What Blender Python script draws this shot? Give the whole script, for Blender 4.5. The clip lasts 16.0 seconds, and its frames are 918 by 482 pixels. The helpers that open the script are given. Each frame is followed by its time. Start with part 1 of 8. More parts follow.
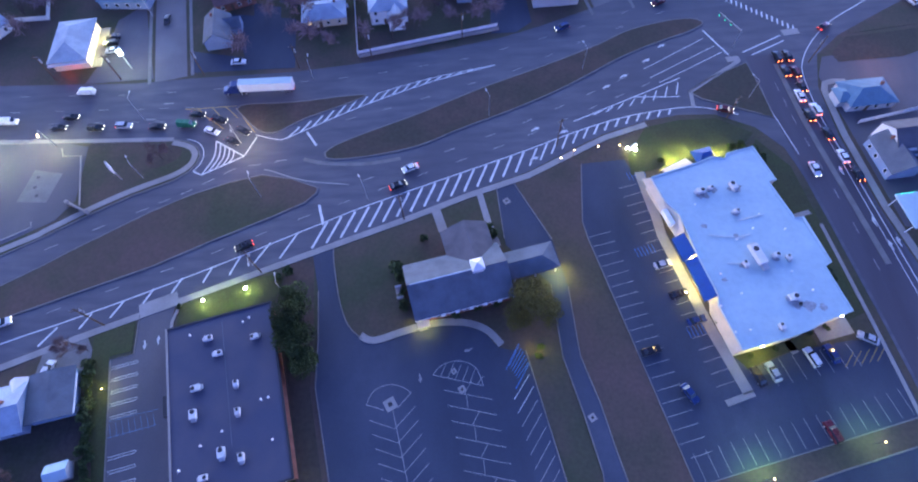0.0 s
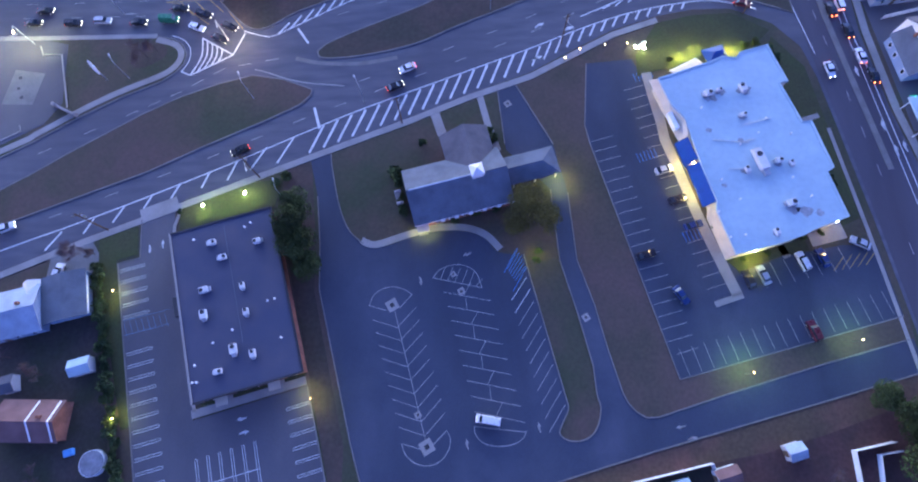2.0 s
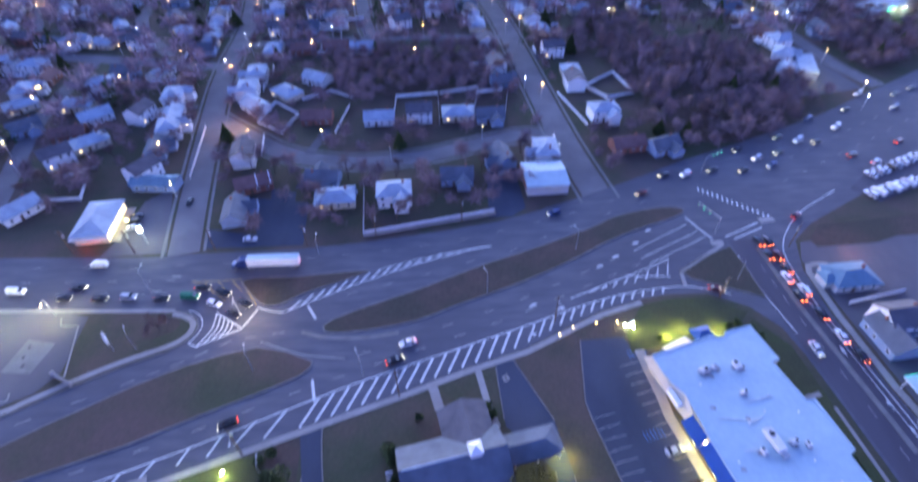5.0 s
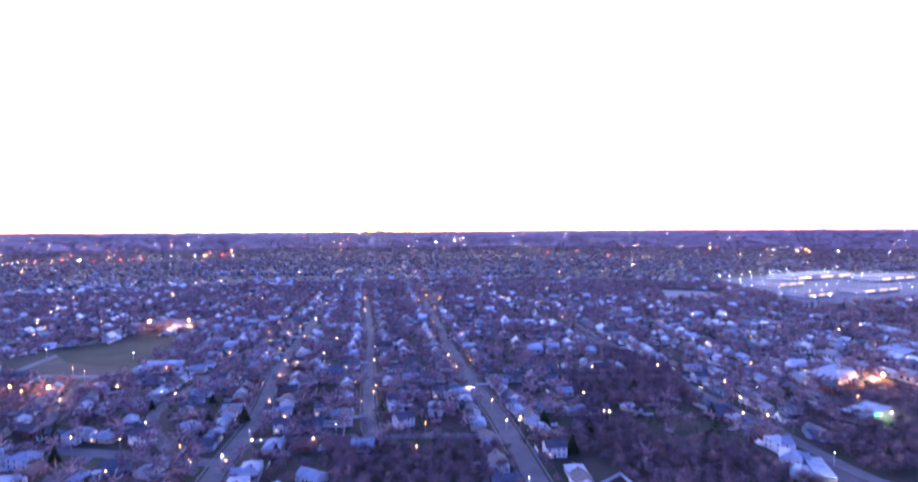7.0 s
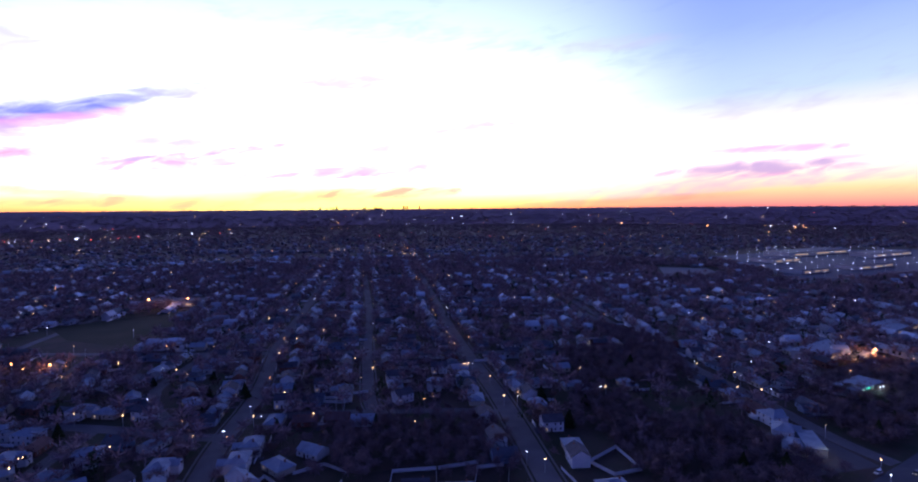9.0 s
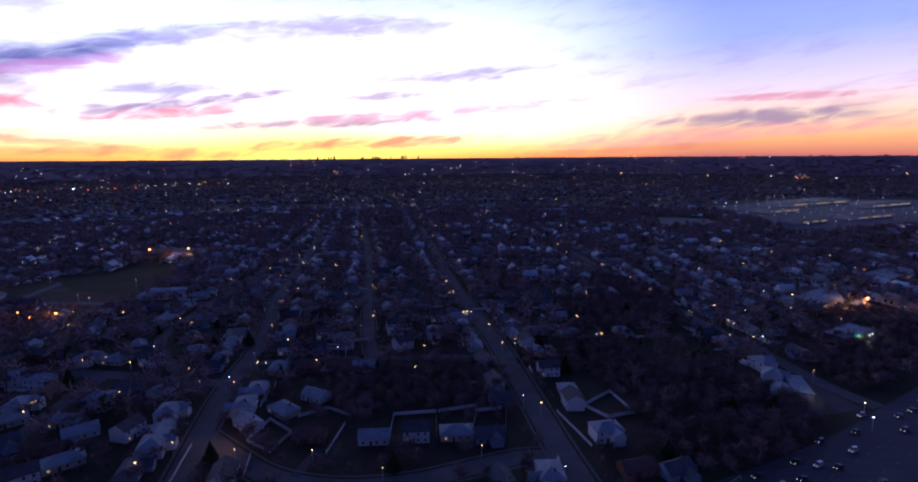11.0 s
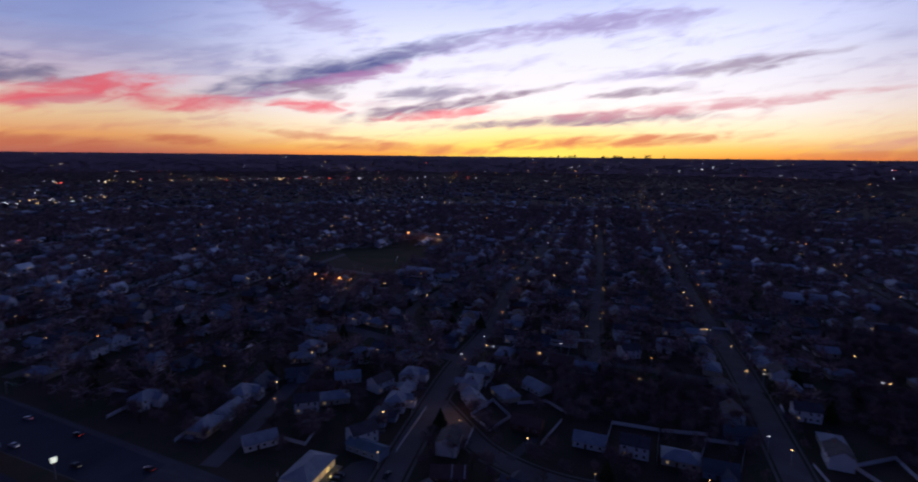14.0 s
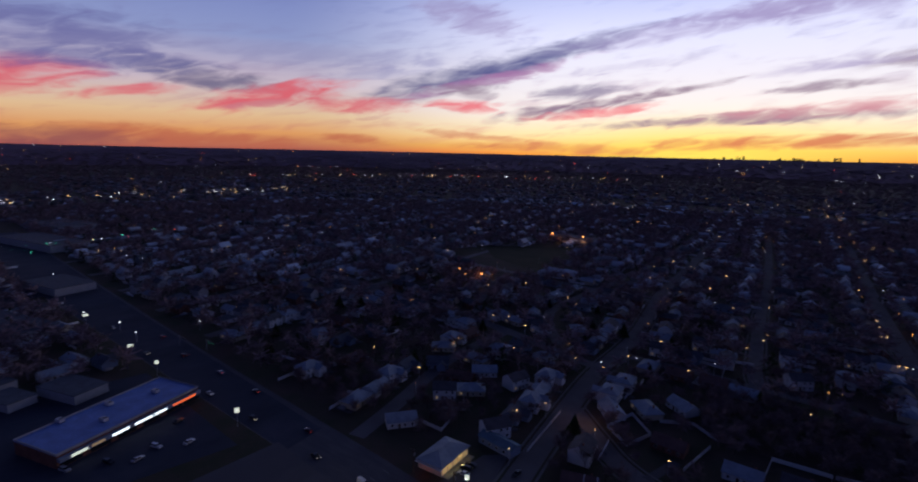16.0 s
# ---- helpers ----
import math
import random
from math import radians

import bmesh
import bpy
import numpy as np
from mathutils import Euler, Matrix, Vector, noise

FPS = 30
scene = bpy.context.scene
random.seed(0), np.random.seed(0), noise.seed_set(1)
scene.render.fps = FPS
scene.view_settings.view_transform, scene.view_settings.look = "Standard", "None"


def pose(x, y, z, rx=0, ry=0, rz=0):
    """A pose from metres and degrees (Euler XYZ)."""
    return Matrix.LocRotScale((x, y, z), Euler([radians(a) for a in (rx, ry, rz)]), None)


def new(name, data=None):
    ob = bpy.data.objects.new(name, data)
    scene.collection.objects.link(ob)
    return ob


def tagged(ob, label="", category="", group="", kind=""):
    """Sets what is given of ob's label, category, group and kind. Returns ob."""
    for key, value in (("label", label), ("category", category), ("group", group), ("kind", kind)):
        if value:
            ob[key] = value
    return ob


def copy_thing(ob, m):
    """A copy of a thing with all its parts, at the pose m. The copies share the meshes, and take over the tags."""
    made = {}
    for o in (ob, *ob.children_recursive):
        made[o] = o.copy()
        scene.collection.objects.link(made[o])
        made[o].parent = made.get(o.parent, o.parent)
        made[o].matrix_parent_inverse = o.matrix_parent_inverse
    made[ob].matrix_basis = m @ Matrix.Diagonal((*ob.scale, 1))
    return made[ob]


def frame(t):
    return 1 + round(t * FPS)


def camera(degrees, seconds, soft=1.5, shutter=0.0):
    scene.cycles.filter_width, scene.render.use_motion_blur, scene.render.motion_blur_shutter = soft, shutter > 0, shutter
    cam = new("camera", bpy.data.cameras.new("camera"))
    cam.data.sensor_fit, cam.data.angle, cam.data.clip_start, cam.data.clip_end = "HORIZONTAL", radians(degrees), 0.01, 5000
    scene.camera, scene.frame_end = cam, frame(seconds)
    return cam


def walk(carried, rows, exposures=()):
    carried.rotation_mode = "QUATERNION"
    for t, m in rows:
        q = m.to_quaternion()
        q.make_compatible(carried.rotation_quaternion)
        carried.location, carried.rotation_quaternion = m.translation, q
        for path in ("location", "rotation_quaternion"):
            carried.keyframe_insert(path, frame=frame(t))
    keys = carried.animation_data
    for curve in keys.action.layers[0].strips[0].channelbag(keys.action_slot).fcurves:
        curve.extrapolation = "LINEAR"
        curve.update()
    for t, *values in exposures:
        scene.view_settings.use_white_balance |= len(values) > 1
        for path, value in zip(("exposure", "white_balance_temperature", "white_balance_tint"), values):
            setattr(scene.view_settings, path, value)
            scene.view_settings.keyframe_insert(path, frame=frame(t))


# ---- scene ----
# ---- camera ----
cam = camera(82.9, 16.0, soft=1.9, shutter=0.6)


def head(yaw, pitch, roll):
    return pose(0, 0, 118, 0, 0, yaw) @ pose(0, 0, 0, 90 + pitch) @ pose(0, 0, 0, 0, 0, roll)


walk(cam, [
    (0.0, head(0.43, -62.24, -3.15)),
    (0.5, head(0.69, -64.84, -3.36)),
    (1.0, head(1.17, -67.44, -3.76)),
    (1.5, head(1.58, -70.03, -4.13)),
    (2.0, head(2.10, -72.63, -4.65)),
    (2.5, head(2.63, -74.77, -5.04)),
    (2.8, head(2.50, -74.85, -4.98)),
    (3.0, head(2.29, -74.62, -4.78)),
    (3.2, head(2.20, -74.20, -4.70)),
    (3.6, head(1.70, -71.00, -4.20)),
    (4.2, head(0.20, -59.40, -2.90)),
    (4.8, head(-0.75, -47.20, -1.60)),
    (5.3, head(-1.33, -36.95, -0.85)),
    (5.5, head(-1.35, -32.77, -0.80)),
    (6.0, head(-1.39, -22.22, -0.69)),
    (6.5, head(-1.46, -11.70, -0.51)),
    (7.0, head(-1.45, -1.18, -0.29)),
    (7.1, head(-1.45, -0.50, -0.30)),
    (7.5, head(-1.45, -0.52, -0.31)),
    (8.0, head(-1.50, -0.53, -0.34)),
    (8.5, head(-1.61, -1.75, -0.41)),
    (9.0, head(-1.67, -3.64, -0.43)),
    (9.2, head(-1.70, -4.40, -0.43)),
    (9.6, head(-1.75, -5.90, -0.42)),
    (10.2, head(-1.75, -8.00, -0.42)),
    (10.8, head(-1.75, -9.05, -0.42)),
    (11.3, head(-1.50, -9.15, -0.40)),
    (11.5, head(-0.32, -9.15, -0.38)),
    (12.0, head(3.81, -9.16, -0.18)),
    (12.5, head(8.70, -9.21, 0.05)),
    (13.0, head(14.11, -9.25, 0.29)),
    (13.5, head(19.00, -9.29, 0.39)),
    (14.0, head(23.82, -9.33, 0.59)),
    (14.5, head(28.51, -9.43, 0.76)),
    (15.0, head(32.64, -9.48, 1.02)),
    (15.5, head(36.18, -9.55, 1.14)),
    (16.0, head(39.73, -9.64, 1.24)),
], exposures=[(0, 3.74, 5640, 0), (3.0, 3.74, 5640, 0), (5.5, 4.06, 6080, 1), (6.2, 4.38, 6280, 8), (6.7, 4.3, 6080, 13), (7.0, 3.82, 5700, 20), (7.4, 2.32, 5300, 24), (8.0, 1.78, 5230, 27), (9.0, 1.14, 5220, 28), (11.4, 0.46, 5650, 18), (12.5, 0.25, 5980, 15), (14.0, -0.12, 6120, 12), (16.0, -0.22, 6230, 11)])

# ---- world: dusk sky after sunset ----
world = bpy.data.worlds.new("dusk_sky")
scene.world = world
world.use_nodes = True
W = world.node_tree
W.nodes.clear()


def wn(kind, **props):
    n = W.nodes.new(kind)
    for k, v in props.items():
        if k == "operation":
            n.operation = v
        elif k == "blend":
            n.data_type, n.blend_type = "RGBA", v
    return n


def wm(op, a, b=0.0, c=0.0, clamp=False):
    n = wn("ShaderNodeMath", operation=op)
    n.use_clamp = clamp
    for i, v in enumerate((a, b, c)):
        if isinstance(v, (int, float)):
            n.inputs[i].default_value = v
        else:
            W.links.new(v, n.inputs[i])
    return n.outputs[0]


def wsmooth(x, lo, hi):
    n = W.nodes.new("ShaderNodeMapRange")
    n.interpolation_type = "SMOOTHSTEP"
    W.links.new(x, n.inputs[0])
    n.inputs[1].default_value, n.inputs[2].default_value = lo, hi
    return n.outputs[0]


def wmix(fac, a, b, blend="MIX"):
    n = wn("ShaderNodeMix", blend=blend)
    for s, v in ((n.inputs[0], fac), (n.inputs[6], a), (n.inputs[7], b)):
        if isinstance(v, (int, float)):
            s.default_value = v
        elif isinstance(v, tuple):
            s.default_value = (*v, 1)
        else:
            W.links.new(v, s)
    return n.outputs[2]


def wramp(x, stops):
    n = W.nodes.new("ShaderNodeValToRGB")
    W.links.new(x, n.inputs[0])
    r = n.color_ramp
    while len(r.elements) < len(stops):
        r.elements.new(0.5)
    for e, (p, c) in zip(r.elements, stops):
        e.position, e.color = p, (*c, 1)
    return n.outputs[0]


def srgb(r, g, b):
    return tuple((c / 255 / 12.92 if c <= 10 else ((c / 255 + 0.055) / 1.055) ** 2.4) for c in (r, g, b))


coord = W.nodes.new("ShaderNodeTexCoord")
sep = W.nodes.new("ShaderNodeSeparateXYZ")
W.links.new(coord.outputs["Generated"], sep.inputs[0])
dx, dy, dz = sep.outputs
az = wm("MULTIPLY", wm("ARCTAN2", wm("MULTIPLY", dx, -1.0), dy), 57.2958)
el = wm("MULTIPLY", wm("ARCSINE", dz), 57.2958)
sun_az = 14.5
off = wm("SUBTRACT", az, sun_az)
toward = wm("COSINE", wm("MULTIPLY", off, 1 / 57.2958))
t_el = wm("DIVIDE", el, 40.0, clamp=True)
ramp_sun = wramp(t_el, [(0, srgb(255, 148, 60)), (0.02, srgb(255, 196, 96)), (0.05, srgb(255, 234, 176)), (0.11, srgb(250, 240, 232)), (0.3, srgb(226, 226, 250)), (0.42, srgb(180, 190, 240)), (1, srgb(64, 86, 178))])
ramp_side = wramp(t_el, [(0, srgb(196, 108, 92)), (0.04, srgb(244, 170, 106)), (0.085, srgb(246, 206, 160)), (0.16, srgb(220, 200, 212)), (0.27, srgb(154, 165, 214)), (0.42, srgb(124, 139, 206)), (1, srgb(56, 78, 172))])
ramp_back = wramp(t_el, [(0, srgb(44, 48, 92)), (0.15, srgb(60, 58, 104)), (0.4, srgb(48, 66, 124)), (1, srgb(50, 72, 168))])
col = wmix(wsmooth(toward, 0.72, 0.985), ramp_side, ramp_sun)
col = wmix(wsmooth(toward, -0.35, 0.35), ramp_back, col)
gain = wm("ADD", 0.92, wm("MULTIPLY", wsmooth(toward, 0.75, 1.0), 0.3))

# clouds: streaks in azimuth and elevation
vec = W.nodes.new("ShaderNodeCombineXYZ")
W.links.new(wm("MULTIPLY", az, 0.055), vec.inputs[0])
W.links.new(wm("ADD", wm("MULTIPLY", el, 0.42), wm("MULTIPLY", az, 0.022)), vec.inputs[1])
streak = W.nodes.new("ShaderNodeTexNoise")
streak.inputs["Scale"].default_value, streak.inputs["Detail"].default_value, streak.inputs["Roughness"].default_value = 1.0, 7, 0.62
streak.inputs["Distortion"].default_value = 0.5
W.links.new(vec.outputs[0], streak.inputs["Vector"])
ns = streak.outputs[0]
vec2 = W.nodes.new("ShaderNodeCombineXYZ")
W.links.new(wm("MULTIPLY", az, 0.16), vec2.inputs[0])
W.links.new(wm("MULTIPLY", el, 0.7), vec2.inputs[1])
wisp = W.nodes.new("ShaderNodeTexNoise")
wisp.inputs["Scale"].default_value, wisp.inputs["Detail"].default_value, wisp.inputs["Roughness"].default_value = 1.0, 6, 0.6
W.links.new(vec2.outputs[0], wisp.inputs["Vector"])
vec3 = W.nodes.new("ShaderNodeCombineXYZ")
W.links.new(wm("MULTIPLY", az, 0.3), vec3.inputs[0])
W.links.new(wm("ADD", wm("MULTIPLY", el, 1.15), wm("MULTIPLY", az, 0.2)), vec3.inputs[1])
fray = W.nodes.new("ShaderNodeTexNoise")
fray.inputs["Scale"].default_value, fray.inputs["Detail"].default_value, fray.inputs["Roughness"].default_value = 1.0, 5, 0.5
fray.inputs["Distortion"].default_value = 0.7
W.links.new(vec3.outputs[0], fray.inputs["Vector"])
warp_a = wm("MULTIPLY", wm("SUBTRACT", wisp.outputs[0], 0.5), 6.0)
warp_e = wm("MULTIPLY", wm("SUBTRACT", ns, 0.5), 1.6)
cloud_col = wramp(wm("DIVIDE", el, 20.0, clamp=True), [(0, srgb(190, 92, 70)), (0.12, srgb(214, 124, 118)), (0.25, srgb(186, 134, 160)), (0.42, srgb(150, 134, 180)), (0.7, srgb(128, 138, 196)), (1, srgb(110, 126, 190))])
band = wm("MULTIPLY", wsmooth(wm("ADD", wm("MULTIPLY", ns, 0.6), wm("MULTIPLY", fray.outputs[0], 0.4)), 0.48, 0.66), wm("MULTIPLY", wsmooth(el, 0.2, 2.0), wm("SUBTRACT", 1.0, wsmooth(el, 16, 30))))
ember = wm("MULTIPLY", wm("EXPONENT", wm("MULTIPLY", wm("ADD", wm("POWER", wm("ABSOLUTE", wm("DIVIDE", off, 13.0)), 2.0), wm("POWER", wm("ABSOLUTE", wm("DIVIDE", el, 3.0)), 2.0)), -1.0)), 1.0)
col = wmix(ember, col, srgb(255, 226, 96))
col = wmix(wm("MULTIPLY", band, 0.34), col, cloud_col)


def cloud(a1, e1, a2, e2, thick, colour, amount=0.8, taper=0.0, ragged=2.9):
    """A streak of cloud between two points of the sky (azimuth left of north and elevation, in degrees); thick: half its depth."""
    global col
    length = math.hypot(a1 - a2, e2 - e1) / 2 * 1.1
    tilt = math.atan2(e2 - e1, a1 - a2)
    u = wm("SUBTRACT", (a1 + a2) / 2, wm("ADD", az, warp_a))
    v = wm("SUBTRACT", wm("ADD", el, warp_e), (e1 + e2) / 2)
    c, s = math.cos(tilt), math.sin(tilt)
    p = wm("ADD", wm("MULTIPLY", u, c / length), wm("MULTIPLY", v, s / length))
    q = wm("SUBTRACT", wm("MULTIPLY", v, c / thick), wm("MULTIPLY", u, s / thick))
    if taper:
        q = wm("DIVIDE", q, wm("MAXIMUM", wm("ADD", 1.0, wm("MULTIPLY", p, taper)), 0.3))
    r = wm("ADD", wm("MULTIPLY", p, p), wm("MULTIPLY", q, q))
    edge = wm("ADD", wm("SUBTRACT", 1.0, wm("MULTIPLY", r, 0.5)), wm("MULTIPLY", wm("SUBTRACT", fray.outputs[0], 0.5), ragged))
    m = wm("MULTIPLY", wsmooth(edge, -0.35, 1.35), wm("MULTIPLY", wm("SUBTRACT", 1.0, wsmooth(r, 0.9, 3.6)), amount))
    col = wmix(m, col, colour)


INDIGO, VIOLET, HAZE, LILAC, PALE = srgb(78, 82, 138), srgb(112, 112, 172), srgb(150, 150, 196), srgb(190, 120, 170), srgb(160, 146, 190)
MAUVE, GREY, ROSE, BLUSH, EMBER, DUSK = srgb(142, 120, 144), srgb(124, 116, 150), srgb(238, 104, 120), srgb(212, 140, 152), srgb(204, 108, 84), srgb(150, 84, 92)
cloud(45.9, 6.0, 24.3, 11.7, 1.10, INDIGO, 1.0, -0.35, 1.5)
cloud(44.1, 5.8, 29.4, 9.3, 0.52, LILAC, 0.55, -0.2)
cloud(27.1, 10.9, 10.1, 13.0, 0.84, PALE, 0.6, 0.2)
cloud(11.4, 13.0, 0.5, 12.9, 1.03, PALE, 0.6)
cloud(43.2, 14.4, 35.0, 12.9, 1.42, PALE, 0.75)
cloud(32.5, 4.2, 16.5, 6.8, 0.58, MAUVE, 1.0, -0.3)
cloud(30.9, 3.9, 21.5, 5.0, 0.39, ROSE, 0.8)
cloud(30.7, 6.3, 24.2, 6.8, 0.58, GREY, 0.75)
cloud(22.9, 3.1, 2.1, 4.2, 0.52, MAUVE, 1.0, 0.2)
cloud(10.6, 4.1, -12.4, 5.7, 0.45, BLUSH, 0.75, -0.3)
cloud(17.2, 1.2, -2.3, 2.0, 0.52, EMBER, 0.85)
cloud(37.9, 0.8, 21.6, 0.5, 0.45, EMBER, 0.7)
cloud(2.4, 8.2, -9.6, 9.1, 0.58, MAUVE, 0.75, -0.2)
cloud(9.2, 6.3, 3.0, 6.6, 0.39, MAUVE, 0.8)
cloud(7.9, 7.9, 0.8, 8.4, 0.32, PALE, 0.6)
cloud(16.7, 12.9, 3.8, 13.4, 0.77, PALE, 0.65)
cloud(29.2, 8.2, 19.3, 9.3, 0.32, PALE, 0.3)
cloud(71.4, 7.5, 58.4, 5.9, 0.90, GREY, 0.95)
cloud(64.9, 4.1, 53.5, 6.4, 1.03, ROSE, 1.0, 0.1)
cloud(62.8, 4.0, 57.3, 4.6, 0.39, BLUSH, 0.6)
cloud(82.5, 5.0, 74.9, 6.5, 1.23, ROSE, 1.0, -0.3)
cloud(74.9, 4.3, 68.3, 5.5, 0.52, ROSE, 0.85)
cloud(54.4, 4.4, 45.6, 4.7, 0.58, ROSE, 0.8)
cloud(42.8, 6.3, 36.9, 6.6, 0.45, MAUVE, 0.75)
cloud(42.5, 5.0, 36.2, 5.2, 0.32, ROSE, 0.7)
cloud(82.2, 8.1, 70.4, 9.5, 1.94, VIOLET, 0.75)
cloud(81.3, 9.9, 75.4, 10.5, 1.03, VIOLET, 0.5)
cloud(76.5, 7.3, 66.2, 7.6, 0.77, VIOLET, 0.7)
cloud(66.1, 9.5, 44.1, 9.4, 0.77, HAZE, 0.45)
cloud(53.7, 7.4, 44.1, 8.4, 0.52, HAZE, 0.5)
cloud(75.8, 1.2, 58.6, 0.7, 0.71, EMBER, 0.75)
cloud(82.9, 0.7, 72.8, 0.6, 0.65, DUSK, 0.7)
cloud(54.2, 1.2, 48.4, 1.0, 0.45, EMBER, 0.8)
cloud(42.8, 2.2, 32.7, 1.4, 0.32, EMBER, 0.5)
cloud(10.4, 7.6, 3.2, 8.7, 0.45, PALE, 0.4)
cloud(-28.2, 5.3, -39.2, 5.4, 0.26, BLUSH, 0.85)
cloud(-24.8, 3.5, -39.4, 3.7, 0.58, MAUVE, 0.85)
cloud(-15.5, 1.3, -39.5, 2.7, 0.65, BLUSH, 0.5)
cloud(-9.7, 0.3, -26.0, 0.9, 0.39, EMBER, 0.5)
cloud(41.0, 4.9, 36.2, 4.6, 0.45, ROSE, 0.7)
cloud(40.9, 5.9, 36.3, 5.9, 0.26, MAUVE, 0.5)
cloud(-10.4, 16.4, -21.6, 16.3, 0.58, PALE, 0.35)
cloud(13.3, 13.0, 3.5, 14.4, 0.45, PALE, 0.3)

# the clear dome overhead falls off away from the afterglow
fall = wm("ADD", 0.09, wm("MULTIPLY", wm("SUBTRACT", 1.0, wsmooth(el, 12, 45)), 0.91))
sky = W.nodes.new("ShaderNodeTexSky")
sky.sky_type, sky.sun_disc, sky.sun_elevation, sky.sun_rotation = "NISHITA", False, radians(-1.0), radians(-sun_az)
bg = W.nodes.new("ShaderNodeBackground")
out = W.nodes.new("ShaderNodeOutputWorld")
mul = W.nodes.new("ShaderNodeVectorMath")
mul.operation = "SCALE"
W.links.new(col, mul.inputs[0])
W.links.new(wm("MULTIPLY", gain, fall), mul.inputs[3])
add = wmix(0.04, mul.outputs[0], sky.outputs[0], "ADD")
W.links.new(add, bg.inputs[0])
bg.inputs[1].default_value = 1.0
W.links.new(bg.outputs[0], out.inputs[0])

# ---- lamps of the place ----
def lamp(x, y, z, watts, colour, radius=0.25):
    d = bpy.data.lights.new("lamp_light", "POINT")
    d.energy, d.color, d.shadow_soft_size = watts, colour, radius
    ob = new("lamp_light", d)
    ob.location = (x, y, z)
    return ob


WARM, LEMON, COOL, GREENISH, LIME = (1, 0.62, 0.25), (1, 0.86, 0.2), (0.85, 0.92, 1), (0.55, 1, 0.35), (0.92, 1, 0.3)
for x, y, z, w, c in (
        (-63.3, 48.5, 1.35, 120, LIME), (-53.4, 51.2, 1.35, 170, LIME),      # ground floods on the lawn
        (49.6, 87.0, 2.0, 60, LEMON), (58.6, 84.2, 1.6, 210, LEMON), (72.2, 85.6, 1.4, 150, LEMON), (63.0, 86.4, 1.4, 130, LEMON),
        (46.8, 70.4, 2.6, 7, (1, 0.72, 0.25)), (49.8, 61.8, 2.6, 22, (1, 0.75, 0.3)), (52.8, 53.0, 2.4, 120, (1, 0.76, 0.26)), (54.5, 45.6, 2.4, 120, (1, 0.76, 0.26)), (56.0, 37.6, 2.4, 14, WARM), (58.2, 82.4, 3.6, 60, LEMON), (-81.4, 28.0, 2.6, 90, LEMON), (-77.0, 0.0, 2.6, 90, LEMON), (-34.6, 2.4, 2.6, 110, LEMON),
        (66.0, 28.0, 2.4, 100, LEMON), (84.5, 34.5, 3.4, 40, WARM), (57.7, 33.5, 2.5, 7, WARM),
        (59.4, 5.2, 4.0, 130, GREENISH), (83.8, 10.9, 4.0, 110, GREENISH),
        (23.8, 51.0, 2.6, 130, LEMON), (16.4, 31.6, 2.4, 60, LEMON), (-9.5, 39.6, 2.2, 50, LEMON),
        (-114.0, 134.4, 2.7, 60, (1, 0.86, 0.36)), (-115.0, 143.0, 2.7, 75, (1, 0.86, 0.36)), (-120.0, 127.4, 1.4, 30, (1, 0.12, 0.08)), (-101.5, 129.0, 5.5, 220, (0.95, 0.95, 0.7)),
        (-116.0, 98.6, 5.5, 380, (1, 0.85, 0.45)), (-134.0, 92.0, 6.0, 800, (1, 0.9, 0.55)),
        (-60.0, 97.0, 8.0, 500, (1, 0.7, 0.4)), (127.5, 112.5, 5.5, 120, (1, 0.35, 0.12)),
        (-92.0, 202.0, 7.5, 350, (1, 0.5, 0.2)), (-282, 372, 11, 1800, (1, 0.36, 0.1)), (-330, 618, 13, 2200, (1, 0.42, 0.14)),
        (760, 1020, 30, 500, (0.75, 0.85, 1)), (560, 960, 30, 500, (0.75, 0.85, 1)), (318, 372, 9, 3500, (1, 0.45, 0.15)), (262, 303, 6, 800, (0.6, 1, 0.7)), (178, 229, 6, 120, (1, 0.85, 0.4))):
    lamp(x, y, z, w, c)


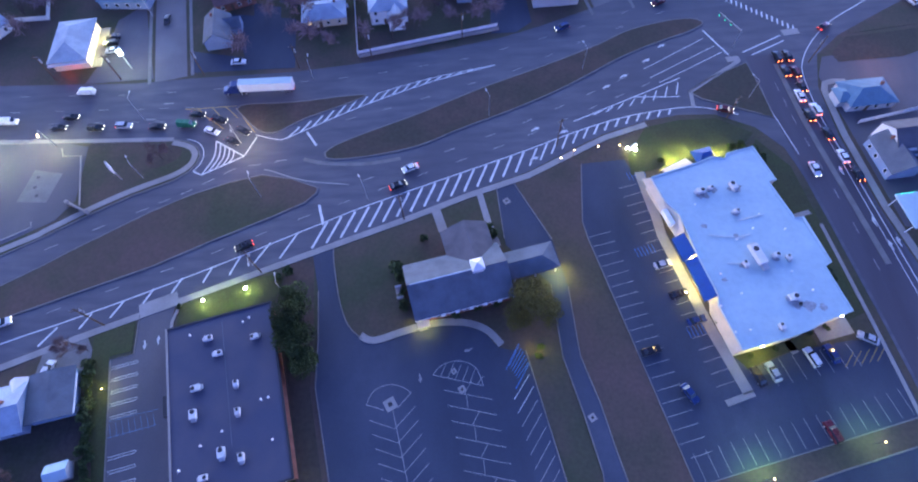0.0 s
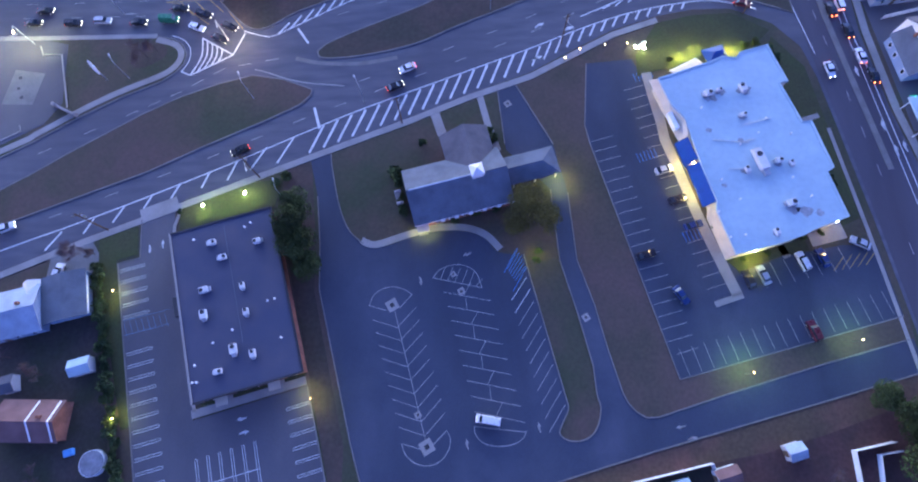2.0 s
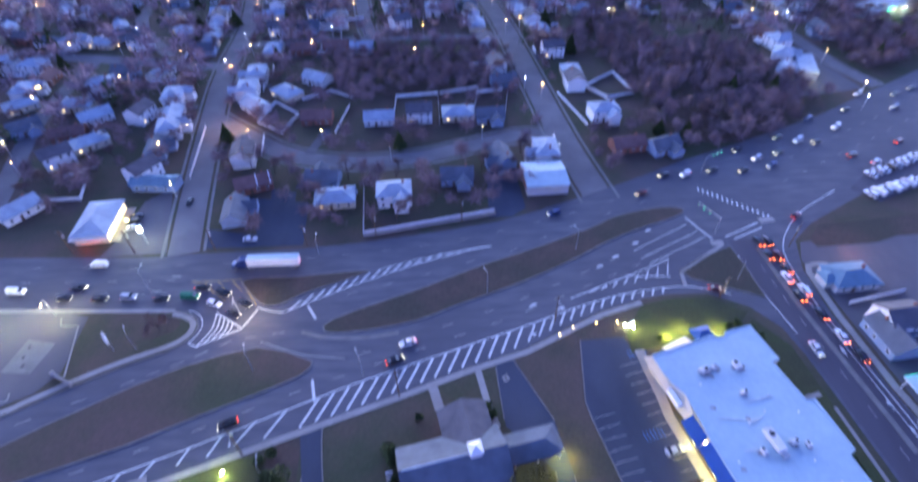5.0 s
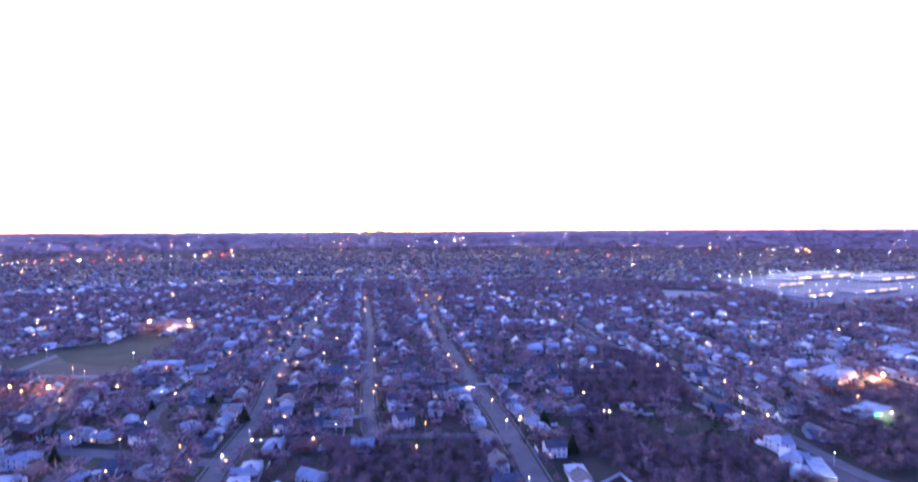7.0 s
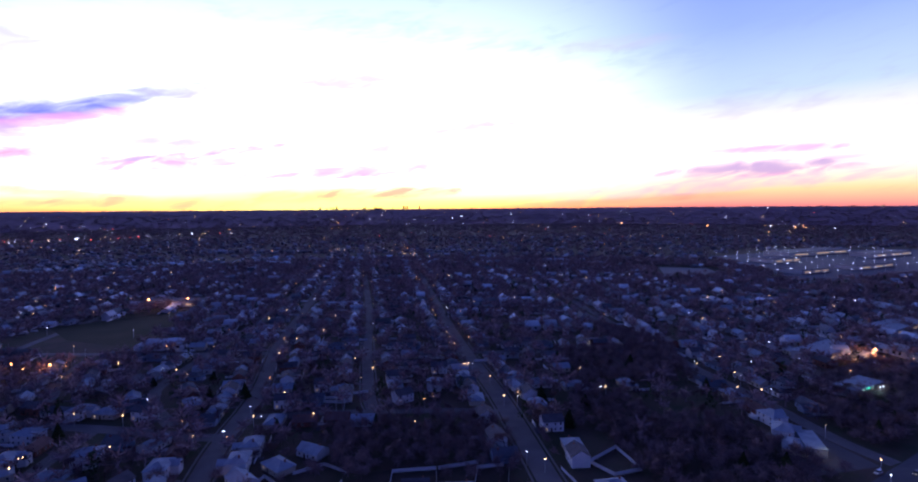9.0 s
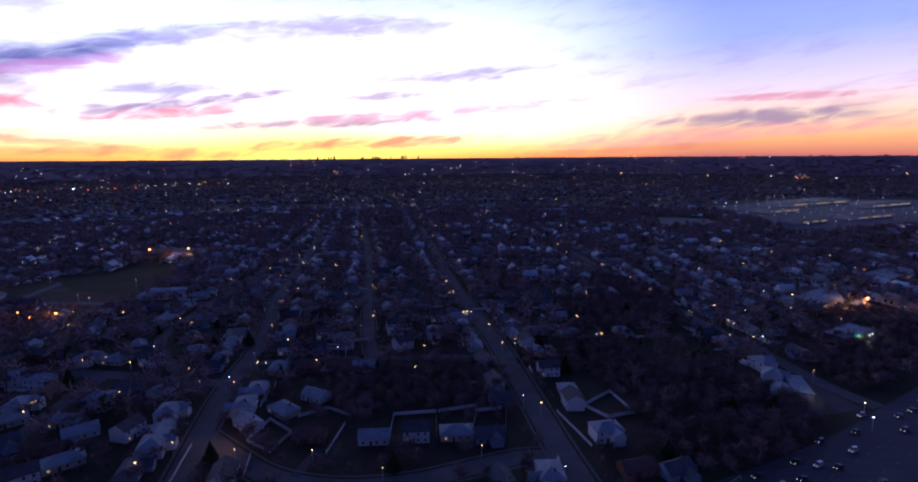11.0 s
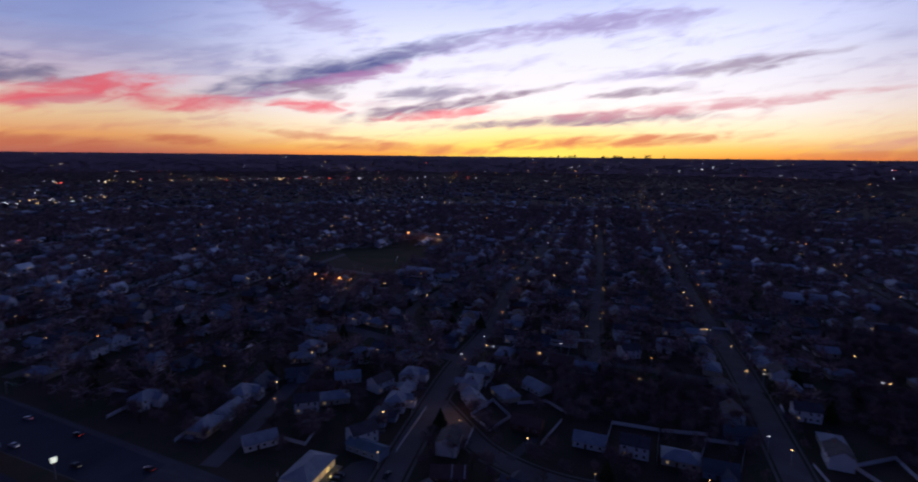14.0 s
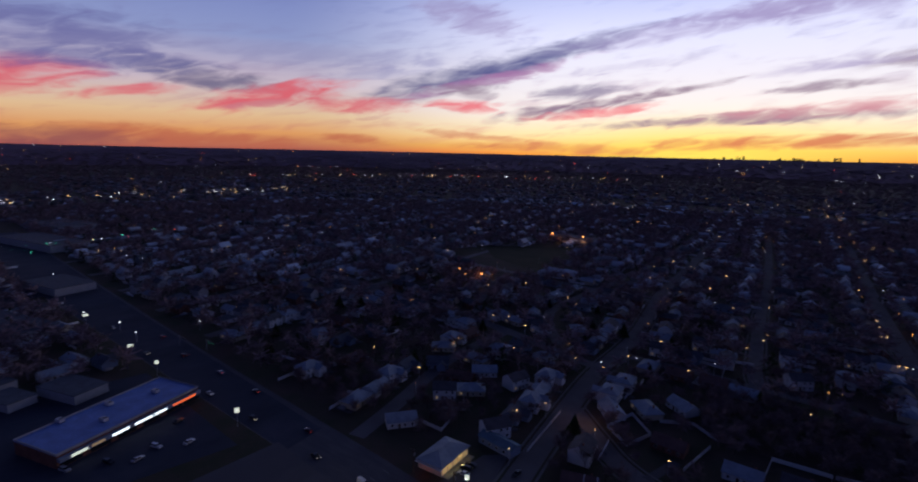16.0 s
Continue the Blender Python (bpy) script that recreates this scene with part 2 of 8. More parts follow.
# ---- materials ----
def mat(name, rgb, rough=0.8, metal=0.0, vary=0.25, grain=6.0, patch=0.15, bump=0.15, tint=None, island=0.0, rand=0.0, spec=0.0, blotch=None, broad=0.03, stretch=None):
    """Principled surface with fine grain and larger patches (scales per metre); tint: colour of the patches."""
    m = bpy.data.materials.new(name)
    m.use_nodes = True
    t = m.node_tree
    p = t.nodes["Principled BSDF"]
    p.inputs["Roughness"].default_value, p.inputs["Metallic"].default_value = rough, metal
    p.inputs["Specular IOR Level"].default_value = spec or (0.15 if rough > 0.8 else 0.4)
    geo = t.nodes.new("ShaderNodeNewGeometry")
    n1, n2 = t.nodes.new("ShaderNodeTexNoise"), t.nodes.new("ShaderNodeTexNoise")
    for n, s, d in ((n1, grain, 4), (n2, patch, 5)):
        n.inputs["Scale"].default_value, n.inputs["Detail"].default_value = s, d
        t.links.new(geo.outputs["Position"], n.inputs["Vector"])
    if stretch:
        turn = t.nodes.new("ShaderNodeMapping")
        turn.inputs["Rotation"].default_value[2] = radians(stretch[0])
        turn.inputs["Scale"].default_value = (1, stretch[1], 1)
        t.links.new(geo.outputs["Position"], turn.inputs["Vector"])
        t.links.new(turn.outputs[0], n2.inputs["Vector"])

    def mix(fac, a, b, blend="MIX"):
        n = t.nodes.new("ShaderNodeMix")
        n.data_type, n.blend_type = "RGBA", blend
        for s, v in ((n.inputs[0], fac), (n.inputs[6], a), (n.inputs[7], b)):
            if isinstance(v, float):
                s.default_value = v
            elif isinstance(v, tuple):
                s.default_value = (*v, 1)
            else:
                t.links.new(v, s)
        return n.outputs[2]

    def rng(x, lo, hi, a, b):
        n = t.nodes.new("ShaderNodeMapRange")
        t.links.new(x, n.inputs[0])
        for i, v in enumerate((lo, hi, a, b)):
            n.inputs[i + 1].default_value = v
        return n.outputs[0]

    c = mix(rng(n2.outputs[0], 0.35, 0.68, 0.0, 1.0), rgb, tint or tuple(v * (1 - vary) for v in rgb))
    if blotch:
        n3 = t.nodes.new("ShaderNodeTexNoise")
        n3.inputs["Scale"].default_value, n3.inputs["Detail"].default_value, n3.inputs["Roughness"].default_value = broad, 6, 0.6
        t.links.new(geo.outputs["Position"], n3.inputs["Vector"])
        c = mix(rng(n3.outputs[0], 0.42, 0.62, 0.0, 0.9), c, blotch)
    g = rng(n1.outputs[0], 0.25, 0.75, 1 - vary * 0.7, 1 + vary * 0.7)
    vm = t.nodes.new("ShaderNodeVectorMath")
    vm.operation = "SCALE"
    t.links.new(c, vm.inputs[0])
    if island or rand:
        mm = t.nodes.new("ShaderNodeMath")
        mm.operation = "MULTIPLY"
        t.links.new(g, mm.inputs[0])
        if island:
            src = geo.outputs["Random Per Island"]
        else:
            src = t.nodes.new("ShaderNodeObjectInfo").outputs["Random"]
        t.links.new(rng(src, 0, 1, 1 - (island or rand), 1 + (island or rand)), mm.inputs[1])
        g = mm.outputs[0]
    t.links.new(g, vm.inputs[3])
    t.links.new(vm.outputs[0], p.inputs["Base Color"])
    r = rng(n1.outputs[0], 0.2, 0.8, max(rough - 0.1, 0.02), min(rough + 0.1, 1.0))
    t.links.new(r, p.inputs["Roughness"])
    if bump:
        b = t.nodes.new("ShaderNodeBump")
        b.inputs["Strength"].default_value, b.inputs["Distance"].default_value = bump, 0.05
        t.links.new(n1.outputs[0], b.inputs["Height"])
        t.links.new(b.outputs[0], p.inputs["Normal"])
    return m


def glow(name, rgb, strength):
    m = bpy.data.materials.new(name)
    m.use_nodes = True
    p = m.node_tree.nodes["Principled BSDF"]
    p.inputs["Base Color"].default_value = (*rgb, 1)
    p.inputs["Emission Color"].default_value = (*rgb, 1)
    p.inputs["Emission Strength"].default_value = strength
    return m


M = dict(
    turf=mat("turf", (0.072, 0.066, 0.044), 0.95, vary=0.2, grain=1.1, patch=0.07, tint=(0.046, 0.058, 0.03), bump=0.3, blotch=(0.102, 0.07, 0.06), broad=0.03),
    lawn=mat("lawn", (0.054, 0.066, 0.027), 0.95, vary=0.25, grain=1.6, patch=0.12, tint=(0.072, 0.068, 0.034), bump=0.3, blotch=(0.044, 0.052, 0.026), broad=0.06),
    soil=mat("soil", (0.09, 0.062, 0.052), 0.95, vary=0.25, grain=1.0, patch=0.1, tint=(0.058, 0.05, 0.038), bump=0.3, blotch=(0.052, 0.05, 0.036), broad=0.04),
    asphalt=mat("asphalt", (0.104, 0.104, 0.12), 0.8, vary=0.2, grain=6, patch=0.09, tint=(0.066, 0.066, 0.084), spec=0.35, stretch=(-21, 5.0), blotch=(0.062, 0.062, 0.08), broad=0.02),
    asphalt_new=mat("asphalt_new", (0.04, 0.047, 0.068), 0.85, vary=0.2, grain=5, patch=0.05, tint=(0.078, 0.084, 0.112), stretch=(-14, 0.35), blotch=(0.05, 0.058, 0.084), broad=0.06),
    asphalt_old=mat("asphalt_old", (0.115, 0.11, 0.12), 0.85, spec=0.35, vary=0.2, grain=4, patch=0.07, tint=(0.072, 0.07, 0.082), stretch=(-14, 0.4), blotch=(0.09, 0.086, 0.098), broad=0.05),
    concrete=mat("concrete", (0.3, 0.28, 0.26), 0.9, vary=0.2, grain=4, patch=0.2),
    kerb=mat("kerb", (0.19, 0.178, 0.168), 0.9, vary=0.25, grain=3, patch=0.3),
    paint=mat("road_paint", (0.62, 0.62, 0.6), 0.7, vary=0.25, grain=3, patch=0.5, bump=0.05),
    paint_thin=mat("worn_paint", (0.33, 0.32, 0.3), 0.75, vary=0.35, grain=2.5, patch=0.5, bump=0.05),
    paint_blue=mat("blue_paint", (0.08, 0.2, 0.5), 0.7, vary=0.25, bump=0.05),
    paint_faded=mat("faded_blue_paint", (0.15, 0.24, 0.38), 0.75, vary=0.35, grain=2.5, patch=0.5, bump=0.05),
    paint_yellow=mat("yellow_paint", (0.45, 0.3, 0.08), 0.7, vary=0.25, bump=0.05),
    membrane=mat("white_membrane", (0.36, 0.46, 0.5), 0.6, vary=0.1, grain=0.7, patch=0.16, bump=0.05, blotch=(0.31, 0.4, 0.45), broad=0.1),
    tar=mat("tar_roof", (0.05, 0.055, 0.09), 0.8, vary=0.25, grain=5, patch=0.12, tint=(0.075, 0.072, 0.096)),
    shingle=mat("grey_shingle", (0.13, 0.145, 0.17), 0.85, vary=0.25, grain=7, patch=0.3),
    shingle_light=mat("pale_shingle", (0.36, 0.42, 0.48), 0.85, vary=0.25, grain=7, patch=0.3),
    shingle_dark=mat("dark_shingle", (0.12, 0.12, 0.135), 0.85, vary=0.3, grain=7, patch=0.3),
    shingle_teal=mat("teal_shingle", (0.15, 0.23, 0.3), 0.85, vary=0.2, grain=6, patch=0.4),
    shingle_red=mat("red_shingle", (0.19, 0.115, 0.105), 0.85, vary=0.3, grain=7, patch=0.3),
    bluemetal=mat("blue_metal_roof", (0.02, 0.07, 0.26), 0.5, vary=0.15, grain=3, patch=0.4, bump=0.05),
    white=mat("white_paint", (0.72, 0.72, 0.7), 0.5, vary=0.1, grain=4, patch=0.4, bump=0.05),
    cream=mat("cream_siding", (0.55, 0.48, 0.36), 0.7, vary=0.15, grain=5, patch=0.4),
    siding=mat("grey_siding", (0.42, 0.42, 0.42), 0.7, vary=0.15, grain=5, patch=0.4),
    siding_blue=mat("blue_siding", (0.25, 0.31, 0.4), 0.7, vary=0.15, grain=5, patch=0.4),
    brick=mat("brickwork", (0.26, 0.12, 0.085), 0.85, vary=0.35, grain=5, patch=0.4),
    metal=mat("galvanised_metal", (0.5, 0.51, 0.52), 0.4, 0.7, vary=0.15, grain=4, patch=0.6, bump=0.03),
    unit=mat("painted_unit", (0.6, 0.6, 0.58), 0.5, vary=0.15, grain=3, patch=0.6, bump=0.05),
    dark=mat("dark_metal", (0.03, 0.03, 0.035), 0.5, vary=0.2, bump=0.0),
    wood=mat("weathered_wood", (0.13, 0.09, 0.06), 0.85, vary=0.3, grain=5, patch=0.5),
    fence_white=mat("white_vinyl", (0.68, 0.68, 0.68), 0.5, vary=0.08, grain=3, patch=0.5, bump=0.03),
    bark=mat("bark", (0.085, 0.06, 0.052), 0.95, vary=0.3, grain=4, patch=0.4, rand=0.25),
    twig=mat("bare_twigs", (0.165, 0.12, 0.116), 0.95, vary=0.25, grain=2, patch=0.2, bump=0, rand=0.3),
    # paler than the near twigs: distance haze is put into this colour
    twig_far=mat("hazed_bare_woods", (0.32, 0.235, 0.245), 0.95, vary=0.25, grain=0.8, patch=0.02, bump=0, island=0.35),
    needle=mat("evergreen_foliage", (0.062, 0.082, 0.026), 0.9, vary=0.4, grain=2, patch=0.35, bump=0, rand=0.3, tint=(0.036, 0.05, 0.02)),
    # the west yards' tree shade is put into this dark ground colour
    yard=mat("shaded_yard", (0.046, 0.042, 0.034), 0.95, vary=0.3, grain=1.2, patch=0.15, tint=(0.034, 0.04, 0.022), bump=0.3, blotch=(0.062, 0.05, 0.044), broad=0.08),
    yard_red=mat("leafy_yard", (0.07, 0.04, 0.038), 0.95, vary=0.3, grain=1.2, patch=0.15, tint=(0.05, 0.036, 0.032), bump=0.3, blotch=(0.09, 0.048, 0.042), broad=0.07),
    hedge=mat("hedge_foliage", (0.06, 0.085, 0.034), 0.9, vary=0.4, grain=2.5, patch=0.4, bump=0),
    leaf=mat("olive_foliage", (0.12, 0.112, 0.034), 0.9, vary=0.4, grain=2.5, patch=0.4, bump=0),
    rubber=mat("tyre_rubber", (0.02, 0.02, 0.02), 0.9, vary=0.2, bump=0),
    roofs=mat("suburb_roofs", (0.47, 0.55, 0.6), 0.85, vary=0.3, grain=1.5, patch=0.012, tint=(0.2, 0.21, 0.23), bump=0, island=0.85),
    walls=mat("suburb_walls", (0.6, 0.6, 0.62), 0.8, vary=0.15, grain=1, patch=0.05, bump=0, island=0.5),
    # far walls toned down: the flat contrast of distance haze is painted in
    walls_far=mat("hazed_walls", (0.27, 0.25, 0.27), 0.8, vary=0.15, grain=1, patch=0.05, bump=0, island=0.6),
    thicket=mat("thicket_twigs", (0.24, 0.172, 0.176), 0.95, vary=0.3, grain=0.8, patch=0.05, bump=0, island=0.3),
    litter=mat("leaf_litter", (0.135, 0.07, 0.056), 0.95, vary=0.28, grain=1.2, patch=0.12, tint=(0.07, 0.05, 0.036), bump=0.3, blotch=(0.085, 0.062, 0.04), broad=0.05),
    verge=mat("worn_verge", (0.09, 0.07, 0.054), 0.95, vary=0.22, grain=1.2, patch=0.09, tint=(0.06, 0.057, 0.04), bump=0.3, blotch=(0.106, 0.072, 0.062), broad=0.03),
    # far roofs likewise carry the haze's low contrast in their colour
    roofs_far=mat("hazed_roofs", (0.24, 0.26, 0.3), 0.85, vary=0.3, grain=1.5, patch=0.012, tint=(0.12, 0.115, 0.125), bump=0, island=0.8),
    pool=mat("pool_cover", (0.22, 0.22, 0.24), 0.6, vary=0.3, grain=1.5, patch=0.6),
    tarp=mat("blue_tarp", (0.12, 0.3, 0.6), 0.5, vary=0.15),
    street=mat("street_asphalt", (0.175, 0.165, 0.17), 0.9, spec=0.15, vary=0.25, grain=5, patch=0.09, tint=(0.13, 0.122, 0.128)),
    field=mat("field_grass", (0.026, 0.034, 0.015), 0.95, vary=0.35, grain=1, patch=0.04, tint=(0.05, 0.046, 0.026)),
    blueroof=mat("blue_roof_membrane", (0.2, 0.31, 0.66), 0.7, vary=0.2, grain=1, patch=0.2, bump=0.05),
    pad=mat("tank_pad", (0.19, 0.185, 0.18), 0.9, vary=0.2, grain=3, patch=0.3),
    stain=mat("roof_stain", (0.2, 0.21, 0.23), 0.8, vary=0.35, grain=2, patch=0.8, tint=(0.3, 0.32, 0.34), bump=0),
    # woods lightened to purple, with the horizon haze painted into the base colour
    ridge=mat("distant_woods", (0.24, 0.15, 0.2), 1.0, vary=0.3, grain=0.02, patch=0.004, bump=0),
    bulb_white=glow("white_bulb", (0.95, 0.97, 1), 2.4), bulb_lot=glow("lot_lamp", (0.85, 0.92, 1), 1.6), bulb_warm=glow("warm_bulb", (1, 0.56, 0.2), 2.6),
    bulb_orange=glow("sodium_bulb", (1, 0.26, 0.04), 3.6), bulb_lemon=glow("lemon_bulb", (1, 0.97, 0.6), 14.0),
    bulb_red=glow("red_lamp", (1, 0.05, 0.03), 5.0), bulb_green=glow("green_lamp", (0.08, 1, 0.5), 0.4),
    bulb_head=glow("head_lamp", (1, 0.86, 0.66), 1.1), bulb_tail=glow("tail_lamp", (1, 0.05, 0.02), 0.6), bulb_brake=glow("brake_lamp", (1, 0.12, 0.03), 2.6),
    lit_window=glow("lit_window", (1, 0.66, 0.3), 0.2), lit_sign=glow("lit_sign", (0.95, 1, 0.8), 0.9),
    lit_strip=glow("lit_strip", (0.9, 0.97, 1), 1.8), lit_red=glow("lit_red_strip", (1, 0.16, 0.04), 1.0),
)
glass = bpy.data.materials.new("window_glass")
glass.use_nodes = True
gp = glass.node_tree.nodes["Principled BSDF"]
gp.inputs["Base Color"].default_value, gp.inputs["Roughness"].default_value = (0.02, 0.025, 0.03, 1), 0.08
M["glass"] = glass


def car_paint(name, rgb):
    m = mat(name, rgb, 0.3, 0.2, vary=0.08, grain=2, patch=0.8, bump=0)
    m.node_tree.nodes["Principled BSDF"].inputs["Coat Weight"].default_value = 0.6
    return m


# ---- mesh helpers ----
from mathutils.geometry import tessellate_polygon


def mesh_of(bm, name):
    me = bpy.data.meshes.new(name)
    bm.to_mesh(me)
    bm.free()
    return me


def part(name, bm, material, parent, label=""):
    """Links a bmesh (or a ready mesh) as one object under a thing or a part."""
    me = bm if isinstance(bm, bpy.types.Mesh) else mesh_of(bm, name)
    if material and not me.materials:
        me.materials.append(material)
    ob = new(name, me)
    ob.parent = parent
    if label:
        ob["label"] = label
    return ob


def thing(name, m, label, category, group="", kind=""):
    ob = new(name)
    ob.empty_display_size = 0.5
    ob.matrix_basis = m
    return tagged(ob, label, category, group, kind)


def solid(name, bm, material, label="", category="", group="", kind=""):
    """A one-mesh object at top level."""
    me = mesh_of(bm, name)
    me.materials.append(material)
    return tagged(new(name, me), label, category, group, kind)


def box(bm, x, y, z, sx, sy, sz, rz=0.0, bevel=0.0):
    """A box standing on z, centred at x, y."""
    r = bmesh.ops.create_cube(bm, size=1.0, matrix=pose(x, y, z + sz / 2, 0, 0, rz) @ Matrix.Diagonal((sx, sy, sz, 1)))
    if bevel:
        es = {e for v in r["verts"] for e in v.link_edges}
        bmesh.ops.bevel(bm, geom=list(es), offset=bevel, segments=1, affect="EDGES")
    return bm


def tube(bm, a, b, r0, r1, n=8):
    a, b = Vector(a), Vector(b)
    d = b - a
    m = Matrix.Translation((a + b) / 2) @ d.to_track_quat("Z", "Y").to_matrix().to_4x4()
    bmesh.ops.create_cone(bm, cap_ends=True, segments=n, radius1=r0, radius2=r1, depth=d.length, matrix=m)
    return bm


def prism(bm, pts, z0, z1):
    lo = [bm.verts.new((x, y, z0)) for x, y in pts]
    hi = [bm.verts.new((x, y, z1)) for x, y in pts]
    n = len(pts)
    for i in range(n):
        bm.faces.new((lo[i], lo[(i + 1) % n], hi[(i + 1) % n], hi[i]))
    for t in tessellate_polygon([[Vector((x, y, 0)) for x, y in pts]]):
        a, b, c = (Vector((*pts[k], 0)) for k in t)
        t = t if (b - a).cross(c - a).z > 0 else t[::-1]
        bm.faces.new([hi[k] for k in t])
        bm.faces.new([lo[k] for k in t[::-1]])
    bmesh.ops.recalc_face_normals(bm, faces=bm.faces[:])
    return bm


def ribbon(bm, pts, width, z=0.0, thick=0.0):
    """A strip of that width along a line of points."""
    ps = [Vector((*p, 0)) for p in pts]
    L = []
    for i, p in enumerate(ps):
        d = (ps[min(i + 1, len(ps) - 1)] - ps[max(i - 1, 0)]).normalized()
        nrm = Vector((-d.y, d.x, 0)) * width / 2
        L.append((bm.verts.new((*(p + nrm).xy, z + thick)), bm.verts.new((*(p - nrm).xy, z + thick))))
    for (a, b), (c, d) in zip(L, L[1:]):
        bm.faces.new((a, b, d, c))
    if thick:
        r = bmesh.ops.extrude_face_region(bm, geom=bm.faces[:])
        bmesh.ops.translate(bm, verts=[v for v in r["geom"] if isinstance(v, bmesh.types.BMVert)], vec=(0, 0, -thick))
        bmesh.ops.recalc_face_normals(bm, faces=bm.faces[:])
    return bm


def smooth_line(pts, steps=5):
    """Catmull-Rom through the points."""
    out = []
    q = [pts[0], *pts, pts[-1]]
    for i in range(1, len(q) - 2):
        p0, p1, p2, p3 = (Vector(v) for v in q[i - 1:i + 3])
        for k in range(steps):
            s = k / steps
            out.append(tuple(0.5 * (2 * p1 + (p2 - p0) * s + (2 * p0 - 5 * p1 + 4 * p2 - p3) * s * s + (3 * p1 - p0 - 3 * p2 + p3) * s ** 3)))
    return out + [tuple(pts[-1])]


def sheet(name, pts, z, material, label, category, curve=0):
    """A level sheet of ground with a real edge down to the soil."""
    if curve:
        pts = smooth_line(list(pts) + [pts[0]], curve)[:-1]
    return solid(name, prism(bmesh.new(), pts, -0.3, z), material, label, category, kind="structure")


def lerp(a, b, s):
    return (a[0] + (b[0] - a[0]) * s, a[1] + (b[1] - a[1]) * s)


def stroke(parent, a, b, width, z, material, name="stripe", label=""):
    return part(name, ribbon(bmesh.new(), [a, b], width, z), material, parent, label)


TURN = 14.0  # the plots lie turned by this much
CT, ST = math.cos(radians(TURN)), math.sin(radians(TURN))


def loc(x, y, u, v):
    """A place u along and v across the plots' grid from x, y."""
    return (x + u * CT - v * ST, y + u * ST + v * CT)


# ---- ground and roads ----
bm = bmesh.new()
bmesh.ops.create_grid(bm, x_segments=24, y_segments=24, size=4990)
solid("ground", bm, M["turf"], "brown dormant grass and soil reaching the horizon", "ground", kind="structure")

south = [(-900, -180), (-400, -70), (-160, 16.5), (-111.1, 34.6), (-91.7, 42.2), (-67.6, 50.9), (-36.1, 62.4), (-12.4, 70.9), (2.8, 76.8), (19.1, 82.5), (34, 90.3), (42, 94.3), (54.4, 98.2), (64.9, 99.9), (75.1, 99.5), (85.2, 94.1), (91, 86.4), (93, 76.9), (94.5, 62), (97, 35), (100.5, -10), (106, -60), (112, -120)]
north = [(124, -120), (118, -60), (114, 0), (111.5, 49.8), (108.8, 66.7), (107.4, 90), (108.2, 108), (112.5, 121), (122, 129), (140, 139), (190, 165), (250, 200), (420, 305), (410, 330), (244, 245), (161, 198), (121, 180), (91.6, 168), (75, 159.6), (49.6, 148), (30, 140), (16, 135.2), (-2.1, 131.3), (-28, 127), (-50, 124.6), (-81, 124), (-99, 123), (-142, 124.8), (-300, 128), (-900, 150)]
road = sheet("road", south + north, 0.04, M["asphalt"], "wide grey asphalt highway with turning lanes and ramp", "road")


# added dark sheet paints dusk gloom on the western stretch; worn lanes with paler shoulders further on
sheet("road_resurfaced", [(-900, -176), (-400, -67), (-190, 6), (-172, 14), (-164, 34), (-166, 60), (-172, 100), (-176, 122), (-300, 126), (-900, 148)], 0.044, M["asphalt_new"], "western highway asphalt with dusk gloom painted dark", "road")
M["asphalt_dark"] = mat("dark_asphalt", (0.07, 0.064, 0.082), 0.8, vary=0.2, grain=6, patch=0.12, tint=(0.052, 0.046, 0.06), spec=0.35, stretch=(0, 0.15))
M["lane_worn"] = mat("lane_worn_asphalt", (0.082, 0.082, 0.1), 0.8, vary=0.3, grain=6, patch=0.09, tint=(0.1, 0.1, 0.114), spec=0.35)
M["shoulder"] = mat("shoulder_asphalt", (0.15, 0.146, 0.152), 0.85, vary=0.3, grain=5, patch=0.1, tint=(0.105, 0.104, 0.118), spec=0.3)
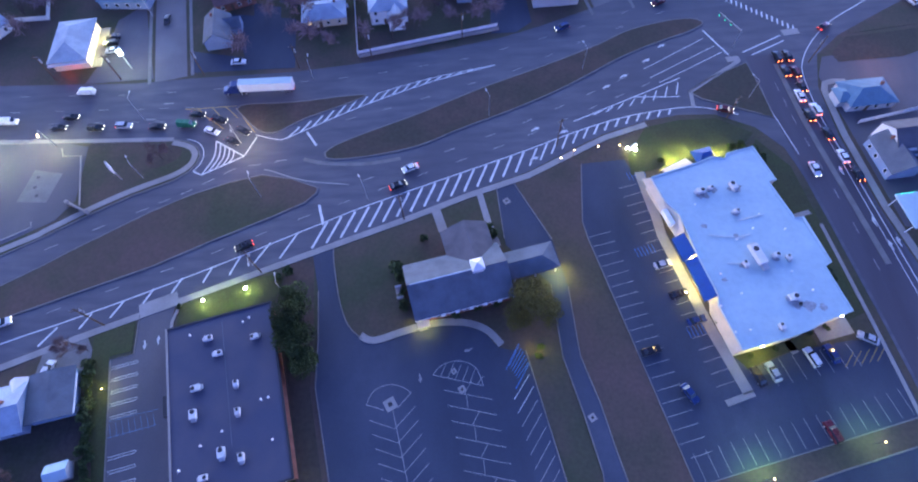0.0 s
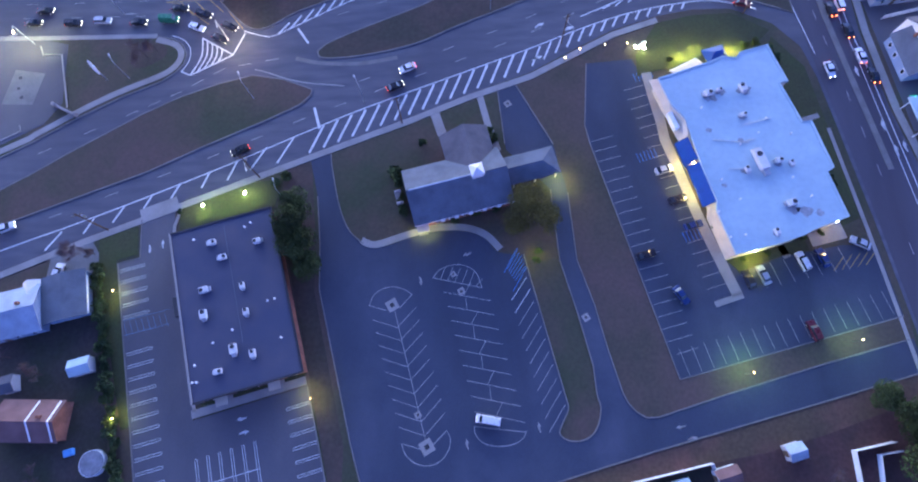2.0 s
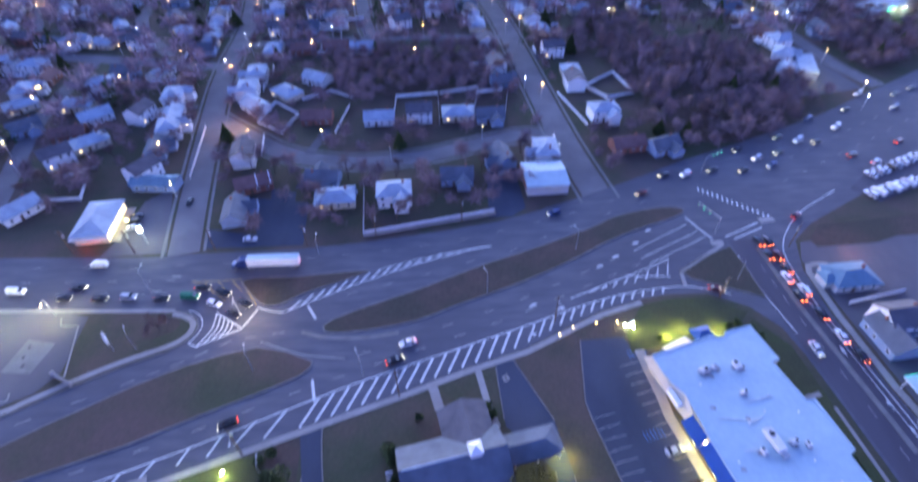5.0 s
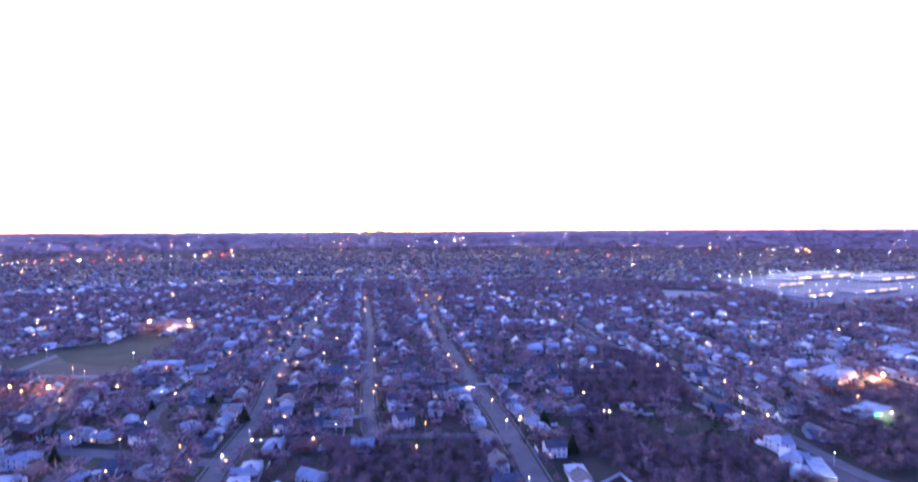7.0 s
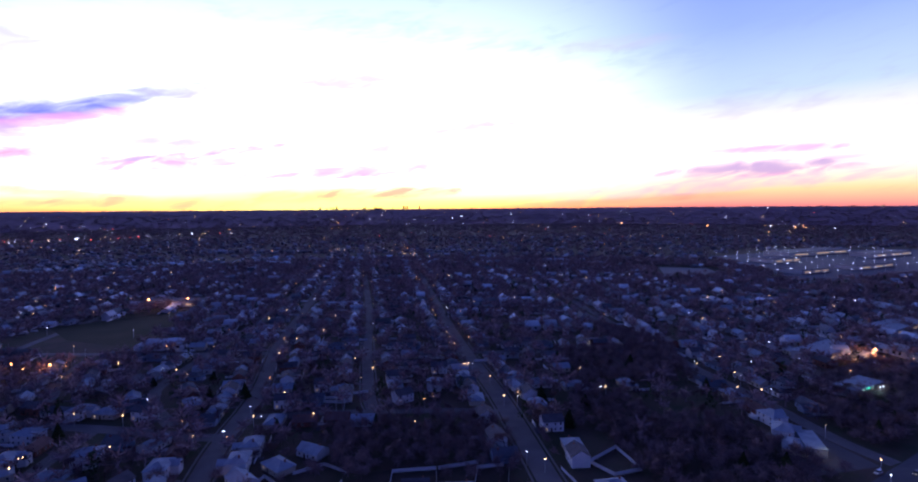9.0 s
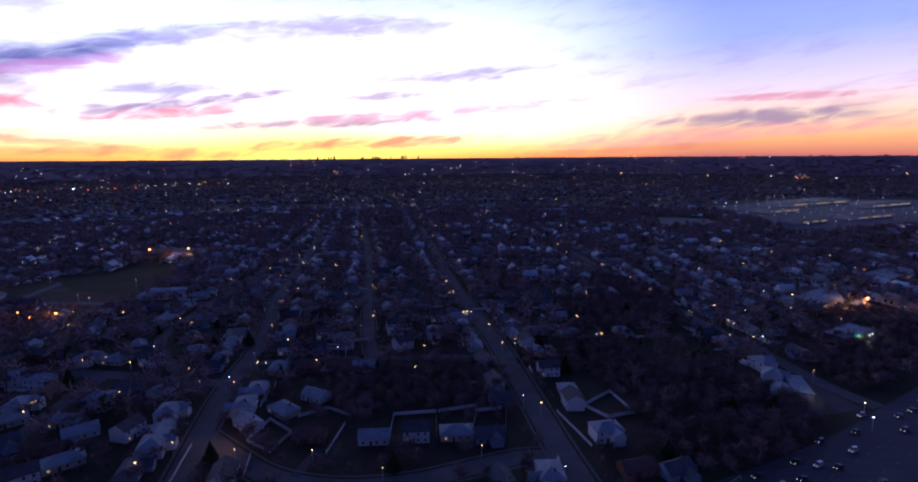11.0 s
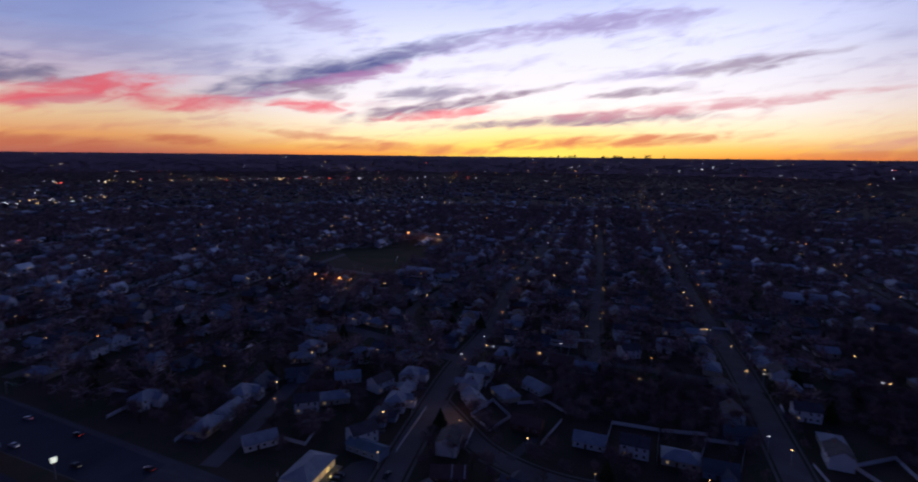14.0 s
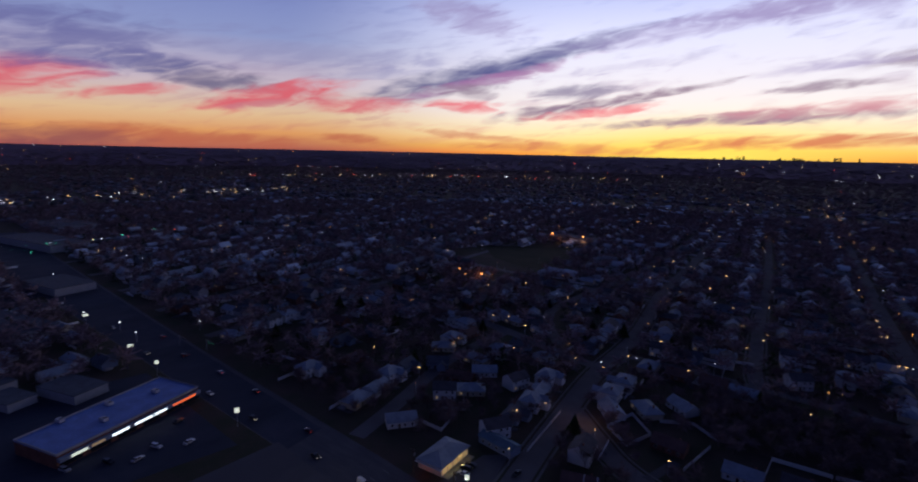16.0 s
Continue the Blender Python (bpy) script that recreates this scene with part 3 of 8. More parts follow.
for i, (pts, w_, m_, lab) in enumerate((
        ([(-210, 32), (-114, 68), (-86, 81), (-70, 85.4), (-58, 89.6)], 3.6, "lane_worn", "worn darker lane of the highway"),
        ([(-214, 26.4), (-116, 62.6), (-90, 73.6), (-74, 82), (-62, 86.4)], 1.8, "shoulder", "paler shoulder beside the median"),
        ([(-160, 21), (-112, 39.4), (-68, 56), (-36, 67.6), (-2, 80), (20, 88), (36, 95.6)], 3.2, "lane_worn", "worn darker lane of the highway"),
        ([(-160, 25), (-112, 43.4), (-68, 60), (-38, 71.4)], 1.4, "shoulder", "paler strip between worn lanes"),
        ([(-216, 117), (-140, 116.4), (-84, 116), (-40, 118.6), (0, 125), (34, 136), (60, 146.6), (92, 162), (160, 192)], 3.4, "lane_worn", "worn darker lane of the highway"),
        ([(-216, 105.6), (-140, 107.4), (-98, 106), (-78, 104)], 3.2, "lane_worn", "worn darker lane of the highway"),
        ([(-34, 80.6), (-6, 88.4), (20, 99.6), (48, 114), (84, 129.4), (120, 148), (190, 184)], 3.4, "lane_worn", "worn darker lane of the highway"),
        ([(97, 118), (96.8, 100), (99, 70), (102, 40), (106, 0)], 3.2, "lane_worn", "worn darker lane of the cross street"))):
    solid("road_lane_%d" % (i + 1), ribbon(bmesh.new(), smooth_line(pts, 4), w_, -0.05, 0.0435 + 0.0004 * i), M[m_], lab, "road", kind="structure")
solid("road_cross_street", ribbon(bmesh.new(), smooth_line([(97.4, 122), (98.2, 104), (99.4, 90), (101.8, 66), (104.6, 35), (107.2, 0), (112, -60)], 4), 13.6, -0.05, 0.0925), M["asphalt_dark"], "darker purplish asphalt of the cross street", "road", kind="structure")


def island(name, pts, label, material="turf", curve=4, z=0.2):
    p = smooth_line(list(pts) + [pts[0]], curve)[:-1] if curve else pts
    ob = sheet(name, p, z, M[material], label, "traffic island")
    part("kerb", ribbon(bmesh.new(), p + [p[0]], 0.35, 0.02, z + 0.01), M["kerb"], ob, "pale concrete kerb")
    return ob


island("median_west", [(-400, -55), (-220, 12), (-115.8, 55.7), (-107.8, 60.3), (-100.8, 64.8), (-92.5, 69.7), (-82.9, 75.4), (-72.8, 80.3), (-63.1, 83.7), (-54.3, 85.8), (-46, 84), (-38.4, 80.6), (-38.6, 78.8), (-41.4, 76), (-50.2, 71.8), (-64.4, 65.7), (-78.9, 58.9), (-93.3, 53.7), (-106.1, 49), (-112.4, 46.7), (-220, 6), (-400, -64)], "long raised median of dormant grass with concrete kerb", curve=0)
island("median_middle", [(-37.3, 92.4), (-34, 95.1), (-24.8, 99.3), (-10.3, 105.2), (8.4, 113.9), (28.1, 121.8), (46.2, 129.8), (55.8, 135), (65.2, 138), (74.5, 139.7), (80.2, 139), (81.1, 136.7), (75.4, 133.5), (67.9, 130.7), (58.5, 126.8), (49.2, 122), (33.2, 112.6), (17.7, 105.2), (1.6, 98.7), (-10.4, 93.4), (-22.1, 90.8), (-31.4, 89.9), (-36.4, 90.4)], "curved raised median of brown dormant grass", "soil")
island("median_upper", [(-65.2, 110.2), (-62.5, 112), (-48.6, 112), (-33, 113.4), (-26.4, 113.2), (-34.4, 109.4), (-44.6, 105.2), (-52, 100.8), (-57.7, 101.9)], "small wedge of brown grass between two carriageways", "soil")
island("median_corner", [(69.9, 108.4), (78.1, 113.8), (90, 119), (91.2, 108.6), (91.6, 97), (86.7, 99.4), (73.1, 105.4)], "triangular brown grass island inside the ramp", "soil", curve=0)
island("corner_block", [(-500, 95), (-133.8, 102.8), (-107.4, 101.1), (-82.1, 99.8), (-77.4, 98.8), (-74.4, 96.6), (-73.1, 93.6), (-73.6, 90.4), (-75.4, 88), (-78.9, 85.3), (-89.3, 80.9), (-98.8, 75.9), (-109.6, 69.3), (-119, 64.3), (-200, 26), (-500, -90)], "kerbed corner plot with dormant grass", curve=0, z=0.15)

# pavements
def walkway(name, pts, width, label, z=0.12):
    return solid(name, ribbon(bmesh.new(), pts, width, -0.05, z + 0.05), M["concrete"], label, "pavement", kind="structure")


walkway("pavement_south", [(-160, 15.4), (-111.4, 33.4), (-92.1, 41), (-68, 49.7), (-36.6, 61.2), (-12.9, 69.7), (2.2, 75.6), (19.4, 81.3), (34.4, 89), (42.4, 93), (54.8, 97)], 1.7, "pale concrete pavement along the highway")
walkway("pavement_east", [(120, -60), (115.8, 0), (113.1, 49), (110.4, 66.5), (109, 90), (109.4, 106.6), (110.6, 109.2), (113, 109.9), (117, 109.6)], 1.9, "pale concrete pavement beside the cross street")
walkway("pavement_ramp", [(92.2, 62), (94.6, 35), (98, -10), (103, -60)], 0.9, "pale concrete pavement beside the cross street")
walkway("pavement_corner", [(-140, 102.4), (-116, 101.2), (-82, 99.9)], 1.4, "concrete pavement by the fuel station", z=0.2)

# lane markings
Z1 = 0.055
hatch = smooth_line([(-160, 22), (-112, 39.8), (-98.5, 44.5), (-84.8, 49.5), (-72.3, 54.3), (-56.7, 60.6), (-42.2, 66.8), (-27.4, 73), (-12.3, 78.5), (3.2, 84), (18.9, 89.6), (34.5, 95.6), (48, 99.8), (62.1, 102.2), (72, 102.3), (82, 99)], 4)
part("edge_line", ribbon(bmesh.new(), hatch, 0.3, Z1), M["paint"], road)
for a, b in (((-101.3, 39.3), (-98, 43.9)), ((-92.6, 43.2), (-90.6, 47)), ((-85.8, 45.7), (-83.4, 50.1)), ((-78.9, 48.4), (-76.8, 52.8)), ((-72.6, 50.4), (-70.2, 55.4)), ((-64.8, 53.8), (-63.1, 58.2)), ((-58.5, 55.6), (-56.3, 61)), ((-52.9, 58.2), (-49.2, 64.2)), ((-46.3, 59.6), (-42.2, 67))):
    stroke(road, a, b, 0.45, Z1 + 0.004, M["paint"])
n = 16
for i in range(n):  # close bars between the two drives
    s = i / (n - 1)
    a, b = lerp((-38.3, 62), (16, 82.6), s), lerp((-34.8, 69.8), (18.9, 89.4), s)
    stroke(road, a, b, 0.6, Z1 + 0.004, M["paint"])
for i in range(14):
    s = i / 13
    a, b = lerp((20, 84.5), (62, 100.2), s), lerp((22.6, 90.4), (63, 102), s)
    a = (a[0], a[1] + 2.6 * math.sin(math.pi * s))
    b = (b[0], b[1] + 2.2 * math.sin(math.pi * s))
    stroke(road, a, b, 0.5, Z1 + 0.004, M["paint"])
band_lo = smooth_line([(-58, 100.2), (-52.2, 98.2), (-49.5, 98.2), (-44, 100.9), (-34.1, 106), (-23.8, 110.8), (-13.3, 115.1), (-2.5, 118.9), (13.2, 123.3)], 6)
band_hi = smooth_line([(-49.5, 98.2), (-45.5, 102.3), (-39, 106.3), (-29.1, 111.6), (-20.4, 114.8), (-13.3, 117.2), (-2.4, 120.2), (13.2, 123.3)], 6)
part("edge_line", ribbon(bmesh.new(), band_lo, 0.28, Z1), M["paint"], road)
part("edge_line", ribbon(bmesh.new(), band_hi[22:], 0.2, Z1 + 0.002), M["paint"], road)


def at_x(line, x):
    """The point of a line of rising x at that x."""
    for a, b in zip(line, line[1:]):
        if a[0] <= x <= b[0]:
            return lerp(a, b, (x - a[0]) / (b[0] - a[0]))
    return line[-1]


for i in range(17):
    x = -48.4 + 3.3 * i
    stroke(road, at_x(band_lo, x), at_x(band_hi, x + 2.9 - 0.06 * i), 0.5 - 0.01 * i, Z1 + 0.006, M["paint"])
for a, b, w in (((-37.5, 75.1), (-35.9, 68.9), 0.7), ((-43.1, 100.2), (-40, 95.2), 0.6), ((80.6, 134), (85.8, 122.6), 0.5),
                ((90.4, 123.5), (104, 130), 0.4), ((92.8, 122.2), (104.4, 127.6), 0.4), ((34.4, 99.4), (58.6, 109.8), 0.3), ((58.6, 109.8), (68.6, 114.2), 0.3), ((52.9, 107.5), (66.8, 106.8), 0.3),
                ((58.6, 118.5), (79.8, 130.4), 0.2), ((59.8, 114.8), (82.2, 126.8), 0.2), ((62, 112.6), (84, 124), 0.2)):
    stroke(road, a, b, w, Z1 + 0.004, M["paint"])
for i in range(9):  # gore stripes before the ramp
    a = lerp((37, 100.6), (66, 107.6), i / 8)
    stroke(road, a, lerp(a, lerp((40, 101.6), (68, 113.4), i / 8), 0.8), 0.35, Z1 + 0.006, M["paint"])
for i in range(15):  # zebra over the far arm
    a = lerp((90.6, 148.2), (109, 131.8), i / 14)
    stroke(road, a, (a[0] + 0.55, a[1] + 2.4), 0.5, Z1 + 0.004, M["paint"])
walkway("pavement_refuge", [(84.4, 120.6), (88.5, 120.8)], 2.2, "concrete kerb ramp on the island", z=0.22)
walkway("pavement_path", [(88, 119.8), (78, 113.4), (70.4, 108.4), (69.8, 102.6)], 1.2, "concrete path along the island", z=0.23)
walkway("pavement_refuge_far", [(105, 131), (110.4, 131.6)], 2.6, "concrete refuge at the crossing", z=0.15)
part("edge_line", ribbon(bmesh.new(), smooth_line([(140, 146.5), (132.4, 141.8), (122.4, 135.6), (114.1, 128.1), (108, 120), (105.4, 112.4), (104.9, 96.5), (106.4, 79.9), (109, 50), (112.4, 10), (118, -50)], 5), 0.28, Z1), M["paint"], road)
part("edge_line", ribbon(bmesh.new(), [(103.4, 112), (103.2, 96), (104.8, 80), (107.3, 50), (110.6, 10)], 0.2, Z1), M["paint"], road)
part("edge_line", ribbon(bmesh.new(), [(89.2, 117.5), (91.9, 98), (94.2, 84)], 0.25, Z1), M["paint"], road)
solid("median_strip", ribbon(bmesh.new(), [(98.8, 118), (99.6, 96), (101.6, 76), (104.4, 50)], 1.5, -0.05, 0.2), M["kerb"], "narrow concrete median of the cross street", "traffic island", kind="structure")
tip, top_, low_ = (-60.4, 92.6), (-69.3, 98.6), (-71.4, 86.8)  # gore of nested bars before the junction
for a, b in ((top_, tip), (low_, tip), (low_, (-74, 88.1)), (tip, (-57.6, 99.4))):
    stroke(road, a, b, 0.42, Z1 + 0.004, M["paint"])
for k in (1.0, 0.84, 0.68, 0.52, 0.36):
    a, b = lerp(tip, top_, k), lerp(tip, low_, k)
    m_ = lerp(lerp(a, b, 0.5), tip, 0.14)
    part("stripe", ribbon(bmesh.new(), smooth_line([a, m_, b], 4), 0.42, Z1 + 0.007), M["paint"], road)
part("edge_line", ribbon(bmesh.new(), smooth_line([(-78, 99.9), (-74.6, 98.4), (-72.4, 95.4), (-72.2, 91.6), (-74, 88.1)], 4), 0.25, Z1), M["paint"], road)

part("edge_line", ribbon(bmesh.new(), smooth_line([(-54, 87.6), (-51.1, 86.7), (-46, 84.5), (-39.9, 82.7), (-29.8, 81.2)], 4), 0.3, Z1), M["paint_thin"], road)
solid("median_apron", ribbon(bmesh.new(), smooth_line([(-43.2, 90.6), (-37.1, 88.8), (-25.9, 87.9), (-15.8, 89.2)], 4), 1.2, -0.05, 0.1), M["kerb"], "pale concrete apron at the median nose", "traffic island", kind="structure")
walkway("pavement_block", smooth_line([(-200, 28.6), (-119.6, 66), (-110.2, 70.9), (-99.4, 77.5), (-89.8, 82.6), (-79.8, 86.9), (-76.4, 89.2), (-74.8, 91.6), (-74.6, 94), (-75.8, 96.2), (-78.4, 97.7), (-82, 98.7)], 3), 1.7, "concrete pavement round the corner plot", z=0.2)
sheet("mulch_bed", smooth_line([(-88, 97.4), (-82, 98), (-79, 96), (-79.2, 93), (-84, 90), (-87.6, 90.6), (-89, 94)], 3), 0.17, M["soil"], "dark mulch bed on the corner plot", "soil")

def dashes(pts, n, length, width=0.16, material="paint_thin"):
    for i in range(n):
        s = (i + 0.5) / n * (len(pts) - 1)
        k = min(int(s), len(pts) - 2)
        c = lerp(pts[k], pts[k + 1], s - k)
        d = (Vector(pts[k + 1]) - Vector(pts[k])).normalized() * length / 2
        stroke(road, (c[0] - d.x, c[1] - d.y), (c[0] + d.x, c[1] + d.y), width, Z1, M[material], "dash")


dashes([(-150, 29.5), (-99, 48.8), (-66.5, 60.9), (-39, 72.4), (-12, 82.6), (16, 93), (40, 104), (62, 114)], 18, 3.2, 0.2)
dashes([(-30, 80.8), (-8, 89), (16, 98), (36, 107.4), (56, 117.4)], 8, 3.2, 0.2)
dashes([(-150, 50), (-110, 64.6), (-86, 75.8), (-74, 81.6), (-62, 88.6), (-46, 91)], 11, 3.4, 0.22)
dashes([(-140, 120), (-99, 118.2), (-60, 119.4), (-28, 121.5), (6, 127), (40, 137.4), (80, 153)], 16, 3, 0.16)
dashes([(-140, 113.6), (-99, 112.4), (-76, 112)], 6, 3, 0.16)
dashes([(-140, 108.8), (-99, 107.4), (-76, 106.6)], 6, 3, 0.16)
dashes([(-36, 103), (-12, 110), (20, 121), (44, 133), (76, 146)], 9, 3, 0.18)
dashes([(96, 112), (97, 96), (99, 76), (101.5, 50), (106, 0)], 10, 3, 0.16)
dashes([(120, 150), (190, 188), (300, 260)], 14, 3, 0.18)
dashes([(130, 165), (190, 198), (300, 266)], 14, 3, 0.18)
for x, y, r in ((-92, 108, 3), (-88, 114, 3)):
    stroke(road, (x, y), (x + r, y), 0.4, Z1, M["paint_thin"], "turn_arrow")
yl = [((-81, 111.4), (-77, 110.6)), ((-77, 110.6), (-68, 103)), ((-77, 111.4), (-72.6, 106.4)), ((-73, 111.6), (-68, 106)), ((-69, 111.8), (-64.4, 107)), ((-65.6, 111), (-58.4, 101)), ((-81, 111.4), (-65.6, 111.6))]
for a, b in yl:
    stroke(road, a, b, 0.2, Z1 + 0.004, M["paint_yellow"])


def arrow(parent, x, y, yaw, z, size=1.0, material="paint", name="arrow_mark"):
    bm = bmesh.new()
    pts = [(-0.12, -1.2), (0.12, -1.2), (0.12, 0.2), (0.5, 0.2), (0, 1.3), (-0.5, 0.2), (-0.12, 0.2)]
    f = bm.faces.new([bm.verts.new((a * size, b * size, 0)) for a, b in pts])
    bmesh.ops.triangulate(bm, faces=[f])
    o = part(name, bm, M[material], parent)
    o.matrix_basis = pose(x, y, z, 0, 0, yaw)


for x, y, yaw in ((23, 97.2, -62), (30.6, 95.6, -62), (46, 112, -62), (52, 116, -62), (60, 122, -62), (103.6, 78, 5), (105.9, 62, 5), (107.2, 55, 5), (109.6, 56, 5), (21.5, 86.8, -68), (66, 128, -62)):
    arrow(road, x, y, yaw, Z1 + 0.004, 1.2)

# ---- parking lots and drives ----
lot_a = sheet("parking_lot_west", [(-82.9, 35.2), (-77.7, 36.4), (-78.8, 46.8), (-70.6, 49.8), (-70.4, 42), (-61.5, 2.8), (-60.9, -1.2), (-36.1, 5.1), (-28.5, -27), (-68.5, -28)], 0.05, M["asphalt_old"], "faded grey asphalt car park with white stalls", "car park")
bend = smooth_line([(27, 6.6), (27.1, 0.7), (27.6, -2), (26.7, -5.4), (24.9, -7.7), (22.3, -8.6), (19.8, -8.3), (18.3, -7), (18.8, -5.4), (20.6, -2.2), (20.4, 0)], 3)
front = smooth_line([(13.7, 32.9), (7.9, 33.7), (4.6, 37.4), (-0.2, 39.3), (-7.2, 39.5), (-14.2, 37.9), (-21.2, 36), (-25.4, 38.4), (-28.3, 42), (-30.6, 48.9), (-32.4, 58.4)], 3)
lot_b = sheet("parking_lot_middle", [(-38.2, 61.8), (-35.6, 50), (-34.6, 38), (-34.3, 26.6), (-26.3, -7.4), (-23.6, -16.9), (-21, -18.8), (-11.2, -19.6), (5.9, -19.2), (19.7, -15.7), (36.3, -11.6), (49, -8.7), (75.2, -2.8), (98.6, 2.4), (97.6, 9.6), (76.3, 4.8), (56.4, -0.1), (42.3, -3.8), (39.6, -4.5), (37, -4.5), (35, -3.2), (33.6, -1.4), (32.7, 0.8), (30.6, 10.4), (28.9, 20), (26, 31), (25.6, 48), (23.3, 61.3), (15.1, 79.9), (10.3, 78.4), (11.4, 60.3), (21.5, 49), (22, 31), (24.9, 18.2), *bend, *front, (-32.8, 62.2)], 0.05, M["asphalt_new"], "dark blue-grey asphalt car park with curving drive", "car park")
lot_c = sheet("parking_lot_east", [(34.2, 84.3), (31.8, 66), (32.5, 61), (45.4, 3), (97, 14.6), (95.6, 31), (88, 31.6), (73, 29.4), (62.8, 26), (57.6, 36), (54.8, 53.3), (48.8, 77.4), (46.3, 85)], 0.06, M["asphalt_new"], "dark asphalt car park with white stall lines", "car park")
for lot, pts in ((lot_b, [(-35.6, 50), (-34.6, 38), (-34.3, 26.6), (-26.3, -7.4), (-23.6, -16.9), (-21, -18.8), (-11.2, -19.6), (5.9, -19.2), (19.7, -15.7), (36.3, -11.6), (49, -8.7), (75.2, -2.8), (97, 2.2)]),
                 (lot_b, [(96.6, 9.4), (76.3, 4.8), (56.4, -0.1), (42.3, -3.8), (39.6, -4.5), (37, -4.5), (35, -3.2), (33.6, -1.4), (32.7, 0.8), (30.6, 10.4), (28.9, 20), (26, 31), (25.6, 48)]),
                 (lot_b, [(21.5, 49), (22, 31), (24.9, 18.2), *bend, (13.7, 32.9)]),
                 (lot_b, front[20:] + [(-32.7, 61.5)]), (lot_b, [(11.2, 62), (10.3, 78)]), (lot_b, [(23.3, 61.3), (15.1, 79)]),
                 (lot_c, [(34.2, 84.3), (31.8, 66), (32.5, 61), (45.4, 3), (97, 14.6)]),
                 (lot_a, [(-70.9, -18), (-82.9, 35.2), (-77.7, 36.4), (-78.6, 46)]), (lot_a, [(-36.1, 5.1), (-28.5, -27)])):
    part("kerb", ribbon(bmesh.new(), pts, 0.28, 0.0, 0.17), M["kerb"], lot, "pale concrete kerb")

ZL = 0.056
P_ = M["paint_thin"]


def hairpin(lot, a, b, gap, z=ZL, material=None):
    """A stall line of two close strokes with a round end."""
    d = (Vector(b) - Vector(a)).normalized()
    n_ = Vector((-d.y, d.x)) * gap / 2
    a1, a2, b1, b2 = ((p[0] + s * n_.x, p[1] + s * n_.y) for p, s in ((a, 1), (a, -1), (b, 1), (b, -1)))
    part("stall_line", ribbon(bmesh.new(), [a1, b1, lerp(b1, (b[0] + d.x * 0.25, b[1] + d.y * 0.25), 0.9), b2, a2], 0.11, z), material or M["paint"], lot)


for i in range(19):  # west row
    if i in (5, 6):
        continue
    a = lerp((-82.4, 33.2), (-71, -17.3), i / 18)
    hairpin(lot_a, (a[0] + 0.4, a[1]), (a[0] + 6.0, a[1] + 1.35), 0.55)
for i in range(9):  # access aisle
    a = lerp((-80.6, 20.6), (-70, 22.6), i / 8)
    stroke(lot_a, a, (a[0] + 1.2, a[1] - 3.0), 0.08, ZL, M["paint_faded"], "stall_line")
for a, b in (((-81, 21), (-69, 23.6)), ((-80.2, 17.6), (-68.4, 20.3))):
    stroke(lot_a, a, b, 0.1, ZL, M["paint_faded"], "stall_line")
for i in range(6):
    a, b = lerp((-59.2, -9.2), (-46.9, -6.1), i / 5), lerp((-56.6, -21), (-44.2, -18), i / 5)
    hairpin(lot_a, b, a, 0.5)
stroke(lot_a, (-58.1, -14.4), (-45.2, -11.3), 0.14, ZL + 0.003, M["paint"], "stall_line")
for i in range(8):
    b = lerp((-35.4, 1.6), (-30.8, -17.4), i / 7)
    hairpin(lot_a, b, (b[0] - 5.0, b[1] - 1.3), 0.5)
for x, y, yaw in ((-75.7, 38.5, 190), (-72.6, 39.5, 10), (-50.1, -1.2, 104), (-49.4, -4.1, -76)):
    arrow(lot_a, x, y, yaw, ZL, 0.9)

# herringbone rows of the middle car park
part("stall_line", ribbon(bmesh.new(), [(-16.9, 21.7), (-10.1, -8)], 0.15, ZL), P_, lot_b)
for i in range(9):
    s = lerp((-16.2, 17.0), (-10.4, -6.3), i / 8)
    stroke(lot_b, s, (s[0] - 5.6, s[1] + 2.0), 0.14, ZL, P_, "stall_line")
    stroke(lot_b, s, (s[0] + 4.4, s[1] + 4.5), 0.14, ZL, P_, "stall_line")
for i in range(9):
    s = lerp((-0.9, 23.6), (4.9, -3.0), i / 8)
    stroke(lot_b, (s[0] - 4.4, s[1] + 1.1), (s[0] + 6.2, s[1] - 1.4), 0.14, ZL, P_, "stall_line")
    if i % 2 == 0:
        stroke(lot_b, s, (s[0] + 1.8, s[1] + 3.0), 0.12, ZL + 0.003, P_, "stall_line")
    else:
        stroke(lot_b, s, (s[0] - 0.2, s[1] + 3.0), 0.12, ZL + 0.003, P_, "stall_line")
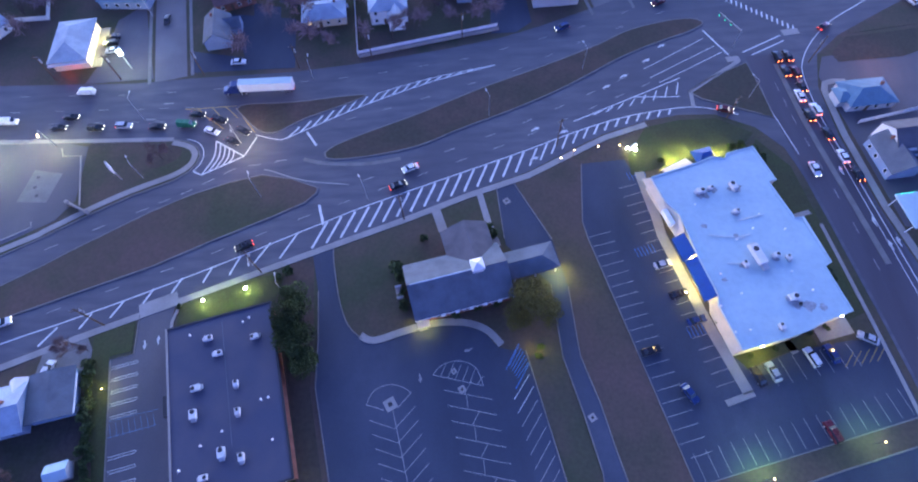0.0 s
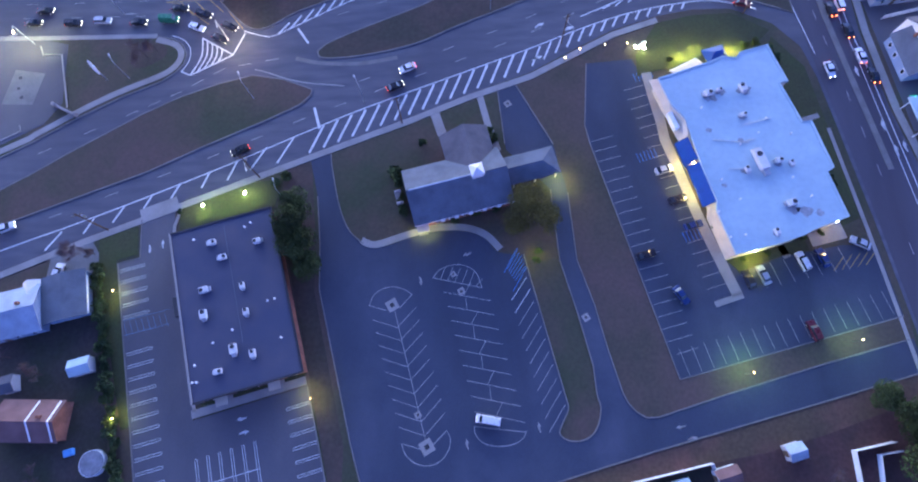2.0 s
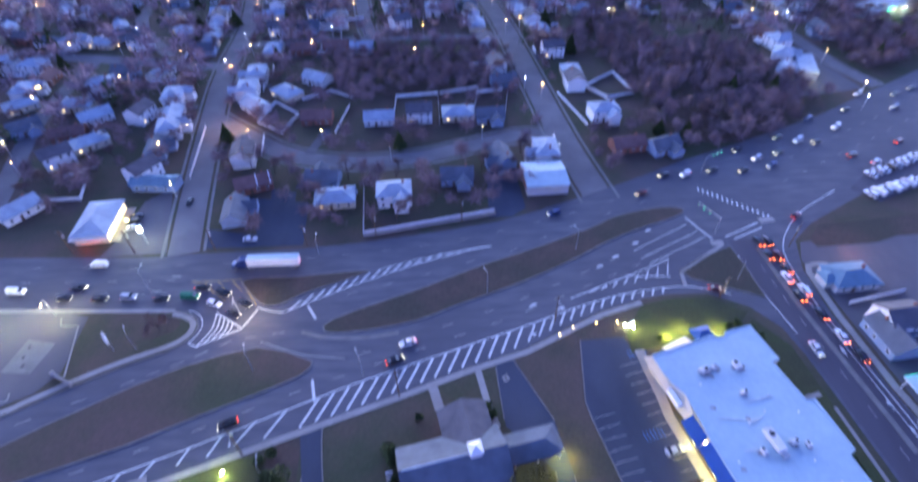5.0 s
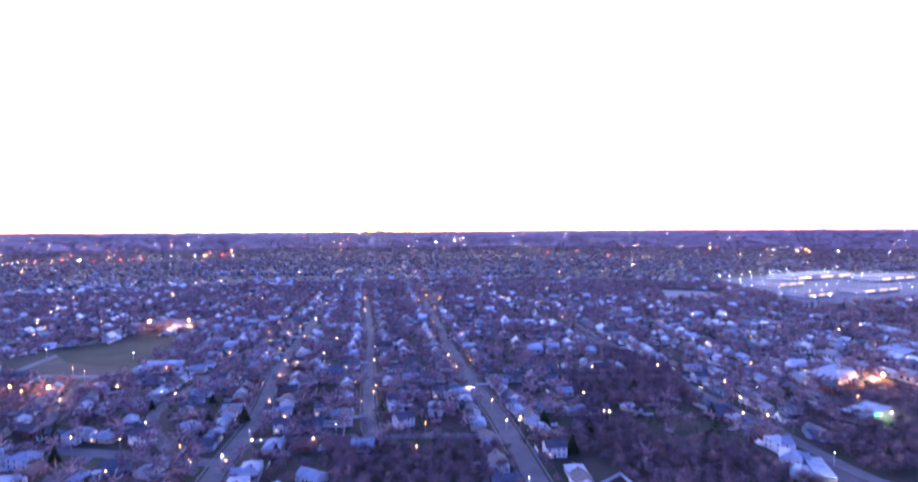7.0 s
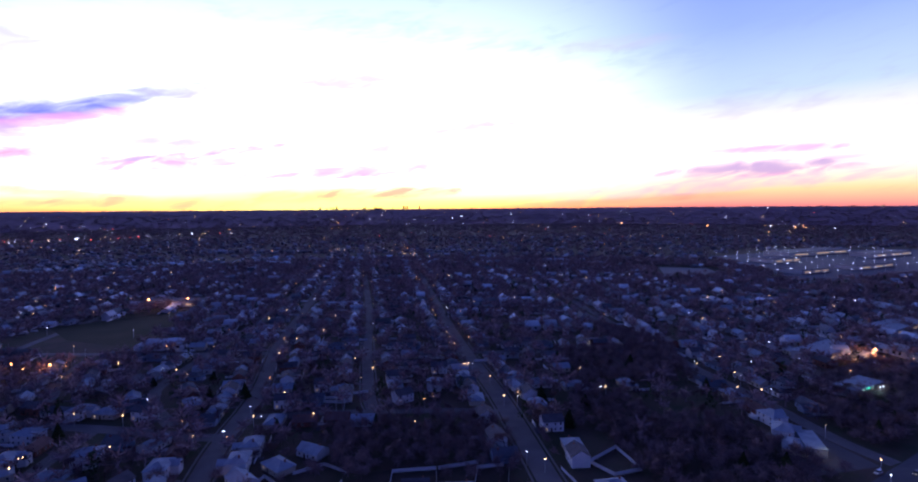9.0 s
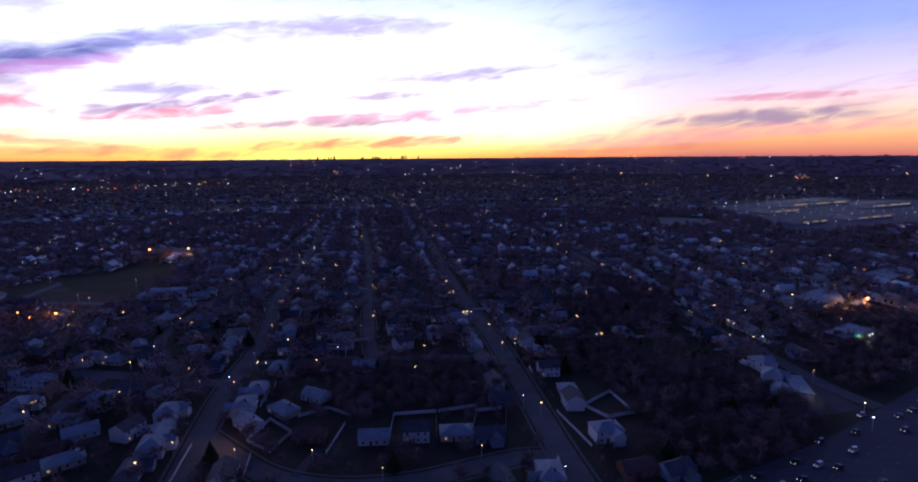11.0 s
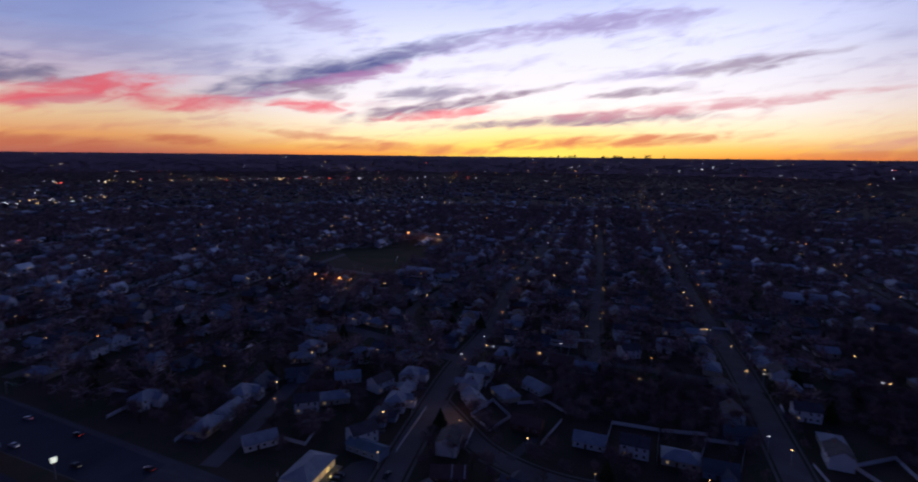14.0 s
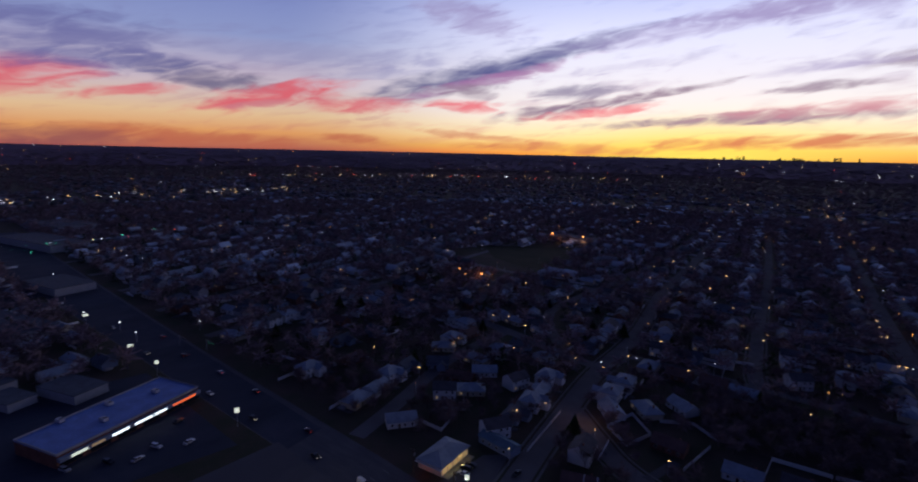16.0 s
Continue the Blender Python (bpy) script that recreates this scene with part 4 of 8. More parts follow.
for pts in ([(-22.6, 22.3), (-21.6, 24.6), (-19.8, 26), (-17.2, 26.5), (-14.6, 25.8), (-12.7, 24.5)], [(-22.6, 22.3), (-18.6, 21)], [(-12.7, 24.5), (-15.6, 21.4)],
            [(-15.4, -7.6), (-14.6, -9.8), (-12.6, -11.6), (-9.9, -12.2), (-7.2, -11.4), (-5.4, -9.2), (-5, -7), (-5.7, -5.4)], [(-15.4, -7.6), (-10.4, -9.2)], [(-5.7, -5.4), (-9, -8.4)],
            [(-7.8, 28.2), (-6.2, 30), (-4, 30.9), (-1.7, 31.1), (0.6, 30.4), (2.4, 28.8), (3.5, 25.3)], [(-7.8, 28.2), (3.5, 25.3)],
            [(0.2, -4.8), (0.4, -6.4), (2, -8.2), (5.3, -9), (8.6, -8.6), (10.6, -7.4), (11.3, -6.2)], [(0.2, -4.8), (11.3, -6.4)]):
    part("stall_line", ribbon(bmesh.new(), smooth_line(pts, 3), 0.17, ZL + 0.003), P_, lot_b)
for i in range(6):
    a = lerp((-6, 27.8), (2.2, 25.8), i / 5)
    stroke(lot_b, a, (a[0] + 1.4, a[1] + (3.2 if i < 5 else 1.6)), 0.13, ZL, P_, "stall_line")
for i in range(11):
    a = lerp((14.0, 27.4), (20.0, -1.2), i / 10)
    stroke(lot_b, a, (a[0] - 3.9, a[1] - 5.4), 0.14, ZL, P_ if i > 1 else M["paint"], "stall_line")
for i in range(6):
    a = lerp((12.4, 34.2), (14, 30), i / 5)
    stroke(lot_b, a, lerp((9.6, 29.4), (11.2, 26.6), i / 5), 0.14, ZL + 0.003, M["paint_blue"], "stall_line")
stroke(lot_b, (12.2, 34.4), (8.8, 28.6), 0.16, ZL + 0.005, M["paint_blue"], "stall_line")
stroke(lot_b, (14.2, 29.8), (10.6, 24.2), 0.16, ZL + 0.005, M["paint_blue"], "stall_line")
for x, y, yaw in ((-10.7, 27.6, 190), (-1.4, -8.3, 10), (14.1, -5.6, 10), (-3, -16.5, 100), (0.5, 33.6, 110), (44, -6.6, 100), (46, -9, -80)):
    arrow(lot_b, x, y, yaw, ZL, 0.9, "paint_thin")
for x, y, s in ((-17.3, 22.2, 2.6), (-10, -8.5, 2.8), (-11.8, -2.0, 1.4), (-1.3, 24.7, 1.6), (26.6, 17.4, 1.6), (12.7, 73.4, 1.7), (-3.0, 28.8, 1.2)):
    d = solid("drain_cover", box(bmesh.new(), x, y, 0, s, s, 0.1, 28, 0.03), M["concrete"], "square concrete pad with a dark drain grate", "drain", "drain pads")
    part("grate", box(bmesh.new(), x, y, 0.1, s * 0.36, s * 0.36, 0.02, 28), M["dark"], d)

for i in range(19):  # east car park
    a = lerp((32.9, 61.4), (45.2, 5.6), i / 20)
    stroke(lot_c, a, (a[0] + 5.6, a[1] + 1.3), 0.13, ZL + 0.01, P_, "stall_line")
for i in range(20):
    a = lerp((48.4, 77), (60.2, 24), i / 19)
    stroke(lot_c, a, (a[0] - 5.4, a[1] - 1.4), 0.13, ZL + 0.01, P_, "stall_line")
for i in range(18):
    a = lerp((47.6, 4), (95, 15), i / 17)
    stroke(lot_c, a, (a[0] - 1.3, a[1] + 5.3), 0.11, ZL + 0.01, P_, "stall_line")
stroke(lot_c, (45.6, 8.4), (50.4, 9.6), 0.14, ZL + 0.01, P_, "stall_line")
for i in range(7):
    a = lerp((67, 27.6), (86.6, 31), i / 6)
    stroke(lot_c, a, (a[0] + 1.5, a[1] - 5.3), 0.15, ZL + 0.01, P_, "stall_line")
for i in range(5):
    a = lerp((84.4, 25.6), (92, 26.6), i / 4)
    stroke(lot_c, a, (a[0] + 3, a[1] + 3.2), 0.15, ZL + 0.012, M["paint_yellow"], "stall_line")
for x0, y0 in ((46.0, 80.5), (43.6, 57.5), (51.5, 36.4)):
    for i in range(6):
        stroke(lot_c, (x0 + i * 0.9, y0 + i * 0.2), (x0 + i * 0.9 + 0.6, y0 + i * 0.2 - 2.4), 0.13, ZL + 0.012, M["paint_blue"], "stall_line")
walkway("pavement_shop", [(49.4, 80.6), (50, 74), (51, 66), (51.2, 61), (52.6, 55), (54.6, 46), (55.8, 40.6), (57.4, 34.6), (61.4, 20.9)], 2.5, "pale concrete pavement beside the shop", 0.18)
walkway("pavement_shop_end", [(62.6, 20.9), (56, 19.0)], 1.4, "pale concrete kerb end of the stall row", 0.18)
walkway("pavement_office", [(-61.2, 0), (-36.4, 6.3)], 1.8, "pale concrete pavement before the office", 0.16)
walkway("pavement_office_side", [(-60.6, 0.6), (-62.2, 6), (-66, 22), (-70, 40), (-70.3, 44), (-69.2, 48.4)], 0.7, "narrow concrete path beside the office", 0.16)
walkway("pavement_chapel", smooth_line([(-24.6, 38.2), (-21.3, 36.9), (-14.4, 38.8), (-7.4, 40.4), (0, 40.2), (5, 38.2), (8.3, 34.4)], 4), 1.7, "curved concrete pavement in front of the chapel", 0.16)
walkway("path_chapel_west", [(-6.4, 72.4), (-4.4, 65.2)], 2.4, "concrete path to the chapel wing", 0.1)
walkway("path_chapel_east", [(5.4, 77.4), (7.2, 68), (9.4, 60)], 1.7, "concrete path to the chapel wing", 0.1)
walkway("path_chapel_door", [(-9.6, 38.8), (-10.2, 41.6)], 2.2, "concrete path to a side door", 0.1)
for i, (x, y) in enumerate(((-53.4, 3.2), (-42.2, 6.0))):
    walkway("path_office_%d" % (i + 1), [loc(x, y, 0, -1.6), loc(x, y, 0, 1.8)], 2.2, "short concrete path to the office door", 0.15)
walkway("path_shop", [loc(80, 63, 0, 0), loc(80, 63, 11, 0)], 1.3, "concrete path from the street to the shop", 0.1)
walkway("path_shop_south", [(73.2, 33), (74.6, 29.2)], 1.8, "concrete path across the lawn strip", 0.1)
walkway("apron_shop", [(80.6, 33.6), (89, 35.4)], 4.4, "concrete apron at the service door", 0.1)
walkway("apron_west_drive", [(-79.2, 47.6), (-70.4, 50.8)], 2.2, "concrete apron of the drive", 0.09)

# lawns
sheet("lawn_office_front", [(-69.4, 48.6), (-69, 42.4), (-46, 47.8), (-44.5, 55.2), (-52, 54.6)], 0.1, M["lawn"], "floodlit green lawn in front of the office", "lawn")
sheet("lawn_west", [(-88.6, 42.6), (-79.4, 45.8), (-78.4, 37.2), (-83.4, 36), (-74.6, -2), (-76.4, -2.6), (-87, 33)], 0.07, M["lawn"], "green lawn strip beside the car park", "lawn")
sheet("lawn_shop_north", [(47.6, 86.2), (47, 79.6), (80, 88), (84, 92), (75, 98), (64.9, 98), (54.4, 96)], 0.1, M["lawn"], "floodlit green lawn beside the ramp", "lawn")
sheet("lawn_shop_south", [(57.4, 36), (58.4, 31), (63, 26.4), (73, 29.6), (80, 30.6), (79.4, 33.6), (74, 32.4), (61, 30)], 0.1, M["lawn"], "floodlit lawn strip before the shop", "lawn")
sheet("lawn_shop_east", [(78.5, 78), (82, 61), (87, 50), (88.5, 36), (93.6, 38), (92.2, 62), (90.6, 80), (84, 90)], 0.08, M["lawn"], "lawn strip between shop and street", "lawn")
sheet("lawn_office_back", [(-59, 0.9), (-37, 6.6), (-36.4, 8.6), (-59.4, 3.0)], 0.12, M["lawn"], "narrow lawn strip under the office windows", "lawn")
sheet("soil_strip", [(-45, 46.5), (-36, 8), (-28.4, -26), (-27.8, -8), (-35.4, 26), (-35.8, 40), (-37.6, 62), (-44, 58)], 0.03, M["soil"], "bare brown soil strip under trees", "soil")
sheet("soil_field", [(14, 80), (22, 61), (24.6, 48), (25, 31), (27.9, 20), (29.6, 10.4), (31.7, 0.2), (34, -4.4), (39.6, -5.2), (56.4, -1), (76.3, 4), (98, 9), (98, 15), (46, 4), (33.4, 61), (32.8, 66), (35, 85), (31, 87.5)], 0.03, M["verge"], "worn brown grass between two car parks", "soil")
sheet("soil_south", [(-27, -17), (-11.2, -18.8), (5.9, -18.4), (23.5, -14), (49, -8), (75.2, -2), (99, 3), (101, -40), (-28, -40)], 0.03, M["litter"], "reddish leaf-covered ground behind the drive", "soil")
sheet("lawn_chapel", [(-33, 62), (-30.6, 47.2), (-27, 37), (-13, 37), (-4.4, 40), (7, 33), (14, 32), (23, 31), (22.4, 49), (12, 60), (11, 79), (-12.4, 70)], 0.035, M["turf"], "dormant brown lawn round the chapel", "lawn")
sheet("yard_west", [(-88.4, 32), (-80, 0), (-74, -28), (-140, -28), (-130, 22), (-110, 26)], 0.03, M["yard"], "worn back yards with patchy grass, tree shade painted in", "yard")
sheet("yard_south", [(49.2, -14), (60.9, -12.4), (73.9, -9.4), (87.2, -5.5), (101, -3), (104, -44), (51, -44)], 0.04, M["yard_red"], "reddish-brown leafy yards behind the drive", "yard")
sheet("lawn_south", [(10.7, -21.6), (48.8, -14.6), (50.8, -44), (8, -44)], 0.045, M["yard"], "dark green fenced back lawn", "lawn")
sheet("drive_west", [(-99.4, 39.2), (-90.8, 42.4), (-87.9, 38), (-87.2, 31.6), (-96, 31.8), (-99.6, 32.2)], 0.06, M["pad"], "pale worn driveway beside the house", "driveway")
sheet("forecourt", [(-180, 60), (-122, 66.6), (-108.4, 74), (-104.6, 80), (-106.4, 98.6), (-116, 101.4), (-180, 104)], 0.19, M["asphalt_old"], "pale concrete fuel station forecourt", "forecourt")
for x, y in ((-117.6, 88.6), (-117.4, 85.2), (-116.0, 82.4)):
    t = thing("manhole_cover", pose(x, y, 0.21), "round dark iron cover in the tank pad", "manhole", "tank covers")
    part("cover", tube(bmesh.new(), (0, 0, 0), (0, 0, 0.03), 0.5, 0.5, 16), M["dark"], t)
    part("rim", tube(bmesh.new(), (0, 0, 0), (0, 0, 0.015), 0.62, 0.62, 16), M["kerb"], t)
sheet("forecourt_pad", [(-121, 80.6), (-112.6, 80), (-111, 89.6), (-119.4, 91.2)], 0.21, M["pad"], "pale concrete fuel tank pad", "forecourt")
sheet("store_lot", [(-112, 152.4), (-104.5, 160.3), (-93.6, 124.6), (-115, 123.8), (-112.4, 134)], 0.05, M["asphalt_old"], "lit pale asphalt apron of the corner store", "car park")
sheet("house_lot", [(-74, 153), (-51.4, 149), (-49.4, 126.4), (-82, 126.4), (-83.6, 136), (-66, 132)], 0.045, M["asphalt_new"], "dark asphalt yard beside a house", "car park")
sheet("east_lot", [(110.8, 98), (109.8, 112), (113.6, 120), (124, 121), (170, 122), (170, 60), (113, 60)], 0.03, M["asphalt_old"], "grey asphalt yard beside the cross street", "car park")
sheet("verge_east", [(125, 129.3), (142, 139), (151, 144), (160, 140), (149.5, 132.5)], 0.06, M["turf"], "brown grass verge at the slip road", "verge")
sheet("dirt_drive", [(117, 121), (124, 128), (154, 131), (170, 133), (165, 124), (147, 121.6), (138, 118.6), (118, 117.5)], 0.08, M["soil"], "brown dirt drive off the slip road", "drive")

# ---- office with flat tar roof ----
off_b = thing("office_building", pose(-52.1, 24.0, 0, 0, 0, TURN), "low brick office building with flat dark tar roof", "building")
part("wall", box(bmesh.new(), 0, 0, 0, 23.2, 38.6, 4.6), M["brick"], off_b, "red brick walls")
part("roof", box(bmesh.new(), 0, 0, 4.604, 23.4, 38.8, 0.2), M["tar"], off_b, "dark tar roof")
for x, y, sx, sy in ((-11.9, 0, 0.4, 39.6), (11.9, 0, 0.4, 39.6), (0, 19.6, 23.4, 0.4), (0, -19.6, 23.4, 0.4)):
    part("coping", box(bmesh.new(), x, y, 4.4, sx, sy, 0.62), M["concrete"] if x < 0 else M["dark"], off_b)
part("roof_seam", box(bmesh.new(), 0.6, 4, 4.81, 0.12, 28, 0.03), M["shingle"], off_b)
part("side_awning", box(bmesh.new(), -12.6, 2.2, 3.0, 1.2, 4.6, 1.8, 0, 0.1), M["dark"], off_b)
for u in (-6.5, 5.0):
    part("entrance_canopy", box(bmesh.new(), u, -20.4, 3.0, 2.6, 2.0, 0.2, 0, 0.05), M["cream"], off_b, "cream entrance canopy")
for u in (-9.6, -2.6, 0.2, 8.6):
    w = part("window", box(bmesh.new(), u, -19.42, 1.2, 2.0, 0.12, 1.5), M["white"], off_b)
    part("pane", box(bmesh.new(), u, -19.5, 1.3, 1.8, 0.06, 1.3), M["glass"], w)


def rooftop_unit(x, y, z, sx, sy, sz, yaw, group):
    t = thing("rooftop_unit", pose(x, y, z, 0, 0, yaw), "pale grey boxy rooftop air unit with dark fan", "air unit", group)
    part("casing", box(bmesh.new(), 0, 0, 0.15, sx, sy, sz, 0, 0.06), M["unit"], t)
    part("base", box(bmesh.new(), 0, 0, 0, sx * 0.9, sy * 0.9, 0.16), M["dark"], t)
    bm = bmesh.new()
    tube(bm, (sx * 0.24, 0, sz + 0.14), (sx * 0.24, 0, sz + 0.22), min(sx, sy) * 0.34, min(sx, sy) * 0.34, 12)
    part("fan_grille", bm, M["dark"], t)
    part("duct", box(bmesh.new(), -sx * 0.62, 0, 0.1, sx * 0.3, sy * 0.7, sz * 0.6, 0, 0.04), M["metal"], t)
    return t


for x, y, k, yaw in ((-58, 37.6, 1, 14), (-47.6, 37.5, 1, 194), (-55.2, 34, 1, 14), (-58.7, 26.5, 1.15, 194), (-50.1, 27.1, 0.85, 104), (-58.2, 21, 1.2, 104), (-48.8, 21.2, 0.9, 104), (-50.9, 13.2, 1.25, 104), (-46.6, 12.1, 1, 104), (-53.7, 8.6, 0.95, 14)):
    rooftop_unit(x, y, 4.8, 1.7 * k, 1.2 * k, 0.95, yaw, "office rooftop units")


def vent_pipe(x, y, z, h=0.6, r=0.22, group="roof vents"):
    t = thing("roof_vent", pose(x, y, z), "small white roof vent pipe with cap", "vent", group)
    part("pipe", tube(bmesh.new(), (0, 0, 0), (0, 0, h), r * 0.7, r * 0.7, 8), M["unit"], t)
    part("cap", tube(bmesh.new(), (0, 0, h), (0, 0, h + 0.15), r * 1.3, r * 0.6, 8), M["white"], t)


for x, y in ((-59, 10.1), (-59.1, 6.5), (-58.2, 6.5), (-50.8, 41.1), (-49.5, 42.1), (-62.4, 38.5), (-44.2, 23.5), (-42.7, 23.9), (-40.7, 15.3), (-51.5, 17.4), (-55.5, 14.7)):
    vent_pipe(x, y, 4.8)


# ---- roofs ----
def gable(bm, w, d, z, h, over=0.4, th=0.18):
    """Two sloping slabs, ridge along x."""
    W2, D2 = w / 2 + over, d / 2 + over
    zz = z - h * over / (d / 2)
    for s in (1, -1):
        v = [bm.verts.new(p) for p in ((-W2, s * D2, zz), (W2, s * D2, zz), (W2, 0, z + h), (-W2, 0, z + h))]
        u = [bm.verts.new((*p.co.xy, p.co.z + th)) for p in v]
        for q in ((v[0], v[1], v[2], v[3]), (u[3], u[2], u[1], u[0]), (v[0], u[0], u[1], v[1]), (v[1], u[1], u[2], v[2]), (v[2], u[2], u[3], v[3]), (v[3], u[3], u[0], v[0])):
            bm.faces.new(q)
    bmesh.ops.recalc_face_normals(bm, faces=bm.faces[:])
    return bm


def hip(bm, w, d, z, h, over=0.4, ridge=None):
    W2, D2 = w / 2 + over, d / 2 + over
    r = max(W2 - D2, 0) if ridge is None else ridge / 2
    lo = [bm.verts.new((x, y, z - 0.15)) for x, y in ((-W2, -D2), (W2, -D2), (W2, D2), (-W2, D2))]
    e = [bm.verts.new((*v.co.xy, z)) for v in lo]
    a, b = bm.verts.new((-r, 0, z + h)), bm.verts.new((r + 0.01, 0, z + h))
    bm.faces.new(lo[::-1])
    for i in range(4):
        bm.faces.new((lo[i], lo[(i + 1) % 4], e[(i + 1) % 4], e[i]))
    bm.faces.new((e[0], e[1], b, a))
    bm.faces.new((e[2], e[3], a, b))
    bm.faces.new((e[1], e[2], b))
    bm.faces.new((e[3], e[0], a))
    bmesh.ops.recalc_face_normals(bm, faces=bm.faces[:])
    return bm


def gabled_wall(bm, w, d, z, h):
    """Walls with gable ends."""
    pts = [(-w / 2, -d / 2, 0), (w / 2, -d / 2, 0), (w / 2, d / 2, 0), (-w / 2, d / 2, 0)]
    lo = [bm.verts.new(p) for p in pts]
    hi = [bm.verts.new((p[0], p[1], z)) for p in pts]
    g1, g2 = bm.verts.new((-w / 2, 0, z + h)), bm.verts.new((w / 2, 0, z + h))
    for q in ((lo[0], lo[1], hi[1], hi[0]), (lo[2], lo[3], hi[3], hi[2]), (lo[1], lo[2], hi[2], g2, hi[1]), (lo[3], lo[0], hi[0], g1, hi[3]), lo[::-1]):
        bm.faces.new(q)
    return bm


def moved(bm, m):
    bmesh.ops.transform(bm, matrix=m, verts=bm.verts[:])
    return bm


def window(parent, x, y, z, w, h, face, lit=False, name="window"):
    """face: 'x' or 'y' plane in which it lies."""
    sx, sy = (0.12, w) if face == "x" else (w, 0.12)
    f = part(name, box(bmesh.new(), x, y, z, sx, sy, h), M["white"], parent)
    sx, sy = (0.16, w * 0.82) if face == "x" else (w * 0.82, 0.16)
    part("pane", box(bmesh.new(), x, y, z + h * 0.09, sx, sy, h * 0.82), M["lit_window"] if lit else M["glass"], f)


# ---- chapel ----
ch = thing("chapel", pose(-1.2, 49.5, 0, 0, 0, 12.4), "brick chapel with grey shingle roofs and white cupola", "chapel")
part("wall", gabled_wall(bmesh.new(), 22.8, 13.4, 4.0, 4.0), M["brick"], ch)
part("roof", gable(bmesh.new(), 22.9, 13.4, 4.0, 4.0, 0.6), M["shingle"], ch, "grey shingle roof")
part("fascia", box(bmesh.new(), 0, -7.36, 3.45, 24.0, 0.1, 0.28), M["white"], ch, "white eave board")
part("wing_wall", moved(gabled_wall(bmesh.new(), 12.8, 11.0, 4.0, 2.9), pose(5.0, 6.9, 0, 0, 0, 90)), M["brick"], ch)
# darker shingle stands in for the shade on the wing's side slopes
part("wing_roof", moved(gable(bmesh.new(), 13.0, 11.0, 4.0, 2.9, 0.5), pose(5.0, 6.9, 0, 0, 0, 90)), M["shingle_dark"], ch, "grey gabled wing roof with shade darkened into its colour")
part("porch_roof", moved(hip(bmesh.new(), 17.4, 6.8, 3.4, 1.5, 0.3), pose(16.0, 0.6, 0)), M["shingle"], ch, "grey hipped roof of the covered drive")
for x in (13.6, 19.0, 24.2):
    for y in (-2.4, 3.6):
        part("column", tube(bmesh.new(), (x, y, 0), (x, y, 3.4), 0.2, 0.17, 10), M["white"], ch, "white round column")
cup = part("cupola", box(bmesh.new(), 4.9, 0.3, 7.0, 2.5, 2.5, 2.5, 0, 0.05), M["white"], ch, "white wooden cupola")
part("cupola_roof", moved(hip(bmesh.new(), 2.7, 2.7, 9.5, 1.1, 0.2, 0.05), pose(4.9, 0.3, 0)), M["white"], cup)
part("cupola_cornice", box(bmesh.new(), 4.9, 0.3, 9.25, 3.0, 3.0, 0.18, 0, 0.03), M["white"], cup)
for x in (-6.4, -3.1, 0.3, 3.7, 7.2):
    window(ch, x, -6.74, 0.9, 1.4, 2.1, "y")
    part("eave_window", box(bmesh.new(), x + 1.1, -7.5, 3.2, 0.9, 0.5, 0.7, 0, 0.04), M["white"], ch, "small white eave window")
for y in (-4, 0, 4):
    window(ch, -11.44, y, 1.0, 1.4, 2.0, "x")
part("side_porch", box(bmesh.new(), -10.3, -8.1, 2.6, 2.9, 1.7, 0.25, 0, 0.04), M["cream"], ch, "cream door hood")
part("door", box(bmesh.new(), -10.3, -6.74, 0, 1.8, 0.14, 2.3), M["cream"], ch)
stair = part("side_stair", box(bmesh.new(), -14.2, 2.0, 0, 1.6, 3.2, 0.9, 0, 0.04), M["concrete"], ch, "pale side stair landing")
for y in (0.5, 3.5):
    part("stair_rail", box(bmesh.new(), -14.2, y, 0.9, 1.6, 0.08, 0.9, 0, 0.02), M["white"], stair, "white stair rail")
part("ridge_cap", box(bmesh.new(), -3.4, 0, 8.1, 16, 0.35, 0.14, 0, 0.03), M["shingle_light"], ch)

# ---- shop with white roof ----
shop = thing("shop_building", Matrix(), "long low shop with white membrane roof and blue awnings", "building")
foot = [(50, 75), (54.4, 76.2), (63.4, 79), (66.9, 80.5), (70.2, 79.7), (71.3, 81.4), (78.5, 83.2), (81.2, 72.4), (79.1, 72), (82.1, 61.1), (84.3, 61.3), (86.5, 48.9), (84.7, 47.8), (86.8, 36.8), (78.5, 34.2), (76, 33), (69.7, 31.2), (60.2, 29.2), (57.8, 39.7), (58.4, 42), (56.3, 52.2), (56, 54.4), (54.6, 63.8), (52.3, 67.3), (51.6, 69.1)]
part("wall", prism(bmesh.new(), foot, 0, 5.4), M["cream"], shop, "cream rendered walls")
cx_, cy_ = 67.5, 56
part("roof", prism(bmesh.new(), [(cx_ + (x - cx_) * 1.008, cy_ + (y - cy_) * 1.008) for x, y in foot], 5.404, 5.6), M["membrane"], shop, "white membrane roof")
part("parapet", ribbon(bmesh.new(), foot + [foot[0]], 0.4, 5.2, 0.56), M["membrane"], shop, "white roof edge")


